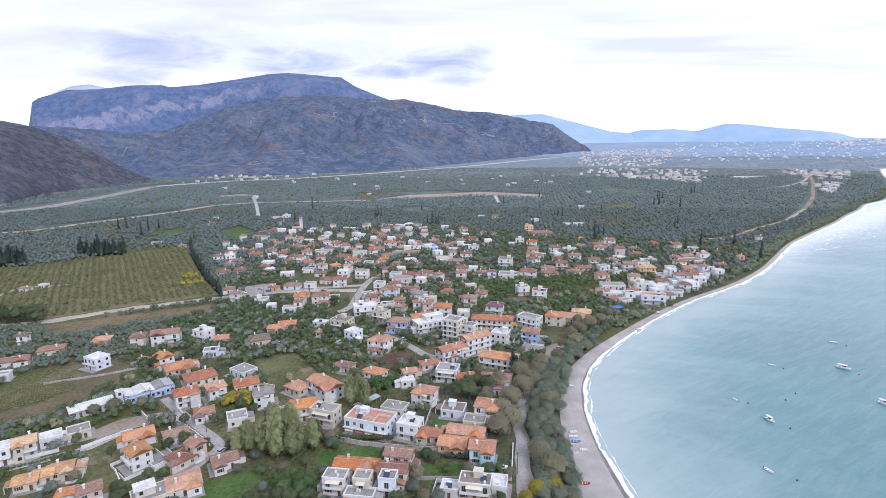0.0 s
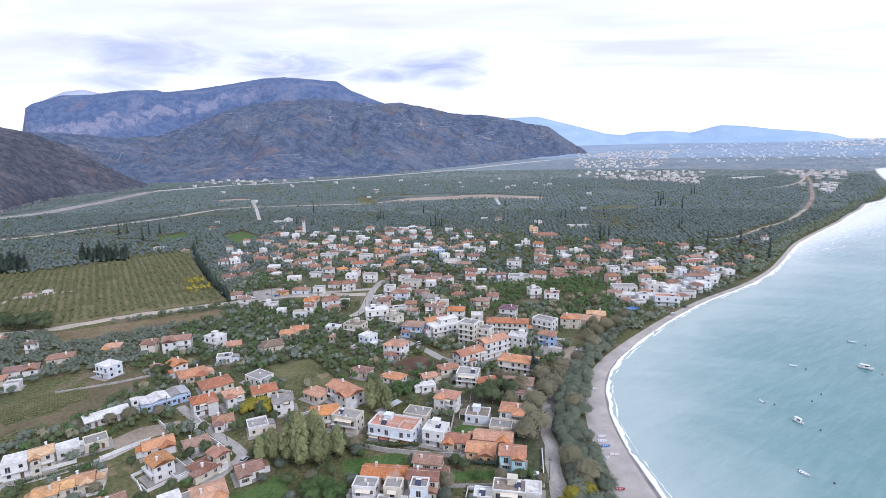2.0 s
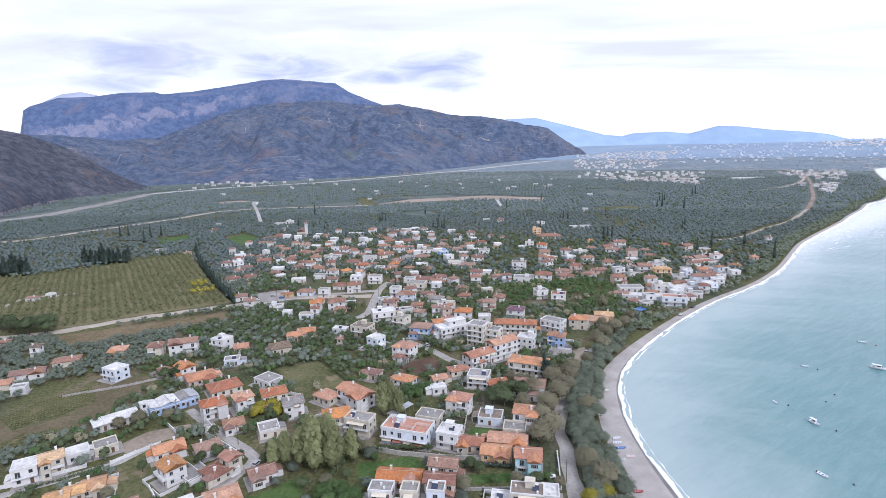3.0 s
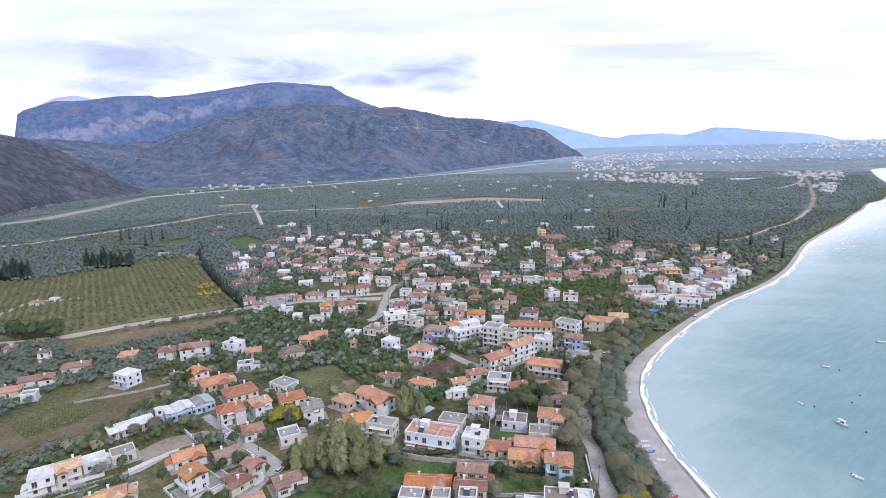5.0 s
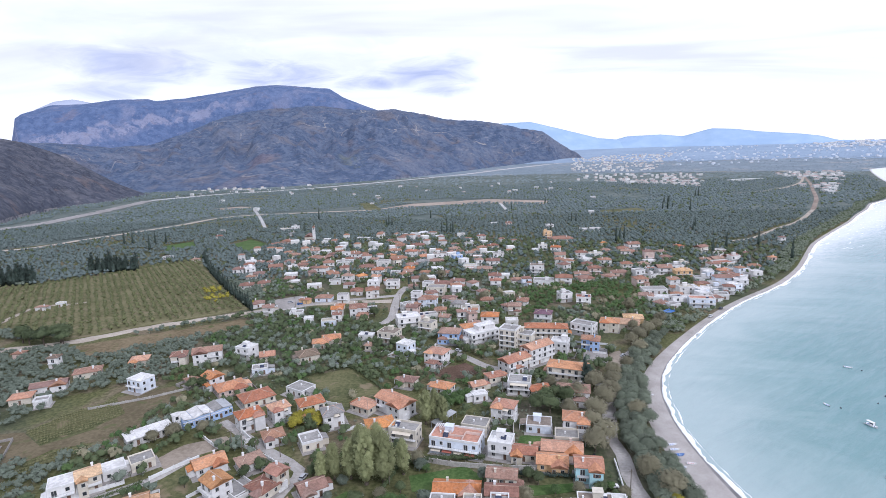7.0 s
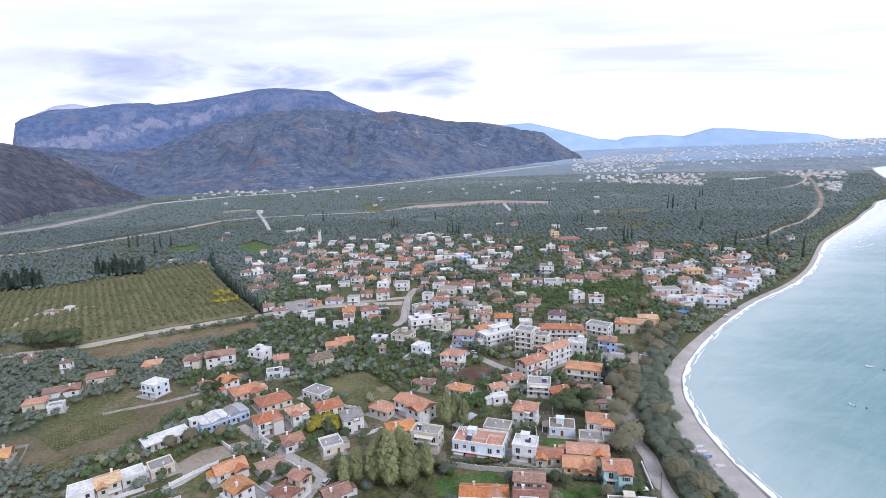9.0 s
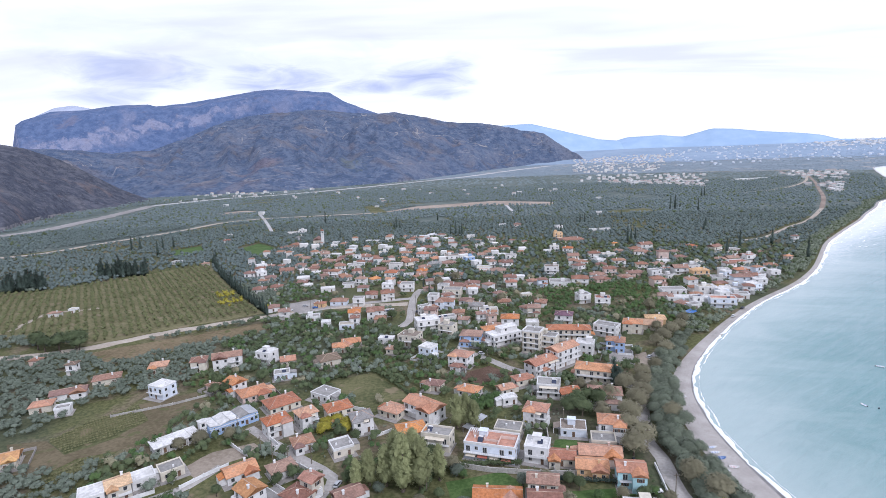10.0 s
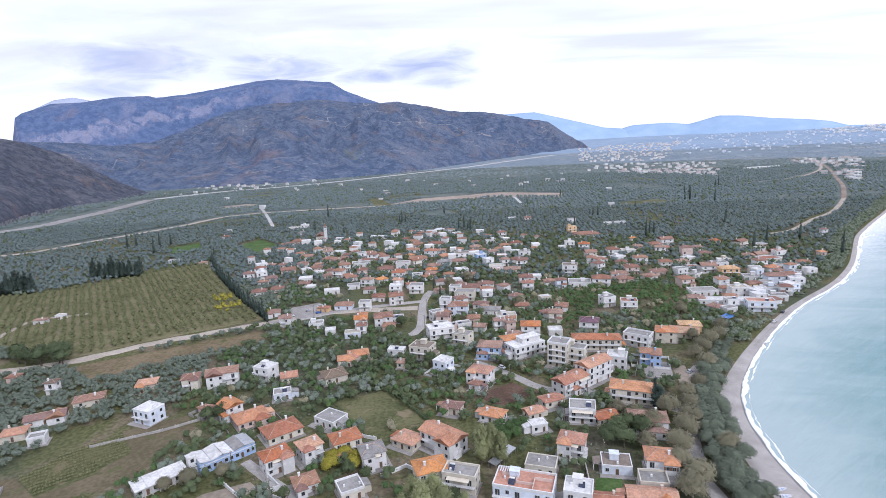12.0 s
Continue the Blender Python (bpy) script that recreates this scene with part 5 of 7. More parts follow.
house(-220.3, 455.2, 9.7, 8.8, 15, 1, "hip", "pink", "redbrown")
house(-239.4, 491.7, 9.7, 8.7, 15, 1, "hip", "pink", "redbrown")
house(-262.1, 498.7, 9.6, 8.7, 15, 2, "hip", "chalk", "terracotta")
house(-161.5, 365.8, 8.9, 7.1, 10, 1, "flat", "white", "grey")
house(-148.9, 352.9, 6.1, 5.5, 10, 1, "flat", "white", "white")
house(-131.7, 425.2, 9.5, 8.5, 10, 1, "hip", "chalk", "redbrown")
house(-117.2, 416.4, 10.2, 9.2, 10, 2, "hip", "chalk", "terracotta")
house(-104.8, 442.3, 10.7, 8.5, 0, 2, "flat", "chalk", "grey")
house(-121.3, 443.0, 9.0, 7.2, 0, 2, "flat", "white", "white")
house(-142.7, 445.8, 8.9, 7.1, 0, 1, "hip", "cream", "redbrown")
house(-158.3, 459.0, 9.9, 7.9, 10, 1, "flat", "white", "grey")
house(-172.7, 445.5, 11.8, 7.1, 15, 1, "flat", "chalk", "white")
house(-206.5, 485.7, 10.9, 8.7, 10, 1, "flat", "chalk", "white")
house(-193.2, 458.2, 7.1, 6.3, 10, 1, "flat", "chalk", "white")
house(-234.6, 521.8, 13.2, 10.6, 20, 1, "gable", "pink", "terracotta")
house(-209.2, 527.6, 10.4, 8.3, 10, 1, "hip", "pink", "redbrown")
house(-207.0, 565.2, 13.6, 9.5, -10, 1, "hip", "chalk", "redbrown")
house(-205.8, 601.1, 12.5, 8.8, -10, 1, "flat", "chalk", "white")
house(-223.1, 614.8, 11.3, 9.0, 10, 1, "hip", "cream", "redbrown")
house(-235.6, 581.5, 12.4, 10.0, 10, 1, "hip", "cream", "redbrown")
house(-265.2, 617.6, 9.5, 7.6, 10, 1, "flat", "chalk", "grey")
house(-275.8, 675.1, 14.5, 11.6, 0, 1, "hip", "pink", "redbrown")
house(-213.5, 674.0, 9.3, 7.5, 0, 1, "hip", "white", "redbrown")
house(-180.5, 499.0, 10.1, 8.0, -10, 2, "hip", "white", "redbrown")
house(-193.1, 513.1, 8.4, 6.7, 10, 1, "hip", "pink", "redbrown")
house(-169.1, 539.3, 17.0, 10.2, 10, 1, "flat", "cream", "grey")
house(-158.7, 578.1, 11.8, 8.3, 0, 1, "hip", "white", "redbrown")
house(-152.2, 605.3, 9.0, 8.1, 0, 1, "flat", "cream", "cream")
house(-170.2, 586.6, 13.3, 10.7, 10, 1, "hip", "cream", "redbrown")
house(-141.4, 514.1, 13.7, 11.0, 10, 1, "hip", "cream", "terracotta")
house(-125.3, 486.8, 10.9, 8.7, 0, 2, "hip", "cream", "terracotta")
house(-126.0, 522.0, 12.7, 8.9, 0, 2, "flat", "chalk", "grey")
house(-115.9, 554.5, 17.3, 10.4, 10, 1, "hip", "cream", "terracotta")
house(-97.8, 521.0, 11.9, 9.6, 10, 1, "hip", "chalk", "redbrown")
house(-88.3, 535.4, 13.4, 9.4, 5, 1, "hip", "cream", "grey")
house(-88.6, 561.5, 13.0, 10.4, 5, 1, "hip", "pink", "terracotta")
house(-72.9, 559.4, 14.9, 10.5, 5, 2, "flat", "chalk", "brown")
house(-54.6, 549.0, 9.5, 8.5, 20, 2, "flat", "blue", "white")
house(-59.0, 602.6, 12.0, 9.6, 20, 1, "hip", "pink", "redbrown")
house(-42.5, 576.5, 10.9, 8.7, 10, 1, "hip", "cream", "redbrown")
house(-41.9, 636.5, 12.2, 8.5, 10, 1, "flat", "white", "grey")
house(-28.4, 670.9, 10.2, 8.2, 10, 2, "hip", "chalk", "redbrown")
house(-12.1, 555.3, 11.4, 9.1, 0, 2, "flat", "chalk", "grey")
house(-28.5, 607.4, 10.7, 8.5, 10, 1, "hip", "cream", "redbrown")
house(-16.1, 619.3, 13.3, 8.0, 20, 1, "hip", "cream", "redbrown")
house(-20.1, 537.0, 10.4, 8.3, 0, 1, "hip", "cream", "redbrown")
house(-27.5, 498.8, 13.5, 9.5, 0, 1, "hip", "cream", "redbrown")
house(-41.0, 510.8, 12.5, 8.7, 0, 1, "flat", "cream", "cream")
house(-75.3, 537.4, 13.7, 9.6, 5, 1, "hip", "cream", "redbrown")
house(-63.1, 444.5, 14.3, 10.0, -10, 1, "hip", "palebl", "redbrown")
house(-51.2, 452.7, 12.1, 8.5, -5, 1, "hip", "cream", "redbrown")
house(-81.9, 486.6, 8.8, 7.1, 0, 1, "hip", "cream", "redbrown")
house(-86.6, 464.5, 10.4, 7.3, 10, 1, "hip", "chalk", "redbrown")
house(-74.5, 435.3, 8.5, 6.8, -10, 2, "flat", "chalk", "grey")
house(-66.7, 420.3, 14.1, 9.9, -10, 2, "flat", "cream", "grey")
house(-70.6, 388.5, 12.4, 8.6, -10, 2, "hip", "palebl", "redbrown")
house(-79.3, 392.1, 7.4, 6.7, -10, 3, "flat", "white", "grey")
house(-55.5, 399.2, 10.2, 7.1, -10, 1, "hip", "cream", "redbrown")
house(-48.5, 386.7, 11.2, 7.9, -10, 1, "hip", "cream", "grey")
house(-39.8, 372.8, 12.6, 7.5, 5, 1, "flat", "chalk", "cream")
house(-27.8, 393.8, 9.1, 7.3, 0, 1, "hip", "cream", "redbrown")
house(-26.8, 346.2, 11.1, 8.9, -5, 2, "hip", "white", "terracotta")
house(-9.1, 367.9, 8.3, 7.5, -10, 2, "hip", "cream", "redbrown")
house(-1.7, 391.5, 8.3, 7.4, -10, 1, "hip", "cream", "terracotta")
house(-19.4, 459.1, 10.5, 8.4, 0, 2, "hip", "cream", "redbrown")
house(-10.2, 471.8, 8.7, 7.0, 0, 1, "flat", "white", "white")
house(-1.3, 454.7, 8.8, 7.0, 5, 1, "hip", "cream", "redbrown")
house(6.2, 445.7, 7.6, 6.1, 5, 2, "hip", "palebl", "redbrown")
house(-10.3, 412.9, 8.2, 4.9, 20, 1, "flat", "cream", "white")
house(19.0, 481.7, 12.1, 9.7, -10, 3, "flat", "cream", "brown")
house(21.0, 449.1, 16.7, 11.7, -8, 1, "flat", "cream", "grey")
house(37.2, 448.3, 13.4, 10.7, -10, 2, "hip", "cream", "terracotta")
house(44.9, 520.7, 8.7, 7.8, -5, 2, "hip", "cream", "redbrown")
house(71.8, 553.6, 11.4, 9.1, 0, 2, "hip", "chalk", "redbrown")
house(87.7, 561.5, 13.4, 8.1, 0, 1, "flat", "white", "cream")
house(86.2, 515.5, 11.4, 8.0, 0, 2, "hip", "chalk", "redbrown")
house(69.3, 481.5, 10.5, 8.4, 0, 2, "hip", "pink", "redbrown")
house(56.5, 473.3, 12.0, 8.4, -5, 1, "hip", "cream", "redbrown")
house(69.4, 512.9, 9.2, 7.4, -5, 1, "hip", "cream", "terracotta")
house(89.9, 476.1, 13.8, 8.3, 0, 1, "hip", "pink", "redbrown")
house(101.4, 496.6, 9.7, 7.8, 0, 2, "hip", "cream", "redbrown")
house(119.3, 508.3, 10.6, 8.5, 0, 1, "hip", "chalk", "redbrown")
house(133.2, 536.1, 9.5, 7.6, 0, 3, "hip", "pink", "redbrown")
house(103.7, 468.5, 9.0, 7.2, 15, 2, "flat", "white", "grey")
house(120.7, 488.0, 8.5, 5.9, 5, 1, "flat", "white", "redbrown")
house(150.2, 537.8, 12.0, 8.4, 5, 1, "hip", "pink", "redbrown")
house(183.8, 594.7, 9.2, 7.4, 5, 1, "hip", "pink", "terracotta")
house(29.4, 397.0, 8.9, 8.0, 15, 2, "flat", "chalk", "grey")
house(41.3, 387.4, 10.3, 8.2, -10, 2, "flat", "cream", "redbrown")
house(8.1, 350.5, 10.7, 8.5, -15, 2, "hip", "white", "purple")
house(6.2, 322.7, 25.2, 8.8, -5, 2, "hip", "cream", "terracotta")
house(29.6, 326.5, 13.8, 8.3, -34, 2, "flat", "white", "grey")
house(28.4, 301.5, 9.6, 6.7, -15, 2, "hip", "blue", "redbrown")
house(46.4, 332.0, 10.8, 8.7, -20, 2, "hip", "cream", "terracotta")
house(58.3, 337.9, 14.7, 10.3, -20, 1, "gable", "cream", "apricot")
house(65.5, 349.5, 11.8, 7.1, -10, 1, "hip", "apricot", "apricot")
house(100.5, 417.7, 18.0, 10.8, 0, 1, "flat", "white", "grey")
house(89.8, 401.3, 10.4, 7.3, -15, 1, "hip", "cream", "redbrown")
house(97.8, 395.4, 17.6, 8.8, -10, 1, "flat", "chalk", "white")
house(121.7, 412.0, 10.8, 8.6, 0, 2, "flat", "chalk", "cream")
house(116.8, 392.8, 9.6, 5.8, 0, 1, "flat", "white", "white")
house(112.2, 402.2, 8.1, 6.5, -10, 1, "hip", "chalk", "redbrown")
house(121.7, 437.1, 8.8, 7.1, 0, 2, "hip", "white", "redbrown")
house(140.1, 466.7, 13.8, 8.3, 0, 2, "hip", "apricot", "apricot")
house(149.9, 452.5, 11.1, 8.9, -10, 1, "flat", "cream", "grey")
house(142.6, 433.5, 9.9, 6.0, 0, 1, "hip", "apricot", "redbrown")
house(120.4, 379.4, 16.4, 8.2, -10, 2, "flat", "palebl", "terrace")
house(141.9, 400.2, 11.2, 7.8, -10, 1, "flat", "cream", "grey")
house(162.9, 440.9, 15.2, 9.1, -5, 2, "hip", "palebl", "redbrown")
house(174.6, 444.3, 8.9, 7.1, -5, 2, "hip", "palebl", "redbrown")
house(159.6, 465.8, 8.4, 5.1, -5, 2, "flat", "chalk", "grey")
house(191.8, 508.8, 17.0, 11.9, 10, 1, "flat", "cream", "redbrown")
house(208.5, 523.7, 9.1, 7.3, 10, 2, "flat", "cream", "redbrown")
house(212.2, 492.9, 9.8, 7.8, -15, 1, "hip", "white", "redbrown")
house(196.1, 457.7, 8.0, 6.4, 5, 2, "flat", "chalk", "white")
house(238.9, 514.1, 6.1, 4.9, 5, 2, "hip", "pink", "terracotta")
house(305.0, 619.9, 6.0, 5.4, 5, 2, "hip", "white", "redbrown")
house(232.3, 551.9, 8.1, 4.9, 20, 1, "hip", "white", "redbrown")
house(207.2, 553.6, 8.8, 5.3, 10, 1, "flat", "white", "cream")
house(67.4, 657.6, 28.4, 14.2, 5, 1, "hip", "cream", "redbrown")
house(53.8, 674.9, 10.0, 8.0, 5, 3, "flat", "apricot", "cream")
house(67.5, 756.0, 9.2, 7.4, 15, 2, "flat", "cream", "grey")
house(38.3, 597.8, 9.4, 7.5, 0, 2, "flat", "chalk", "cream")
house(29.3, 587.8, 7.3, 5.8, 0, 1, "flat", "white", "white")
house(109.3, 729.7, 11.1, 7.7, 0, 1, "flat", "chalk", "white")
house(124.9, 733.2, 14.0, 7.0, 0, 1, "flat", "white", "grey")
house(110.2, 622.2, 6.5, 5.2, 0, 1, "hip", "cream", "terracotta")
house(-7.3, 804.9, 10.4, 8.4, 0, 1, "flat", "chalk", "white")
house(12.7, 784.7, 9.2, 8.3, 0, 2, "hip", "pink", "redbrown")
house(-105.7, 725.0, 12.3, 8.6, 0, 1, "hip", "cream", "white")
house(-127.3, 702.6, 10.3, 8.3, 0, 1, "hip", "pink", "redbrown")
house(-103.7, 629.7, 16.1, 11.3, 0, 1, "hip", "cream", "redbrown")
house(-124.1, 629.7, 13.5, 10.8, 0, 1, "hip", "pink", "redbrown")
house(-142.2, 665.2, 8.0, 6.4, 0, 1, "hip", "chalk", "redbrown")
house(-126.0, 598.9, 13.8, 8.3, 0, 1, "hip", "cream", "redbrown")
house(-104.8, 575.6, 12.6, 8.8, 0, 2, "hip", "cream", "terracotta")
house(-318.2, 788.6, 16.0, 9.6, 0, 1, "flat", "white", "cream")
house(-302.9, 786.8, 10.4, 7.2, 0, 2, "flat", "chalk", "white")
house(-292.2, 738.6, 10.0, 8.0, 0, 1, "hip", "white", "grey")
house(-391.4, 729.1, 10.6, 7.4, 0, 1, "hip", "chalk", "redbrown")
house(-414.4, 785.1, 7.4, 5.9, 0, 1, "flat", "chalk", "cream")
house(-380.9, 582.6, 9.9, 5.9, 0, 1, "flat", "white", "grey")
house(-339.9, 565.4, 7.4, 5.9, 0, 1, "hip", "cream", "terracotta")
house(-367.0, 387.4, 8.5, 4.5, 8, 1, "hip", "white", "redbrown")
house(-359.4, 396.6, 5.8, 4.5, 8, 1, "flat", "white", "cream")
house(-268.3, 277.5, 5.0, 4.5, 10, 2, "hip", "cream", "brown")
house(-301.6, 291.7, 5.5, 4.5, 10, 1, "hip", "pink", "redbrown")

house(-19.1, 270.5, 8.2, 8.0, 40, 2, "gable", "white", "terracotta")
house(-13.0, 275.6, 8.2, 8.0, 40, 2, "gable", "white", "terracotta")
house(-6.8, 280.7, 8.2, 8.0, 40, 3, "gable", "white", "terracotta")
house(-0.6, 285.8, 8.2, 8.0, 40, 3, "gable", "white", "terracotta")


def old_shed(x, y, turn, length, depth):
    """A long disused concrete shed: bays between piers under an oversailing slab."""
    ob = new("shed")
    ob.matrix_basis = pose(x, y, 0, 0, 0, turn)
    tagged(ob, "long disused off-white concrete shed with a stained flat roof", "shed")
    take(x, y, 0.42 * length)
    bm = bmesh.new()
    box(bm, -length / 2, length / 2, -depth / 2 + 0.9, depth / 2, -0.3, 3.4)
    part("wall", bm, M["wall_white"], ob)
    bm = bmesh.new()
    box(bm, -length / 2 - 0.4, length / 2, -depth / 2 - 0.3, depth / 2 + 0.3, 3.403, 3.68)
    part("roof", bm, M["flat_white"], ob)
    for k in range(7):
        u = -length / 2 + (k + 0.5) * length / 7
        bm = bmesh.new()
        box(bm, u - 0.12, u + 0.12, -depth / 2 - 0.2, depth / 2 + 0.2, 3.683, 3.85)
        part("roof_rib", bm, M["flat_white"], ob)
    for k in range(8):
        u = -length / 2 + 0.2 + k * (length - 0.4) / 7
        bm = bmesh.new()
        box(bm, u - 0.18, u + 0.18, -depth / 2, -depth / 2 + 0.36, -0.3, 3.4)
        part("pier", bm, M["wall_chalk"], ob)
        if k < 7:
            put("door" if k % 3 == 1 else "window", DOOR if k % 3 == 1 else PLAIN_WINDOW, ob, u + length / 14, -depth / 2 + 0.9, 0.2 if k % 3 == 1 else 1.2)


def workshop(x, y, turn, length, depth):
    """A light blue workshop: white roof sheets at differing pitches, and a white stair tower."""
    ob = new("workshop")
    ob.matrix_basis = pose(x, y, 0, 0, 0, turn)
    tagged(ob, "long light blue workshop with white sheet roofs and a small tower", "building")
    take(x, y, 0.42 * length)
    bm = bmesh.new()
    box(bm, -length / 2, length / 2, -depth / 2, depth / 2, -0.3, 4.0)
    part("wall", bm, M["wall_blue"], ob)
    bm = bmesh.new()
    box(bm, -length / 2 - 0.05, length / 2 + 0.05, -depth / 2 - 0.06, -depth / 2 - 0.003, 3.1, 3.5)
    part("band", bm, M["trim"], ob, "white painted band under the eaves")
    wide = length / 5
    for k in range(5):
        u = -length / 2 + (k + 0.5) * wide
        bm = bmesh.new()
        v = box(bm, u - wide / 2 + 0.08, u + wide / 2 - 0.08, -depth / 2 - 0.35, depth / 2 + 0.35, 4.05, 4.2)
        for q in v:
            q.co.z += 0.22 * (q.co.x - u) * (1 if k % 2 else -1) * (0.4 if k == 4 else 1) + 0.45
        part("roof_sheet", bm, M["flat_white" if k < 3 else "flat_grey" if k == 3 else "metal"], ob)
        bm = bmesh.new()
        box(bm, u - wide / 2 + 0.08, u + wide / 2 - 0.08, -depth / 2, depth / 2, 4.0, 4.2)
        part("curb", bm, M["wall_skyblue"], ob)
        put("window", PLAIN_WINDOW, ob, u - 0.9, -depth / 2, 1.3)
        put("door" if k in (1, 3) else "window", DOOR if k in (1, 3) else PLAIN_WINDOW, ob, u + 1.0, -depth / 2, 0.2 if k in (1, 3) else 1.3)
    bm = bmesh.new()
    box(bm, -length / 2 - 2.6, -length / 2 - 0.003, -1.3, 1.7, -0.3, 6.2)
    tower = part("tower", bm, M["wall_white"], ob)
    bm = bmesh.new()
    box(bm, -length / 2 - 2.9, -length / 2 + 0.25, -1.6, 2.0, 6.203, 6.4)
    part("roof", bm, M["flat_white"], tower)
    put("window", PLAIN_WINDOW, tower, -length / 2 - 1.3, -1.3, 4.4)


old_shed(-169.5, 204.5, 46, 17.0, 8.0)
workshop(-154.0, 220.4, 46, 20.5, 9.5)

(ax, ay), (bx, by) = CARPORT = ((-53.5, 212.0), (-45.7, 223.0))
long_way = math.hypot(bx - ax, by - ay)
shelter = new("carport")
shelter.matrix_basis = pose((ax + bx) / 2, (ay + by) / 2, 0, 0, 0, math.degrees(math.atan2(by - ay, bx - ax)))
tagged(shelter, "long narrow carport with a pale sheet roof on posts", "carport")
take((ax + bx) / 2, (ay + by) / 2, long_way * 0.3)
bm = bmesh.new()
v = box(bm, -long_way / 2, long_way / 2, -1.7, 1.7, 2.5, 2.62)
for q in v:
    q.co.z += 0.08 * q.co.y
part("roof", bm, M["metal"], shelter)
for k in range(6):
    for side in (-1.5, 1.5):
        bm = bmesh.new()
        u = -long_way / 2 + 0.3 + k * (long_way - 0.6) / 5
        box(bm, u - 0.07, u + 0.07, side - 0.07, side + 0.07, -0.2, 2.42 + 0.08 * side)
        part("post", bm, M["metal"], shelter)

# a walled roof terrace beside the tall apricot-roofed house
deck = new("terrace")
deck.matrix_basis = pose(-116.8, 170.7, 0, 0, 0, -36)
tagged(deck, "grey paved terrace with white-rendered parapets beside a house", "terrace")
bm = bmesh.new()
box(bm, -5, 5, -4, 4, -0.3, 1.0)
part("base", bm, M["flat_grey"], deck)
for b in ((-5.25, 5.25, -4.25, -4.003), (-5.25, 5.25, 4.003, 4.25), (5.003, 5.25, -4.003, 4.003)):
    bm = bmesh.new()
    box(bm, *b, -0.3, 1.9)
    part("parapet", bm, M["wall_white"], deck)
take(-116.8, 170.7, 6.0)

# more houses packed into the old core of the village
fill = random.Random(31)


def infill(count, poly, gap, small, large, kinds=("hip", "hip", "hip", "gable", "flat"), walls=("white", "chalk", "chalk", "cream", "pink", "cream")):
    """Houses in the free ground of a quarter."""
    xs, ys = [p[0] for p in poly], [p[1] for p in poly]
    tries = 0
    while count and tries < 4000:
        tries += 1
        x, y = fill.uniform(min(xs), max(xs)), fill.uniform(min(ys), max(ys))
        if not in_poly(np.array([x]), np.array([y]), poly)[0]:
            continue
        w = fill.uniform(small, large)
        if all((x - a) ** 2 + (y - b) ** 2 > (r + w * 0.5 + gap) ** 2 for a, b, r in TAKEN):
            kind = fill.choice(kinds)
            wall = fill.choice(walls)
            house(round(x, 1), round(y, 1), w, w * fill.uniform(0.7, 0.95), fill.choice((-15, 0, 10, 20, 35)), fill.choice((1, 1, 2)), kind, wall, fill.choice(("white", "grey", "white")) if kind == "flat" else fill.choice(("terracotta", "redbrown", "redbrown")))
            count -= 1


infill(46, [(-262, 470), (-150, 455), (-60, 470), (20, 560), (-40, 590), (-150, 600), (-270, 590)], -2.4, 7, 10.5)
BACK_ROWS = []
while len(BACK_ROWS) < 62:
    x, y = fill.uniform(-290, 15), fill.uniform(540, 725)
    if all((x - a) ** 2 + (y - b) ** 2 > (r + 2.4) ** 2 for a, b, r in TAKEN) and y < 725 - 0.3 * abs(x + 150):
        BACK_ROWS.append((round(x, 1), round(y, 1)))
        take(x, y, 4.6)
infill(26, [(92, 380), (116, 368), (150, 405), (188, 446), (206, 478), (190, 492), (140, 440), (104, 415)], -2.2, 7, 11, ("flat", "flat", "flat", "hip"), ("white", "white", "palebl", "chalk"))
infill(26, [(40, 450), (120, 400), (165, 440), (225, 500), (235, 560), (180, 600), (40, 600)], -1.5, 9, 13)
infill(18, [(-160, 372), (-60, 345), (-12, 345), (-12, 470), (-140, 470)], -1.8, 5.5, 8.5, ("hip", "gable", "flat", "flat"), ("white", "chalk", "white", "pink"))
infill(8, [(-90, 330), (-10, 340), (-10, 450), (-80, 430)], 0.0, 7, 10)


# ---- trees ----
M["bark"] = mottled("grey_brown_bark", (0.06, 0.048, 0.038), (0.14, 0.115, 0.09), 3.0, 0.5, 0.9, 0.03)
LEAVES = {
    "olive": ((0.080, 0.100, 0.073), (0.152, 0.178, 0.138)),
    "green": ((0.050, 0.071, 0.034), (0.106, 0.132, 0.062)),
    "poplar": ((0.158, 0.175, 0.078), (0.268, 0.284, 0.138)),
    "tamarisk": ((0.102, 0.123, 0.087), (0.174, 0.200, 0.143)),
    "autumn": ((0.146, 0.137, 0.087), (0.220, 0.205, 0.132)),
    "yellow": ((0.17, 0.160, 0.020), (0.37, 0.325, 0.050)),
    "cypress": ((0.030, 0.046, 0.038), (0.060, 0.082, 0.064)),
    "citrus": ((0.042, 0.080, 0.028), (0.100, 0.155, 0.052)),
    "orchard": ((0.076, 0.086, 0.038), (0.146, 0.154, 0.068)),
    "vine": ((0.120, 0.124, 0.056), (0.190, 0.186, 0.090)),
    # grove leaves go bluer and paler with distance, haze painted into them
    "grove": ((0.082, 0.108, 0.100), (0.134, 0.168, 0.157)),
    "mid_grove_haze": ((0.104, 0.138, 0.136), (0.178, 0.220, 0.216)),
    "outer_grove_haze": ((0.122, 0.160, 0.168), (0.188, 0.234, 0.244)),
    "far_grove_haze": ((0.158, 0.202, 0.236), (0.220, 0.268, 0.304)),
    "edge_grove_haze": ((0.205, 0.270, 0.352), (0.252, 0.320, 0.408)),
}
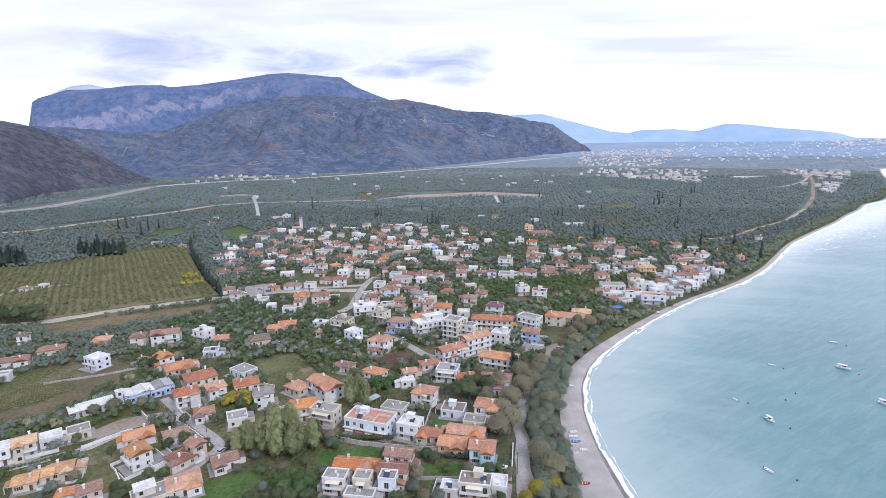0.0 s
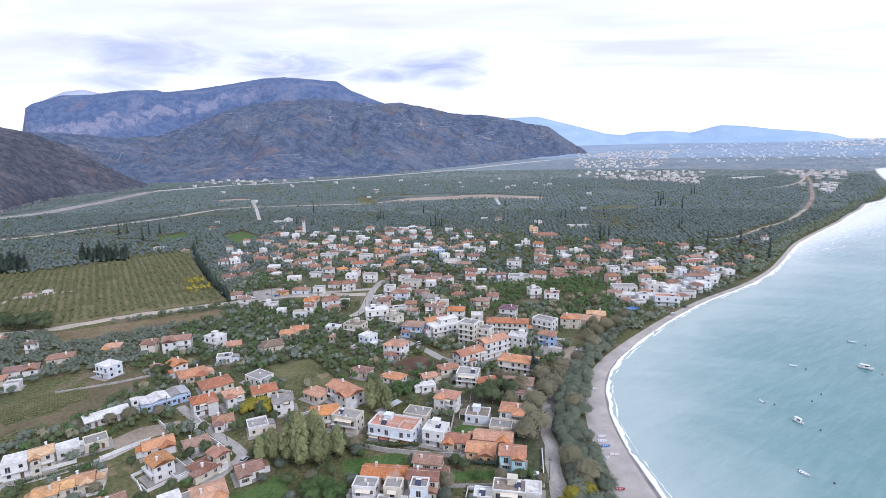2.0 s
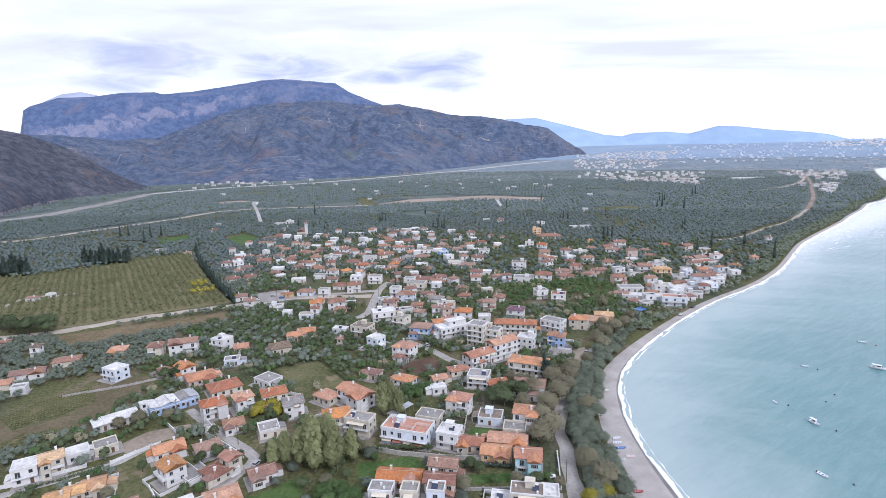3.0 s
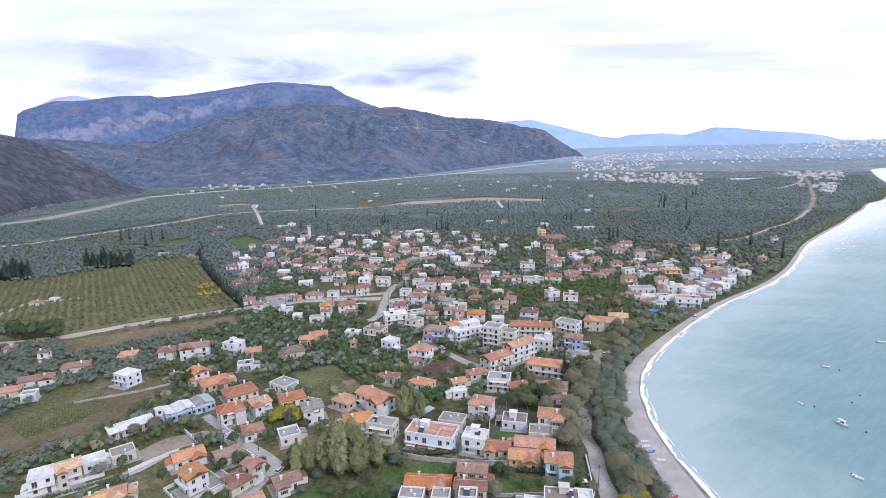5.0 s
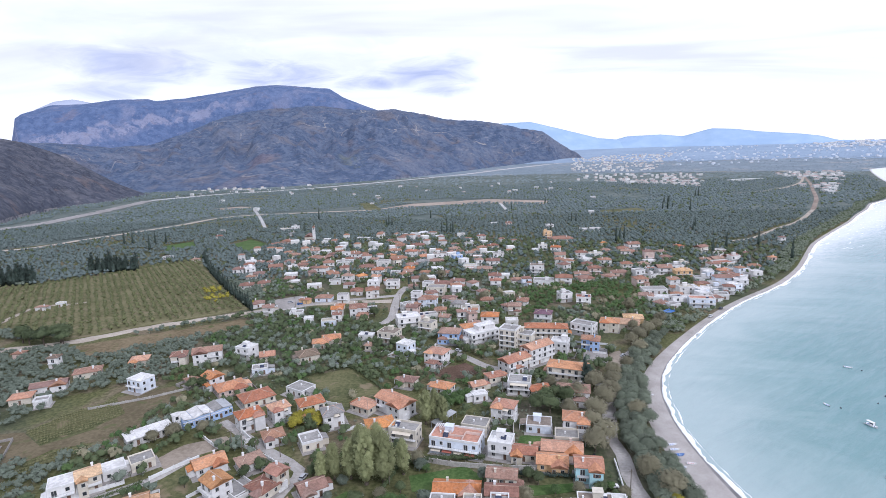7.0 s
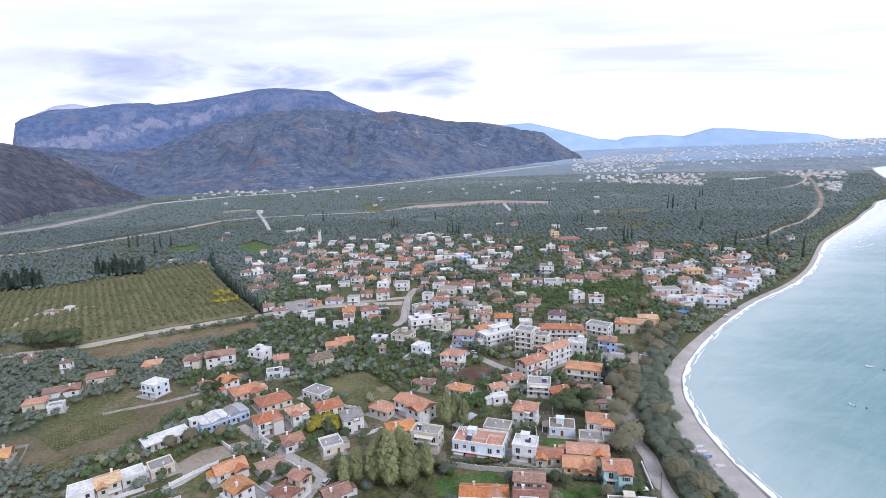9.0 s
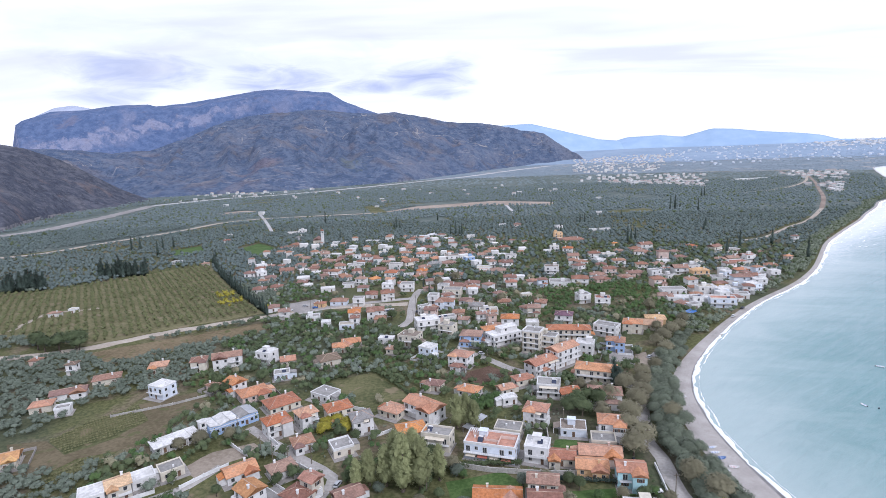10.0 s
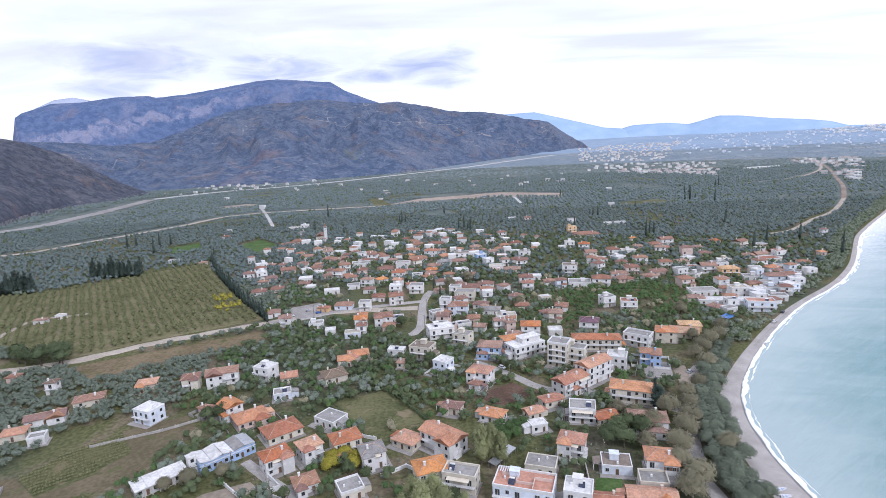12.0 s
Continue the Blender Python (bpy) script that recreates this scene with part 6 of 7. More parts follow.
for k, (a, b) in LEAVES.items():
    M["leaf_" + k] = foliage(k + "_leaves", a, b)


def unit_ico():
    bm = bmesh.new()
    bmesh.ops.create_icosphere(bm, subdivisions=1, radius=1)
    v = np.array([q.co[:] for q in bm.verts])
    f = np.array([[q.index for q in p.verts] for p in bm.faces])
    bm.free()
    return v, f


ICO = unit_ico()


OCTA = (np.array([(1, 0, 0), (-1, 0, 0), (0, 1, 0), (0, -1, 0), (0, 0, 1), (0, 0, -1)], float), np.array([(0, 2, 4), (2, 1, 4), (1, 3, 4), (3, 0, 4), (2, 0, 5), (1, 2, 5), (3, 1, 5), (0, 3, 5)]))


def leaf_cloud(rng, centres, radii, squash, count, size, plain=False, core_size=0.55):
    """Lumps of foliage: a rough core each, with many small leaf sprays standing off it. All triangles."""
    n = len(centres)
    iv, jf = OCTA if plain else ICO
    core = iv[None] * (1 + rng.uniform(-0.3, 0.3, (n, len(iv), 1))) * (radii[:, None, None] * core_size)
    core[..., 2] *= squash
    verts = [(core + centres[:, None]).reshape(-1, 3)]
    faces = [(jf[None] + (np.arange(n) * len(iv))[:, None, None]).reshape(-1, 3)]
    norms = [np.repeat(iv[None] + np.array((0, 0, 0.25)), n, 0).reshape(-1, 3)]
    if count:
        d = rng.normal(size=(n, count, 3))
        d /= np.linalg.norm(d, axis=2, keepdims=True)
        d[..., 2] = np.abs(d[..., 2]) * np.where(rng.random((n, count)) < 0.8, 1, -1)
        p = d * radii[:, None, None] * rng.uniform(0.76, 1.16, (n, count, 1))
        p[..., 2] *= squash
        p += centres[:, None]
        s = size[:, None, None, None] * rng.uniform(0.5, 1.15, (n, count, 1, 1))
        # each spray lies roughly across the way outwards, with some tilt
        out = d + rng.normal(size=d.shape) * 0.55
        out[..., 2] = np.abs(out[..., 2]) + 0.45
        out /= np.linalg.norm(out, axis=2, keepdims=True)
        ref = np.where(np.abs(out[..., 2:3]) < 0.9, np.array((0, 0, 1.0)), np.array((1.0, 0, 0)))
        e1 = np.cross(ref, out)
        e1 /= np.linalg.norm(e1, axis=2, keepdims=True)
        e2 = np.cross(out, e1)
        a0 = rng.uniform(0, 6.28, (n, count))[..., None] + np.array((0, 2.094, 4.189)) + rng.uniform(-0.5, 0.5, (n, count, 3))
        tri = e1[:, :, None] * np.cos(a0)[..., None] + e2[:, :, None] * np.sin(a0)[..., None]
        lv = (p[:, :, None] + tri * s).reshape(-1, 3)
        verts.append(lv)
        faces.append(np.arange(len(lv)).reshape(-1, 3) + len(verts[0]))
        # foliage is lit as a soft mass: normals lean to the lump's way outwards
        soft = 0.8 * d + 0.6 * out + np.array((0, 0, 0.3))
        norms.append(np.repeat(soft, 3, axis=1).reshape(-1, 3))
    nn = np.concatenate(norms)
    return np.concatenate(verts), np.concatenate(faces), nn / np.linalg.norm(nn, axis=1, keepdims=True)


def leafy(name, v, f, nn):
    me = mesh_from(name, v, f)
    me.shade_smooth()
    me.attributes.new("custom_normal", "FLOAT_VECTOR", "POINT").data.foreach_set("vector", nn.astype(np.float32).ravel())
    return me


def limb(bm, a, b, r0, r1, seg=5):
    a, b = Vector(a), Vector(b)
    m = Matrix.Translation((a + b) / 2) @ (b - a).to_track_quat("Z", "Y").to_matrix().to_4x4()
    bmesh.ops.create_cone(bm, cap_ends=True, segments=seg, radius1=r0, radius2=r1, depth=(b - a).length, matrix=m)


def tree(kind, name, label, x, y, height, width, seed, lumps=12, leaves=46, bare=0.28):
    """One tree with a forked trunk and a crown of leafy lumps."""
    rng = np.random.default_rng(seed)
    ob = new(name)
    ob.matrix_basis = pose(x, y, float(land_z(x, y)), 0, 0, seed * 37 % 360)
    tagged(ob, label, "tree", name.replace("_", " ") + "s")
    bm = bmesh.new()
    fork = height * bare
    limb(bm, (0, 0, -0.3), (0.1, 0.05, fork), 0.035 * height + 0.08, 0.026 * height + 0.05, 7)
    a = rng.uniform(0, 6.28)
    tall = height - fork
    c, r = [], []
    for i in range(lumps):
        q = (i + 0.5) / lumps
        if kind == "poplar":
            rad, zz = width * 0.40 * math.sin(math.pi * (0.15 + 0.78 * q)) ** 0.7 * rng.uniform(0.15, 1.15), fork + tall * (0.05 + 0.85 * q)
            rr = width * 0.19 * (1.15 - 0.5 * q) * rng.uniform(0.8, 1.2)
        elif kind == "cypress":
            rad, zz = 0.08 * width, height * (0.06 + 0.88 * q)
            rr = width * 0.5 * (1.12 - q) ** 0.7 * (0.75 + 0.25 * min(1, q * 6))
        else:
            q2 = rng.uniform(0.0, 1.0)
            rad, zz = width * 0.32 * math.sqrt(q2), fork + tall * (0.22 + 0.5 * (1 - q2) ** 0.6 + rng.uniform(-0.12, 0.1))
            rr = width * rng.uniform(0.18, 0.27)
        ang = a + i * 2.4
        c.append((rad * math.cos(ang), rad * math.sin(ang), zz))
        r.append(rr)
    for q in c[:: max(1, lumps // 5)]:
        limb(bm, (0.1, 0.05, fork - 0.1), q, 0.022 * height, 0.008 * height, 5)
    part("trunk", bm, M["bark"], ob)
    c, r = np.array(c), np.array(r)
    v, f, nn = leaf_cloud(rng, c, r * (1.0 if kind == "cypress" else 1.12), 1.9 if kind == "cypress" else 1.35 if kind == "poplar" else 0.85, int(leaves * 2.9), 0.12 + 0.125 * r, False, 0.66 if kind in ("autumn", "poplar") else 0.72)
    # the crown is lit as one soft mass
    away = v - np.array((0, 0, float(c[:, 2].mean()) - 0.25 * height))
    away /= np.linalg.norm(away, axis=1, keepdims=True) + 1e-6
    nn = 0.55 * nn + 0.75 * away
    nn /= np.linalg.norm(nn, axis=1, keepdims=True) + 1e-6
    part("crown", leafy("crown", v, f, nn), M["leaf_" + kind], ob)
    return ob


KINDS = {
    "olive": ("olive_tree", "grey-green olive tree with a broad loose crown", 5.0, 5.6, 11, 44, 0.22),
    "green": ("garden_tree", "dense dark green garden tree beside houses", 6.0, 5.6, 12, 44, 0.25),
    "poplar": ("poplar_tree", "tall light green poplar with a loose feathery crown", 20.0, 7.6, 64, 34, 0.12),
    "tamarisk": ("tamarisk_tree", "bushy grey-green tamarisk beside the beach", 6.0, 7.0, 13, 38, 0.15),
    "autumn": ("plane_tree", "brownish plane tree in autumn leaf", 9.0, 9.0, 16, 54, 0.25),
    "yellow": ("acacia_tree", "yellow-green acacia in full autumn colour", 6.0, 6.5, 13, 50, 0.2),
    "cypress": ("cypress_tree", "slender dark green cypress tree", 12.0, 2.6, 8, 26, 0.05),
    "citrus": ("citrus_tree", "bright green round citrus tree in a grove", 4.2, 4.6, 9, 40, 0.18),
}
FIRST = {}


def plant(kind, x, y, size=1.0, turn=None, tall=1.0):
    """A tree of that kind, copied from one of three models of it."""
    name, label, h, w, lumps, leaves, bare = KINDS[kind]
    pick = int(abs(x * 7.3 + y * 3.1)) % 3
    take(x, y, w * size * 0.4)
    if (kind, pick) not in FIRST:
        FIRST[kind, pick] = tree(kind, name, label, x, y, h * size * tall, w * size, 11 + pick * 5 + len(kind), lumps, leaves, bare)
        FIRST[kind, pick]["made"] = size
        return
    src = FIRST[kind, pick]
    s = size / src["made"]
    spin = turn if turn is not None else (x * 31 + y * 17) % 360
    copy_thing(src, Matrix.LocRotScale((x, y, float(land_z(x, y))), Euler((0, 0, radians(spin))), (s, s * (0.92 + 0.16 * ((x * 5.7) % 1)), s * tall)))


rnd = random.Random(5)
# poplars and big garden trees
for q in ((-74, 175, 1.1), (-68, 176, 1.0), (-80, 178, 0.8), (-77, 181, 1.0), (-71, 182, 1.0), (-86, 178, 0.72), (-90, 176, 0.6), (-62, 181, 0.72)):
    plant("poplar", *q)
plant("poplar", -57, 216, 0.8)
plant("poplar", -53.5, 218, 0.78)
plant("poplar", -50, 216, 0.66)
for q in ((8, 196, 1.1), (13, 203, 1.05), (10, 211, 1.0), (3, 224, 0.8), (14, 222, 1.0), (20, 232, 1.1), (9, 236, 1.0), (24, 240, 1.0), (19, 249, 1.0), (28, 252, 0.9), (31, 262, 0.9), (4, 244, 0.8), (-1, 250, 0.7), (40, 272, 0.8), (58, 312, 1.0), (66, 322, 1.0), (52, 306, 0.8), (-166, 201, 0.6), (-159, 204, 0.75), (-149, 209, 0.6), (74, 330, 0.9), (81, 345, 0.8), (60, 330, 0.8), (-30, 398, 0.9), (-80, 452, 1.0), (-66, 470, 1.0), (70, 375, 0.9)):
    plant("autumn", *q)
for q in ((20, 160, 1.0), (26, 163, 0.9), (16, 156, 0.8), (-111.5, 217.1, 0.90), (-107.9, 219.6, 0.90), (-102.5, 217.2, 0.90), (-102.9, 213.4, 0.90), (-111.3, 212.9, 0.90), (-28, 220, 0.7), (-204, 392, 0.8)):
    plant("yellow", *q)
for q in ((16, 256, 1.6, None, 0.75), (-92, 446, 0.8), (-86, 432, 0.8), (-81, 425, 0.7)):
    plant("cypress", *q)
for q in ((-66.8, 159.3, 1.45), (-64.2, 161.4, 1.45), (-59.9, 160.4, 1.45), (-56, 158.2, 1.45), (-63.3, 155.3, 1.45), (-58.4, 155.1, 1.45)):
    plant("citrus", *q)
for q in ((-137, 172, 0.7), (-104, 210, 0.9), (-97, 207, 0.8), (-122, 196, 0.8), (-118, 178, 0.8), (-114, 182, 0.9), (-42, 292, 1.1), (-118, 372, 1.4), (-106, 362, 1.3), (-92, 300, 1.2), (-83, 305, 1.1)):
    plant("green", *q)
for q in ((-321, 316, 1.9), (-314, 313, 1.6), (-303, 311, 2.2), (-296, 316, 2.3), (-291, 312, 1.7), (-309, 318, 1.5)):
    plant("green", *q)

for x, y in ((-49.1, 234.4), (-46.1, 237.0), (-43.0, 238.7), (-39.9, 240.9), (-47.1, 231.1), (-43.8, 233.2)):
    plant("citrus", x, y, 1.15)
for x, y in ((-10.0, 227.6), (-5.9, 231.7), (-1.0, 234.8), (3.4, 232.6), (-4.6, 225.5)):
    plant("green", x, y, 1.45)
for x, y in ((-178.9, 259.6), (-169.2, 250.3), (-174.2, 247.9), (-157.5, 264.6)):
    plant("green", x, y, 1.2)
plant("cypress", 17.6, 254.9, 2.6, None, 0.34)

# the belt of tamarisks between the road and the beach
belt = np.array([(y, a, b) for y, a, b in ((150, 21, 36), (168, 22, 34), (180, 21.5, 33), (194, 21, 31.5), (206, 21.5, 31), (220, 24, 34), (241, 29, 40), (262, 36, 46), (281, 45, 54), (300, 56, 66), (324, 72, 80))])
yy = 146.0
while yy < 324:
    lo, hi = np.interp(yy, belt[:, 0], belt[:, 1]), np.interp(yy, belt[:, 0], belt[:, 2])
    xx = lo + rnd.uniform(0, 2)
    while xx < hi:
        if rnd.random() < 0.9:
            plant("tamarisk" if rnd.random() < 0.94 else "autumn", xx + rnd.uniform(-0.8, 0.8), yy + rnd.uniform(-1.2, 1.2), rnd.uniform(0.75, 1.05) if yy < 300 else rnd.uniform(0.6, 0.85))
        xx += 4.4
    yy += 4.2

# rows of cypresses by the orchard and single ones in the groves
row = smooth_line(((-204, 380), (-232, 414), (-266, 460), (-306, 518), (-343, 580)), 4.5)
for q in row:
    plant("cypress", q[0] + rnd.uniform(-0.8, 0.8) + 5, q[1] + rnd.uniform(-1, 1), rnd.uniform(0.9, 1.25), None, rnd.uniform(0.8, 1.1))
for (ax, ay), (bx, by), many in (((-425.3, 516.6), (-381.6, 524.7), 42), ((-480.2, 464.1), (-446.8, 473.6), 40)):
    for k in range(many):
        u = rnd.random()
        plant("cypress", ax + (bx - ax) * u + rnd.uniform(-2, 2), ay + (by - ay) * u + rnd.uniform(-2, 9), rnd.uniform(1.9, 2.5), None, rnd.uniform(0.58, 0.80))
for x, y in ((-493, 674), (-484, 678), (-436, 637), (-454, 679), (-446, 690), (-81, 729), (-74, 728), (-69, 729), (-66, 731), (-160, 802), (-165, 803), (-169, 805), (104, 1088), (101, 802), (106, 804), (112, 801), (127, 633), (133, 640), (141, 651), (322, 1048), (335, 1060), (318, 912), (290, 960), (300, 965), (306, 958), (-345, 600), (-280, 760), (-230, 720), (-180, 640), (60, 690), (240, 700), (250, 720), (-110, 900), (30, 980), (180, 860), (420, 1150), (430, 1160), (-300, 900), (205, 560), (228, 582), (260, 520), (270, 600)):
    plant("cypress", x, y, rnd.uniform(1.2, 1.6), None, rnd.uniform(1.0, 1.4))


# ---- groves ----
def free_spots(y0, y1, step, seed, margin=0.0, lean=0.95):
    """Jittered grid places on the plain that no house, road or field takes."""
    rng = np.random.default_rng(seed)
    ys = np.arange(y0, y1, step)
    pts = []
    for y in ys:
        xs = np.arange(-lean * y - 80, shore(y) - 26, step)
        pts.append(np.stack([xs + rng.uniform(-0.32, 0.32, len(xs)) * step, y + rng.uniform(-0.32, 0.32, len(xs)) * step], 1))
    p = np.concatenate(pts)
    p = p[(shore(p[:, 1]) - p[:, 0]) > 24]
    for poly in POLYS:
        p = p[~in_poly(p[:, 0], p[:, 1], poly)]
    cells = {}
    for i, (x, y, r) in enumerate(TAKEN):
        for cx in range(int((x - r - 4) // 20), int((x + r + 4) // 20) + 1):
            for cy in range(int((y - r - 4) // 20), int((y + r + 4) // 20) + 1):
                cells.setdefault((cx, cy), []).append((x, y, r))
    ok = [all((x - a) ** 2 + (y - b) ** 2 > (r + margin) ** 2 for a, b, r in cells.get((int(x // 20), int(y // 20)), ())) for x, y in p]
    return p[np.array(ok, bool)], rng


def town(x, y):
    """How built-up a place is, 0 in the groves to 1 in the village."""
    a = np.clip((x + 235 + 0.10 * (y - 400)) / 50, 0, 1) * np.clip((760 - y - 0.35 * np.abs(x + 90)) / 90, 0, 1)
    return a


def stand(name, label, kind, spots, rng, size, lumps, leaves, spread=1.0, plain=False, squash=0.9, core=0.78):
    """Many trees in one mesh: each a few leafy lumps."""
    n = len(spots)
    if not n:
        return
    r = size * rng.uniform(0.75, 1.2, n)
    base = np.stack([spots[:, 0], spots[:, 1], land_z(spots[:, 0], spots[:, 1])], 1)
    c = np.repeat(base[:, None], lumps, 1)
    ang = rng.uniform(0, 6.28, (n, lumps))
    off = np.where(lumps > 1, 0.55, 0.0) * r[:, None] * spread
    c[..., 0] += off * np.cos(ang)
    c[..., 1] += off * np.sin(ang)
    c[..., 2] += r[:, None] * squash * (rng.uniform(0.95, 1.4, (n, lumps)) if squash > 0.5 else 0.1)
    rr = np.repeat(r[:, None], lumps, 1) * (0.95 if lumps == 1 else 0.68 if lumps < 5 else 0.52) * rng.uniform(0.8, 1.2, (n, lumps))
    rr = rr.ravel()
    v, f, nn = leaf_cloud(rng, c.reshape(-1, 3), rr, squash, leaves, 0.12 + (0.22 if leaves < 20 else 0.17) * rr, plain, core)
    nn = nn + np.array((0, 0, 1.6 if squash < 0.5 else 0.45))
    nn /= np.linalg.norm(nn, axis=1, keepdims=True)
    ob = part(name, leafy(name, v, f, nn), M["leaf_" + kind])
    tagged(ob, label, "trees", kind="stuff")


OLIVES = [(-158, 268), (-128, 268), (-118, 282), (-92, 283), (-76, 300), (-86, 338), (-118, 350), (-178, 332), (-206, 318)]
spots, rng = free_spots(118, 470, 4.7, 3, 1.1)
tw = town(spots[:, 0], spots[:, 1])
dens = np.array([noise.fractal((x * 0.012, y * 0.012, 2.0), 1.0, 2.0, 3) for x, y in spots])
dens = np.where(in_poly(spots[:, 0], spots[:, 1], OLIVES), 0.25, dens)
keep = rng.random(len(spots)) < np.where(tw > 0.5, 0.80 + 1.2 * dens, 0.90 + 0.8 * dens)
spots, tw = spots[keep], tw[keep]
order = np.argsort(np.hypot(spots[:, 0], spots[:, 1]))
spots, tw = spots[order], tw[order]
mix = rng.random(len(spots))
singles = 300
for (x, y), t, m in zip(spots[:singles], tw, mix):
    kind = ("olive" if m < 0.28 else "green" if m < 0.74 else "citrus" if m < 0.93 else "autumn") if t > 0.5 else ("olive" if m < 0.86 else "green")
    plant(kind, float(x), float(y), float(rng.uniform(0.55, 0.95)) * (0.75 if kind == "autumn" else 1))
CITRUS = [(-10, 352), (18, 372), (80, 372), (98, 430), (45, 452), (-6, 420)]
rest, rt, rm = spots[singles:], tw[singles:], mix[singles:]
left = rt <= 0.5
rm = np.where(in_poly(rest[:, 0], rest[:, 1], CITRUS) & (rm < 0.85), 0.8, rm)
stand("olive_grove", "grey-green olive trees planted close together on the plain", "olive", rest[left], rng, 2.4, 6, 18, 1.15, False, 0.85, 0.74)
stand("garden_trees", "mixed grey-green trees between village houses", "olive", rest[~left & (rm < 0.30)], rng, 2.3, 3, 22, 1.0, False, 0.9, 0.74)
stand("garden_trees", "dark green trees between village houses", "green", rest[~left & (rm >= 0.30) & (rm < 0.72)], rng, 2.4, 3, 22, 1.0, False, 0.95, 0.74)
stand("citrus_trees", "bright green citrus trees between village houses", "citrus", rest[~left & (rm >= 0.72) & (rm < 0.97)], rng, 2.1, 3, 22, 1.0, False, 0.95, 0.74)
stand("autumn_trees", "brownish autumn trees between village houses", "autumn", rest[~left & (rm >= 0.97)], rng, 2.7, 3, 22, 1.0, False, 0.95, 0.74)

spots, rng = free_spots(470, 900, 5.5, 4, 0.3)
tw = town(spots[:, 0], spots[:, 1])
dens = np.array([noise.fractal((x * 0.008, y * 0.008, 2.0), 1.0, 2.0, 3) for x, y in spots])
keep = rng.random(len(spots)) < np.where(tw > 0.5, 0.85 + 0.4 * dens, 0.95 + 0.7 * dens)
spots, tw = spots[keep], tw[keep]
m = rng.random(len(spots))
green = ((tw > 0.5) & (m < 0.5)) | (m < 0.05)
stand("olive_grove", "grey-green olive trees on the plain, blued in colour for haze", "grove", spots[~green], rng, 2.75, 1, 14, 1.0, True, 0.9, 0.8)
stand("garden_trees", "dark green trees between village houses", "green", spots[green], rng, 2.9, 1, 14, 1.0, True, 0.9, 0.8)

spots, rng = free_spots(900, 1700, 7.5, 6, 2.0, 0.92)
dens = np.array([noise.fractal((x * 0.005, y * 0.005, 2.0), 1.0, 2.0, 3) for x, y in spots])
spots = spots[rng.random(len(spots)) < 0.92 + 1.1 * dens]
m = rng.random(len(spots))
stand("olive_grove", "grey-green olive trees on the plain, blued in colour for haze", "mid_grove_haze", spots[m < 0.85], rng, 3.4, 1, 6, 1.0, True, 0.7)
stand("garden_trees", "dark green trees scattered in the groves", "green", spots[m >= 0.85], rng, 3.3, 1, 6, 1.0, True, 0.7)

spots, rng = free_spots(1700, 4700, 21.0, 7, 6.0, 0.6)
spots += rng.uniform(-9, 9, spots.shape)
dens = np.array([noise.fractal((x * 0.003, y * 0.006, 2.0), 1.0, 2.0, 3) for x, y in spots])
spots = spots[rng.random(len(spots)) < 0.72 + 1.0 * dens]
far_off = np.hypot(spots[:, 0], spots[:, 1]) + 260 * dens[: len(spots)] > 3100
near_off = np.hypot(spots[:, 0], spots[:, 1]) + 160 * dens[: len(spots)] < 2300
# three more steps of haze in the leaf colour, by distance
stand("olive_grove", "distant olive groves on the plain, paled in colour for haze", "outer_grove_haze", spots[near_off], rng, 7.0, 1, 3, 1.0, True, 0.34)
stand("olive_grove", "distant olive groves on the plain, tinted blue-grey for haze", "far_grove_haze", spots[~far_off & ~near_off], rng, 7.5, 1, 2, 1.0, True, 0.30)
stand("olive_grove", "groves and fields at the far plain edge, coloured haze blue", "edge_grove_haze", spots[far_off][::2], rng, 8.5, 1, 0, 1.0, True, 0.24)

# trees between the houses and the beach, farther along the bay
rng = np.random.default_rng(17)
by = rng.uniform(325, 1250, 2200)
bo = rng.uniform(8, 26, 2200)
edge = np.stack([shore(by) - bo, by], 1)
ok = np.array([all((x - a) ** 2 + (y - b) ** 2 > (r + 1.0) ** 2 for a, b, r in TAKEN if abs(y - b) < 30) for x, y in edge])
ok &= (by < 355) | (by > 475) | (rng.random(len(by)) < 0.25)
edge = edge[ok]
m = rng.random(len(edge))
stand("beach_trees", "grey-green bushes and trees along the beach", "tamarisk", edge[m < 0.7], rng, 2.4, 2, 16, 1.0, True)
stand("beach_trees", "dark green bushes and trees along the beach", "green", edge[m >= 0.7], rng, 2.4, 2, 16, 1.0, True)

# the orchard: planted rows of small trees
ox, oy = [], []
ax, ay = np.array((-0.60, 0.80)), np.array((0.80, 0.60))
for i in range(-80, 90):
    for j in range(-60, 60):
        p = np.array((-350, 440)) + ax * i * 4.0 + ay * j * 5.2
        ox.append(p[0])
        oy.append(p[1])
ox, oy = np.array(ox), np.array(oy)
rng = np.random.default_rng(12)
ox, oy = ox + rng.uniform(-0.5, 0.5, len(ox)), oy + rng.uniform(-0.5, 0.5, len(oy))
inner = [(x * 0.97 - 350 * 0.03, y * 0.97 + 440 * 0.03) for x, y in ORCHARD]
sel = in_poly(ox, oy, inner) & (rng.random(len(ox)) < 0.94)
for x, y, r in TAKEN:
    sel &= (ox - x) ** 2 + (oy - y) ** 2 > (r + 0.5) ** 2
bright = sel & (np.minimum(np.hypot(ox + 240, oy - 411.1), np.hypot(ox + 256.6, oy - 436.6)) < 10)
spots = np.stack([ox, oy], 1)
stand("orchard_trees", "rows of small yellow-green orchard trees", "orchard", spots[sel & ~bright], rng, 2.05, 2, 12, 0.7, True)
stand("orchard_trees", "rows of bright yellow orchard trees along the edge", "yellow", spots[bright], rng, 2.6, 2, 14, 0.8, True)
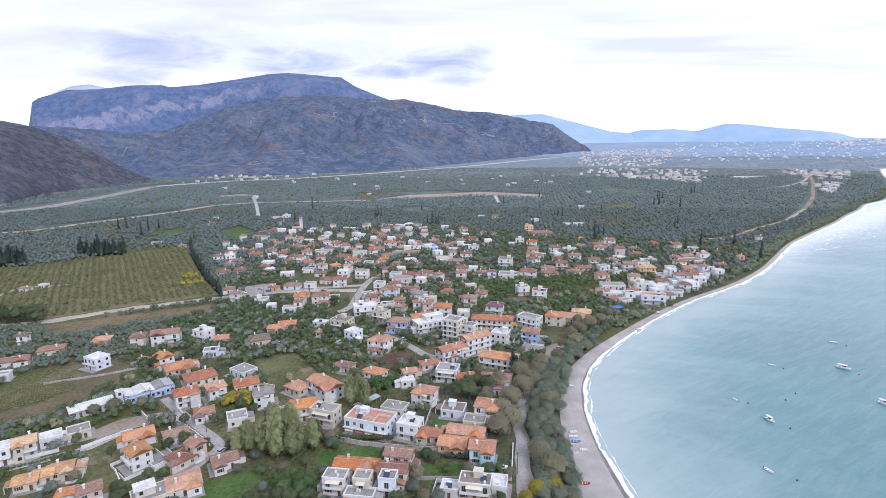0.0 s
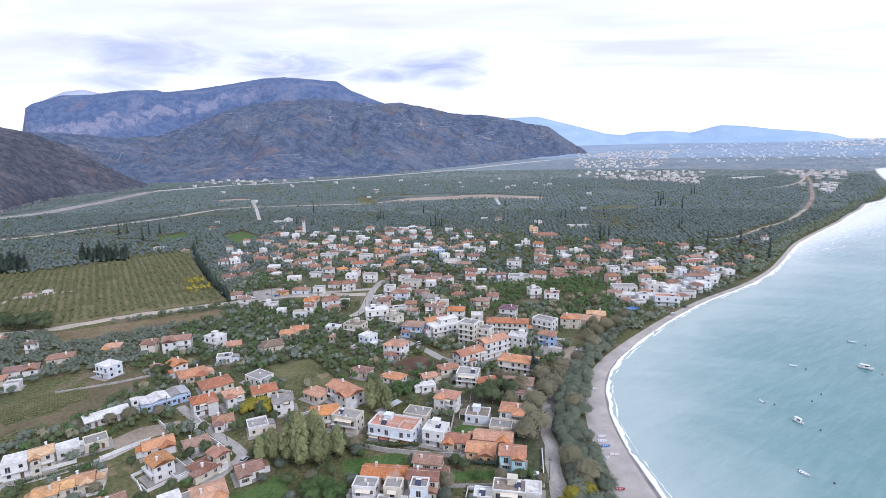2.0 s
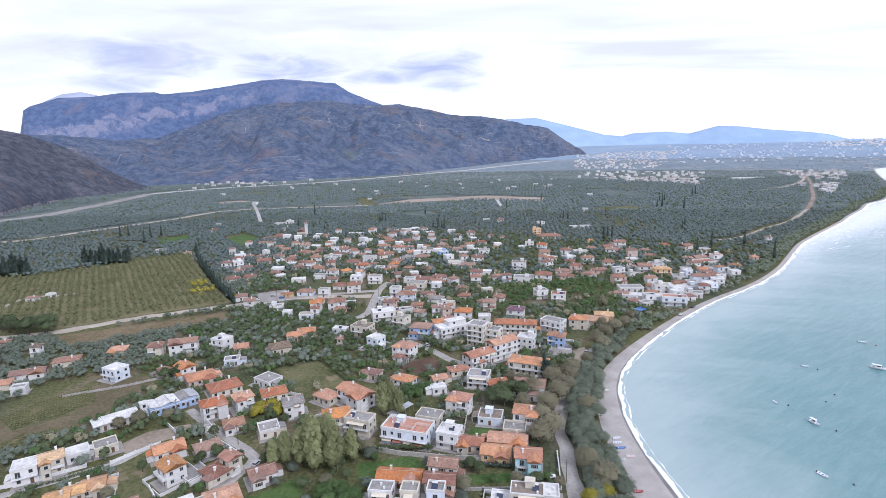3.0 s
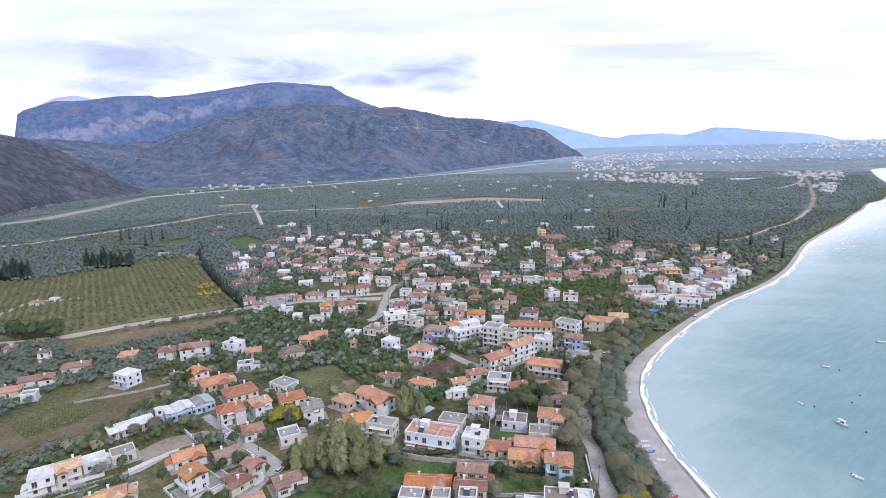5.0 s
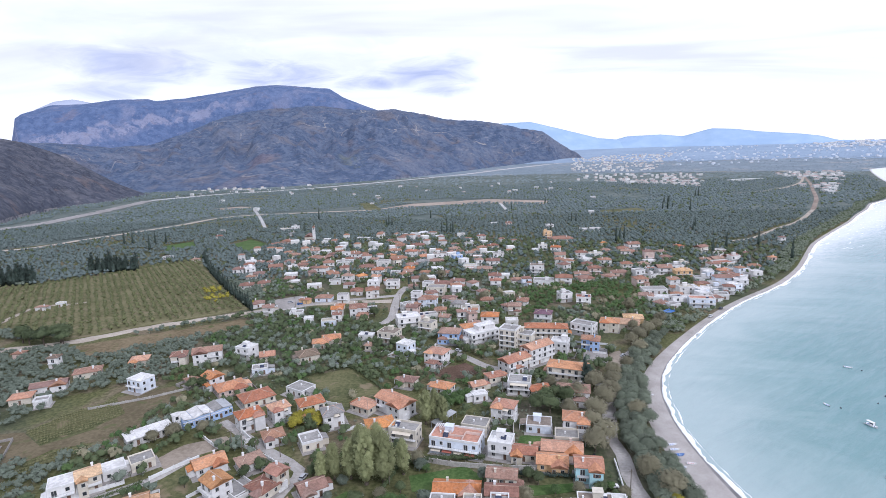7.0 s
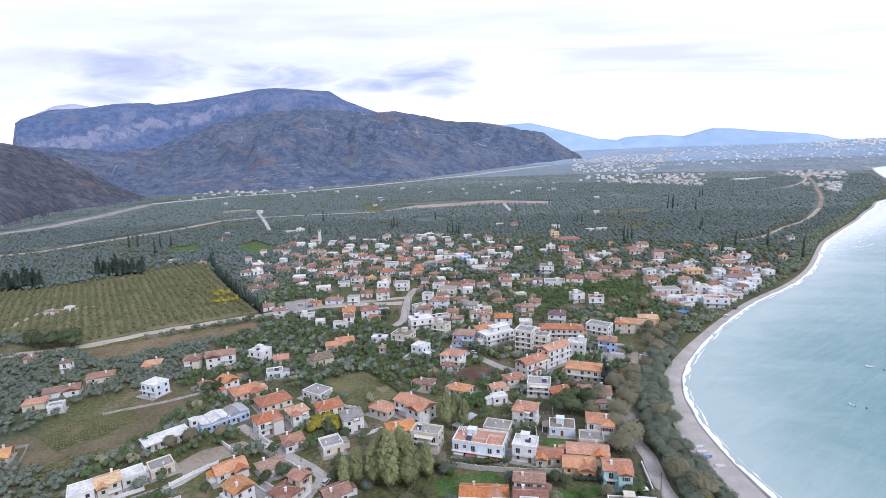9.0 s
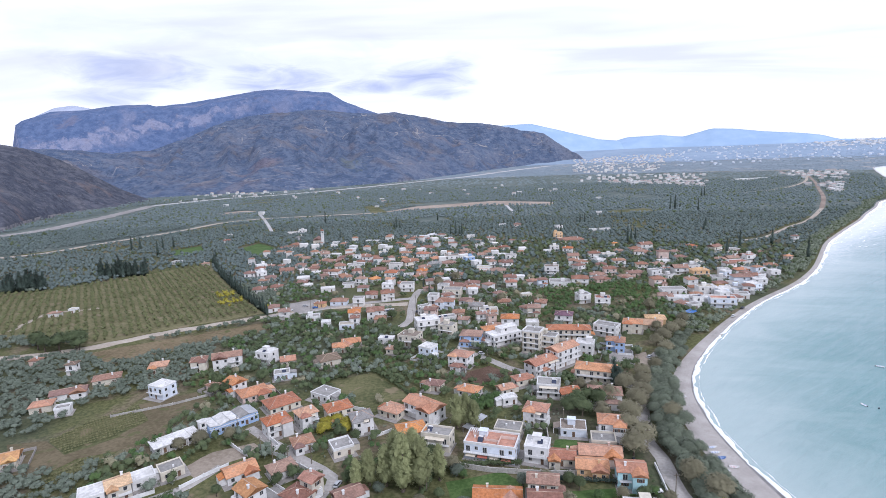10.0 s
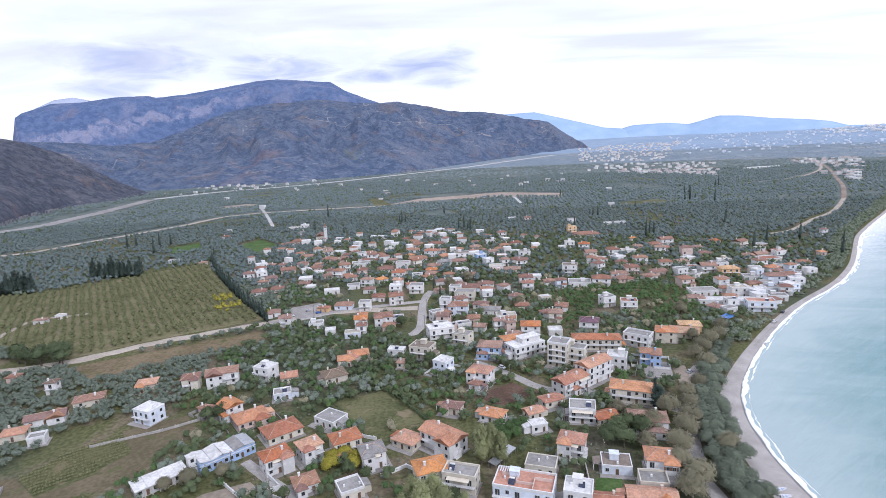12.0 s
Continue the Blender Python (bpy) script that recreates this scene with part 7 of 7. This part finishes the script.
# vines in rows on the two strips
for poly, ang in ((VINES[0], 40), (VINES[1], 40)):
    ca, sa = math.cos(radians(ang)), math.sin(radians(ang))
    i, j = np.meshgrid(np.arange(-60, 60) * 1.1, np.arange(-30, 30) * 2.3)
    vx, vy = -198 + i * ca - j * sa, 205 + i * sa + j * ca
    ok = in_poly(vx, vy, poly) & (rng.random(vx.shape) < 0.92)
    stand("vines", "rows of low yellowish vines in a small vineyard", "vine", np.stack([vx[ok], vy[ok]], 1), rng, 0.62, 1, 12, 1.0, True, 0.7)
lane("track", ((-372, 352), (-379, 387), (-376, 397), (-357, 402), (-345, 408)), 4.0, M["track"], "pale track to the small orchard houses", lift=0.5, category="track")
# low scrub and garden bushes between the houses
spots, rng = free_spots(118, 420, 3.2, 9, 0.4)
dens = np.array([noise.fractal((x * 0.03, y * 0.03, 6.0), 1.0, 2.0, 3) for x, y in spots])
spots = spots[rng.random(len(spots)) < 0.22 + 0.7 * dens]
m = rng.random(len(spots))
stand("bushes", "low olive-green scrub and garden bushes", "green", spots[m < 0.5], rng, 0.75, 2, 10, 1.0, True)
stand("bushes", "low grey-green scrub and garden bushes", "tamarisk", spots[m >= 0.5], rng, 0.7, 2, 10, 1.0, True)


# ---- far villages ----
def far_houses(name, label, places, size, mat_roof, wall="wall_white"):
    """Small plain houses of a far village in one mesh: white bodies under hipped roofs."""
    rng = np.random.default_rng(len(places) + abs(int(places[0][0])))
    bm = bmesh.new()
    for x, y in places:
        w, d, h = size * rng.uniform(0.7, 1.5), size * rng.uniform(0.6, 1.0), rng.choice((3.5, 6.3, 6.6))
        z = float(land_z(x, y))
        m = pose(x, y, z, 0, 0, rng.uniform(-30, 30))
        v = box(bm, -w / 2, w / 2, -d / 2, d / 2, -1, h)
        flat = rng.random() < 0.4
        if not flat:
            t = [bm.verts.new(p) for p in ((-w / 2 - 0.5, -d / 2 - 0.5, h), (w / 2 + 0.5, -d / 2 - 0.5, h), (w / 2 + 0.5, d / 2 + 0.5, h), (-w / 2 - 0.5, d / 2 + 0.5, h), (-w / 4, 0, h + d * 0.22), (w / 4, 0, h + d * 0.22))]
            for f in ((0, 1, 5, 4), (1, 2, 5), (2, 3, 4, 5), (3, 0, 4)):
                bm.faces.new([t[i] for i in f]).material_index = 1
            v += t
        for q in v:
            q.co = m @ q.co
    ob = part(name, bm, M[wall])
    ob.data.materials.append(mat_roof)
    tagged(ob, label, "houses", kind="stuff")


vr = np.random.default_rng(21)


def scatter(n, *poly):
    """Places within an outline."""
    xs, ys = [p[0] for p in poly], [p[1] for p in poly]
    x, y = vr.uniform(min(xs), max(xs), n * 4), vr.uniform(min(ys), max(ys), n * 4)
    ok = in_poly(x, y, list(poly)) & (shore(y) - x > 40)
    return list(zip(x[ok][:n], y[ok][:n]))


# far roof red is greyed in the colour to stand for haze
M["tile_hazed"] = mottled("haze_muted_far_tiles", (0.30, 0.245, 0.225), (0.40, 0.335, 0.31), 0.1, 0.01, 0.9, 0.02)
far_houses("village_houses", "white and pink houses packed along the back of the village", BACK_ROWS[:31], 8.2, M["tile_redbrown"], "wall_white")
far_houses("village_houses", "faded pink houses packed along the back of the village", BACK_ROWS[31:], 8.2, M["tile_redbrown"], "wall_chalk")
far_houses("village_houses", "cluster of distant white houses with red-brown roofs", scatter(110, (320, 1700), (430, 1560), (530, 1400), (640, 1640), (420, 1780)) + scatter(60, (300, 1800), (640, 1720), (800, 2000), (420, 2150)), 8.5, M["tile_hazed"])
far_houses("village_houses", "distant white houses along the foot of the hills", scatter(300, (380, 2350), (700, 2300), (1300, 3700), (600, 3600)), 9.5, M["tile_hazed"], "wall_chalk")
# bluish wall colour here stands in for haze over the town
far_houses("village_houses", "distant town spread over the far plain, walls tinted for haze", scatter(300, (900, 2600), (2300, 2500), (3100, 3700), (1400, 4300)), 10, M["tile_white"], "wall_palebl")
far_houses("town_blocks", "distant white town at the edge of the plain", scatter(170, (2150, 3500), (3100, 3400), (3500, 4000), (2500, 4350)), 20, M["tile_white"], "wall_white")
far_houses("village_houses", "distant white houses near the far shore", scatter(46, (860, 1480), (960, 1480), (1220, 1950), (980, 1950)) + scatter(16, (690, 1160), (800, 1250), (860, 1400), (760, 1380)), 11, M["tile_hazed"])
far_houses("village_houses", "scattered white farmhouses among the groves", scatter(26, (-800, 950), (300, 900), (350, 1800), (-600, 1650)) + scatter(30, (-1000, 1500), (-700, 1560), (-600, 1900), (-980, 1800)), 8.5, M["tile_hazed"])
bm = bmesh.new()
box(bm, -52, 52, -7, 7, 0, 4.5)
hall = part("greenhouse", bm, M["trim"])
hall.matrix_basis = pose(753, 1632, 0, 0, 0, 12)
tagged(hall, "long low white greenhouse in the plain", "greenhouse")


# ---- church, walls, hedges, poles ----
church = new("church")
church.matrix_basis = pose(-252, 690, 0, 0, 0, 10)
tagged(church, "pale stone village church with a bell tower", "church")
bm = bmesh.new()
box(bm, -5, 5, -9, 9, -0.3, 7)
part("nave", bm, M["wall_cream"], church)
bm, _, _ = pitched(10, 18, 7, 2.6, 0.5, False)
part("roof", bm, M["tile_redbrown"], church)
bm = bmesh.new()
box(bm, 5.2, 8.6, -8.5, -5.1, -0.3, 15)
box(bm, 5.0, 8.8, -8.7, -4.9, 15, 15.5)
for px in (5.4, 8.0):
    for py in (-8.3, -5.7):
        box(bm, px, px + 0.5, py, py + 0.5, 15.5, 18)
box(bm, 5.0, 8.8, -8.7, -4.9, 18, 18.4)
tower = part("bell_tower", bm, M["wall_white"], church)
bm = bmesh.new()
bmesh.ops.create_cone(bm, cap_ends=True, segments=8, radius1=2.4, radius2=0.1, depth=2.6, matrix=pose(6.9, -6.8, 19.7))
part("spire", bm, M["tile_redbrown"], tower)

M["wall_stone"] = mottled("grey_block_wall", (0.28, 0.27, 0.25), (0.45, 0.43, 0.40), 1.5, 0.2, 0.9, 0.03)


def garden_wall(pts, height=1.3, mat=None, label="low white-rendered garden wall beside the lane"):
    """A low wall with piers and a coping, along straight stretches."""
    ob = new("garden_wall")
    ob.matrix_basis = pose(*pts[0], 0)
    tagged(ob, label, "wall")
    for (x0, y0), (x1, y1) in zip(pts, pts[1:]):
        ln, ang = math.hypot(x1 - x0, y1 - y0), math.degrees(math.atan2(y1 - y0, x1 - x0))
        at = pose(x0 - pts[0][0], y0 - pts[0][1], 0, 0, 0, ang)
        bm = bmesh.new()
        box(bm, 0, ln, -0.12, 0.12, -0.3, height)
        run = part("wall", bm, mat or M["trim"], ob)
        run.matrix_basis = at
        bm = bmesh.new()
        box(bm, -0.02, ln + 0.02, -0.18, 0.18, height + 0.003, height + 0.1)
        part("coping", bm, mat or M["trim"], run)
        bm = bmesh.new()
        for k in range(int(ln / 5) + 1):
            box(bm, k * 5 - 0.2, k * 5 + 0.2, -0.2, 0.2, -0.3, height + 0.35)
        part("piers", bm, mat or M["trim"], run)


garden_wall(((-152, 176), (-147, 183), (-141, 190)))
garden_wall(((-181, 160), (-168, 168), (-160, 174)))
garden_wall(((-134, 201), (-122, 195), (-112, 188), (-104, 182)))
garden_wall(((-149, 206), (-138, 197), (-132, 194)))
garden_wall(((-131, 197), (-126, 202), (-137, 213)), 1.6)
garden_wall(((-22, 186), (-22, 197), (-21, 214)), 1.5, M["wall_stone"], "grey block garden wall between plots")
garden_wall(((-60, 190), (-45, 186), (-27, 184), (-4, 184)), 1.8, M["wall_stone"], "grey block wall behind the gardens")
garden_wall(((-24, 166), (-6, 167), (12, 168)), 1.2, M["wall_stone"], "grey block wall along the garden strip")
garden_wall(((12, 168), (13, 182), (13.5, 190)), 1.1)
garden_wall(((-128, 162), (-120, 154), (-113, 150)), 1.6)
garden_wall(((-213, 228), (-190, 240), (-178, 249)), 1.0, M["wall_stone"], "grey block wall beside the olive trees")
garden_wall(((-92, 208), (-84, 214), (-72, 206)), 1.3)
garden_wall(((-116, 238), (-104, 234), (-98, 232)), 1.3)


def hedge(label, pts, width, height, kind):
    rng = np.random.default_rng(int(abs(pts[0][0])))
    line = smooth_line(pts, 0.9)
    c = np.stack([line[:, 0] + rng.uniform(-0.2, 0.2, len(line)), line[:, 1] + rng.uniform(-0.2, 0.2, len(line)), np.full(len(line), height * 0.55)], 1)
    r = width * 0.6 * rng.uniform(0.85, 1.15, len(line))
    v, f, nn = leaf_cloud(rng, c, r, height * 0.55 / (width * 0.6), 36, 0.14 + 0.12 * r)
    tagged(part("hedge", leafy("hedge", v, f, nn), M["leaf_" + kind]), label, "hedge")


hedge("clipped dark green hedge between gardens", ((-21, 180.5), (-8, 179.5), (4, 178.5)), 1.8, 2.2, "cypress")
hedge("dense dark green hedge behind the lawn", ((-63, 187), (-48, 189.5), (-34, 190)), 2.6, 2.6, "green")
hedge("overgrown dark hedge beside the lawn", ((-64, 186), (-66, 178), (-68, 172)), 1.8, 1.8, "green")
hedge("low green hedge in front of houses", ((-170, 161), (-160, 168), (-154, 174)), 1.2, 1.2, "green")
hedge("trimmed green hedge around the meadow", ((-123, 265), (-103, 275), (-79, 246)), 1.6, 1.5, "green")

M["wood"] = mottled("weathered_pole_wood", (0.10, 0.08, 0.06), (0.2, 0.17, 0.14), 2.0, 0.3, 0.9, 0.01)


def pole(x, y, h=8.5, turn=20):
    ob = new("utility_pole")
    ob.matrix_basis = pose(x, y, 0, 0, 0, turn)
    tagged(ob, "weathered wooden utility pole beside the street", "utility pole", "utility poles")
    bm = bmesh.new()
    bmesh.ops.create_cone(bm, cap_ends=True, segments=7, radius1=0.17, radius2=0.11, depth=h + 0.4, matrix=pose(0, 0, h / 2 - 0.2))
    part("post", bm, M["wood"], ob)
    bm = bmesh.new()
    box(bm, -0.9, 0.9, -0.06, 0.06, h - 0.8, h - 0.66)
    part("crossarm", bm, M["wood"], ob)
    for px in (-0.8, 0, 0.8):
        bm = bmesh.new()
        bmesh.ops.create_cone(bm, cap_ends=True, segments=6, radius1=0.07, radius2=0.05, depth=0.22, matrix=pose(px, 0, h - 0.55))
        part("insulator", bm, M["trim"], ob)


for q in ((-131, 196), (-125, 192), (-118, 189), (-147, 212), (-110, 191), (-14, 217), (-66, 175), (-24, 240), (-43, 283), (-89, 330), (-91, 360), (-93, 395), (-140, 400), (-170, 388), (-10, 265), (14.2, 172), (14, 200), (22, 236), (60, 312)):
    pole(*q, 8.5, (q[0] * 13) % 90)


# ---- cars ----
def car_paint(name, c):
    m, nd = material(name)
    pos = nd.add("ShaderNodeNewGeometry").outputs["Position"]
    finish(nd, nd.mix(nd.noise(pos, 3.0), tuple(v * 0.85 for v in c), c), 0.25, spec=0.5)
    return m


PAINT = {"white": car_paint("white_car_paint", (0.75, 0.75, 0.75)), "silver": car_paint("silver_car_paint", (0.42, 0.43, 0.45)), "red": car_paint("red_car_paint", (0.35, 0.03, 0.03)), "dark": car_paint("dark_car_paint", (0.04, 0.045, 0.06)), "blue": car_paint("blue_car_paint", (0.05, 0.16, 0.45))}
M["tyre"] = mottled("black_rubber", (0.015, 0.015, 0.015), (0.03, 0.03, 0.03), 4, 0.5, 0.9, 0.0)


def car(x, y, turn, paint):
    ob = new("car")
    ob.matrix_basis = pose(x, y, 0.12, 0, 0, turn)
    tagged(ob, f"small {paint} hatchback car parked beside the street", "car", "parked cars")
    bm = bmesh.new()
    prof = ((-2.0, 0.32), (2.0, 0.32), (2.05, 0.62), (1.95, 0.82), (1.0, 0.95), (-1.75, 0.98), (-2.02, 0.85))
    a = [bm.verts.new((px, -0.82, pz)) for px, pz in prof]
    b = [bm.verts.new((px, 0.82, pz)) for px, pz in prof]
    bm.faces.new(a)
    bm.faces.new(b[::-1])
    for i in range(len(prof)):
        j = (i + 1) % len(prof)
        bm.faces.new((a[j], a[i], b[i], b[j]))
    bmesh.ops.bevel(bm, geom=list(bm.edges), offset=0.06, segments=2, affect="EDGES")
    part("body", bm, PAINT[paint], ob)
    bm = bmesh.new()
    v = box(bm, -1.7, 0.95, -0.76, 0.76, 0.95, 1.38)
    for q in v:
        if q.co.z > 1.2:
            q.co.y *= 0.84
            q.co.x = q.co.x * 0.78 - 0.12
    part("window", bm, M["glass"], ob)
    bm = bmesh.new()
    box(bm, -1.42, 0.60, -0.63, 0.63, 1.383, 1.44)
    part("roof", bm, PAINT[paint], ob)
    for px in (-1.25, 1.25):
        for py in (-0.78, 0.78):
            bm = bmesh.new()
            bmesh.ops.create_cone(bm, cap_ends=True, segments=12, radius1=0.31, radius2=0.31, depth=0.2, matrix=pose(px, py, 0.31, 90, 0, 0))
            part("wheel", bm, M["tyre"], ob)


for q in ((9, 174.5, 5, "white"), (-117, 287, -30, "white"), (-112, 280, -35, "silver"), (7, 191.5, 80, "dark"), (-11, 271.5, -10, "silver"), (-21, 270.5, -15, "red"), (-46, 297.5, -45, "white"), (-90.5, 380, 88, "dark"), (-186, 389, 30, "white"), (-178, 400, 35, "silver"), (117, 356, 50, "white"), (131, 373, 48, "dark"), (-97, 178, 75, "silver"), (43, 289, 50, "silver"), (-80, 141, 20, "dark"), (-169, 395, 30, "blue"), (20, 259, -25, "white"), (-172, 410, 20, "white")):
    car(*q)


# ---- boats and the beach ----
def boat(x, y, length, turn, afloat=True, cabin=False, hull="white", inside="blue"):
    """An open or half-decked fishing boat with a pointed bow."""
    ob = new("boat")
    z = SEA - 0.12 if afloat else float(land_z(x, y)) - 0.02
    ob.matrix_basis = pose(x, y, z, 0 if afloat else 6, 0, turn)
    where = "moored in the bay" if afloat else "drawn up on the shingle"
    tagged(ob, f"small {hull} {'cabin' if cabin else 'open'} boat {where}", "boat", "boats")
    b = length * 0.20
    st = ((-0.5, 0.82, 0.0), (-0.25, 1.0, 0.0), (0.05, 1.0, 0.0), (0.3, 0.72, 0.06), (0.44, 0.32, 0.14), (0.5, 0.03, 0.22))
    bm = bmesh.new()
    rings = []
    for u, k, up in st:
        rings.append([bm.verts.new(p) for p in ((u * length, -b * k, length * 0.13 + up * length * 0.5), (u * length * 0.97, -b * k * 0.75, length * 0.03 + up), (u * length * 0.94, 0, up * 0.6), (u * length * 0.97, b * k * 0.75, length * 0.03 + up), (u * length, b * k, length * 0.13 + up * length * 0.5),
                                                 (u * length * 0.95, b * k * 0.82, length * 0.13 + up * length * 0.5), (u * length * 0.92, 0, length * 0.075 + up * length * 0.4), (u * length * 0.95, -b * k * 0.82, length * 0.13 + up * length * 0.5))])
    for r0, r1 in zip(rings, rings[1:]):
        for i in range(8):
            j = (i + 1) % 8
            bm.faces.new((r0[i], r0[j], r1[j], r1[i]))
    bm.faces.new(rings[0])
    bm.faces.new(rings[-1][::-1])
    bmesh.ops.recalc_face_normals(bm, faces=bm.faces)
    body = part("hull", bm, PAINT["white"] if hull == "white" else PAINT[hull], ob)
    for u in (-0.28, 0.0, 0.22):
        bm = bmesh.new()
        k = 0.8 if u < 0.1 else 0.62
        box(bm, u * length - 0.12, u * length + 0.12, -b * k, b * k, length * 0.105, length * 0.125)
        part("thwart", bm, PAINT[inside], ob)
    if cabin:
        bm = bmesh.new()
        v = box(bm, -0.12 * length, 0.20 * length, -b * 0.6, b * 0.6, length * 0.12, length * 0.12 + 1.3)
        for q in v:
            if q.co.z > 1.2:
                q.co.y *= 0.85
        part("cabin", bm, PAINT["white"], ob)
        bm = bmesh.new()
        box(bm, -0.40 * length, 0.22 * length, -b * 0.68, b * 0.68, length * 0.12 + 1.303, length * 0.12 + 1.38)
        part("canopy", bm, PAINT["white"], ob)
        bm = bmesh.new()
        box(bm, -0.08 * length, 0.17 * length, -b * 0.62, b * 0.62, length * 0.12 + 0.65, length * 0.12 + 1.1)
        part("window", bm, M["glass"], ob)
        bm = bmesh.new()
        bmesh.ops.create_cone(bm, cap_ends=True, segments=6, radius1=0.05, radius2=0.03, depth=2.2, matrix=pose(0.28 * length, 0, length * 0.13 + 1.1))
        part("mast", bm, M["wood"], ob)
    else:
        bm = bmesh.new()
        box(bm, -0.53 * length, -0.49 * length, -0.15, 0.15, length * 0.05, length * 0.2)
        part("outboard_motor", bm, M["tyre"], ob)


for q in ((184, 273, 6.4, -38, True, True), (121, 217, 4.8, -70, True, True), (115, 235, 2.9, 110, True, False), (150, 275, 3.6, -35, True, False), (201, 310, 4.0, -30, True, False), (103, 181, 4.0, -62, True, False), (178, 235, 5.2, -50, True, True), (112, 384, 4.0, 10, True, False)):
    boat(*q)
for q in ((38, 201, 4.2, 10, "white", "blue"), (37.5, 197.5, 4.6, 0, "white", "blue"), (38, 194, 4.4, 4, "blue", "white"), (40, 188.5, 4.2, -10, "white", "red"), (35, 191.5, 4.4, 8, "white", "silver"), (36.5, 186, 3.4, 20, "white", "blue"), (43, 243, 4.0, -12, "white", "white"), (50.5, 286, 4.4, -15, "white", "red"), (43, 256, 3.6, 5, "red", "white"), (55, 294, 4.0, -20, "white", "blue"), (37, 168, 4.2, -5, "red", "white")):
    boat(q[0], q[1], q[2] * 0.78, q[3], False, False, q[4], q[5])


def buoy(x, y, paint):
    bm = bmesh.new()
    bmesh.ops.create_uvsphere(bm, u_segments=10, v_segments=6, radius=0.35, matrix=pose(0, 0, 0.1))
    bmesh.ops.create_cone(bm, cap_ends=True, segments=8, radius1=0.09, radius2=0.07, depth=0.3, matrix=pose(0, 0, 0.5))
    ob = part("buoy", bm, PAINT[paint], None, smooth=True)
    ob.matrix_basis = pose(x, y, SEA)
    tagged(ob, f"small round {paint} mooring buoy on the water", "buoy", "buoys")


for q in ((187, 266, "red"), (126, 211, "dark"), (154, 271, "dark"), (110, 176, "dark"), (119, 232, "dark"), (137, 236, "dark"), (145, 243, "dark"), (205, 305, "red")):
    buoy(*q)


def hut(x, y, turn):
    """A small blue beach cabin."""
    ob = new("beach_cabin")
    ob.matrix_basis = pose(x, y, float(land_z(x, y)), 0, 0, turn)
    tagged(ob, "small bright blue cabin on the shingle", "cabin")
    bm = bmesh.new()
    box(bm, -0.7, 0.7, -0.7, 0.7, -0.1, 2.1)
    part("body", bm, PAINT["blue"], ob)
    bm = bmesh.new()
    box(bm, -0.8, 0.8, -0.8, 0.8, 2.103, 2.2)
    part("roof", bm, PAINT["white"], ob)
    bm = bmesh.new()
    box(bm, -0.35, 0.35, -0.74, -0.703, 0.05, 1.8)
    part("door", bm, PAINT["white"], ob)


hut(32, 202, 10)

tent = new("canopy")
tent.matrix_basis = pose(93, 362, 0, 0, 0, 40)
tagged(tent, "bright blue tarpaulin canopy on posts beside trees", "canopy")
bm = bmesh.new()
v = box(bm, -5, 5, -3, 3, 2.6, 2.72)
for q in v:
    q.co.z += 0.5 * (1 - abs(q.co.y) / 3)
part("sheet", bm, PAINT["blue"], tent)
for px in (-4.8, 4.8):
    for py in (-2.8, 2.8):
        bm = bmesh.new()
        box(bm, px - 0.06, px + 0.06, py - 0.06, py + 0.06, -0.1, 2.58)
        part("post", bm, M["metal"], tent)
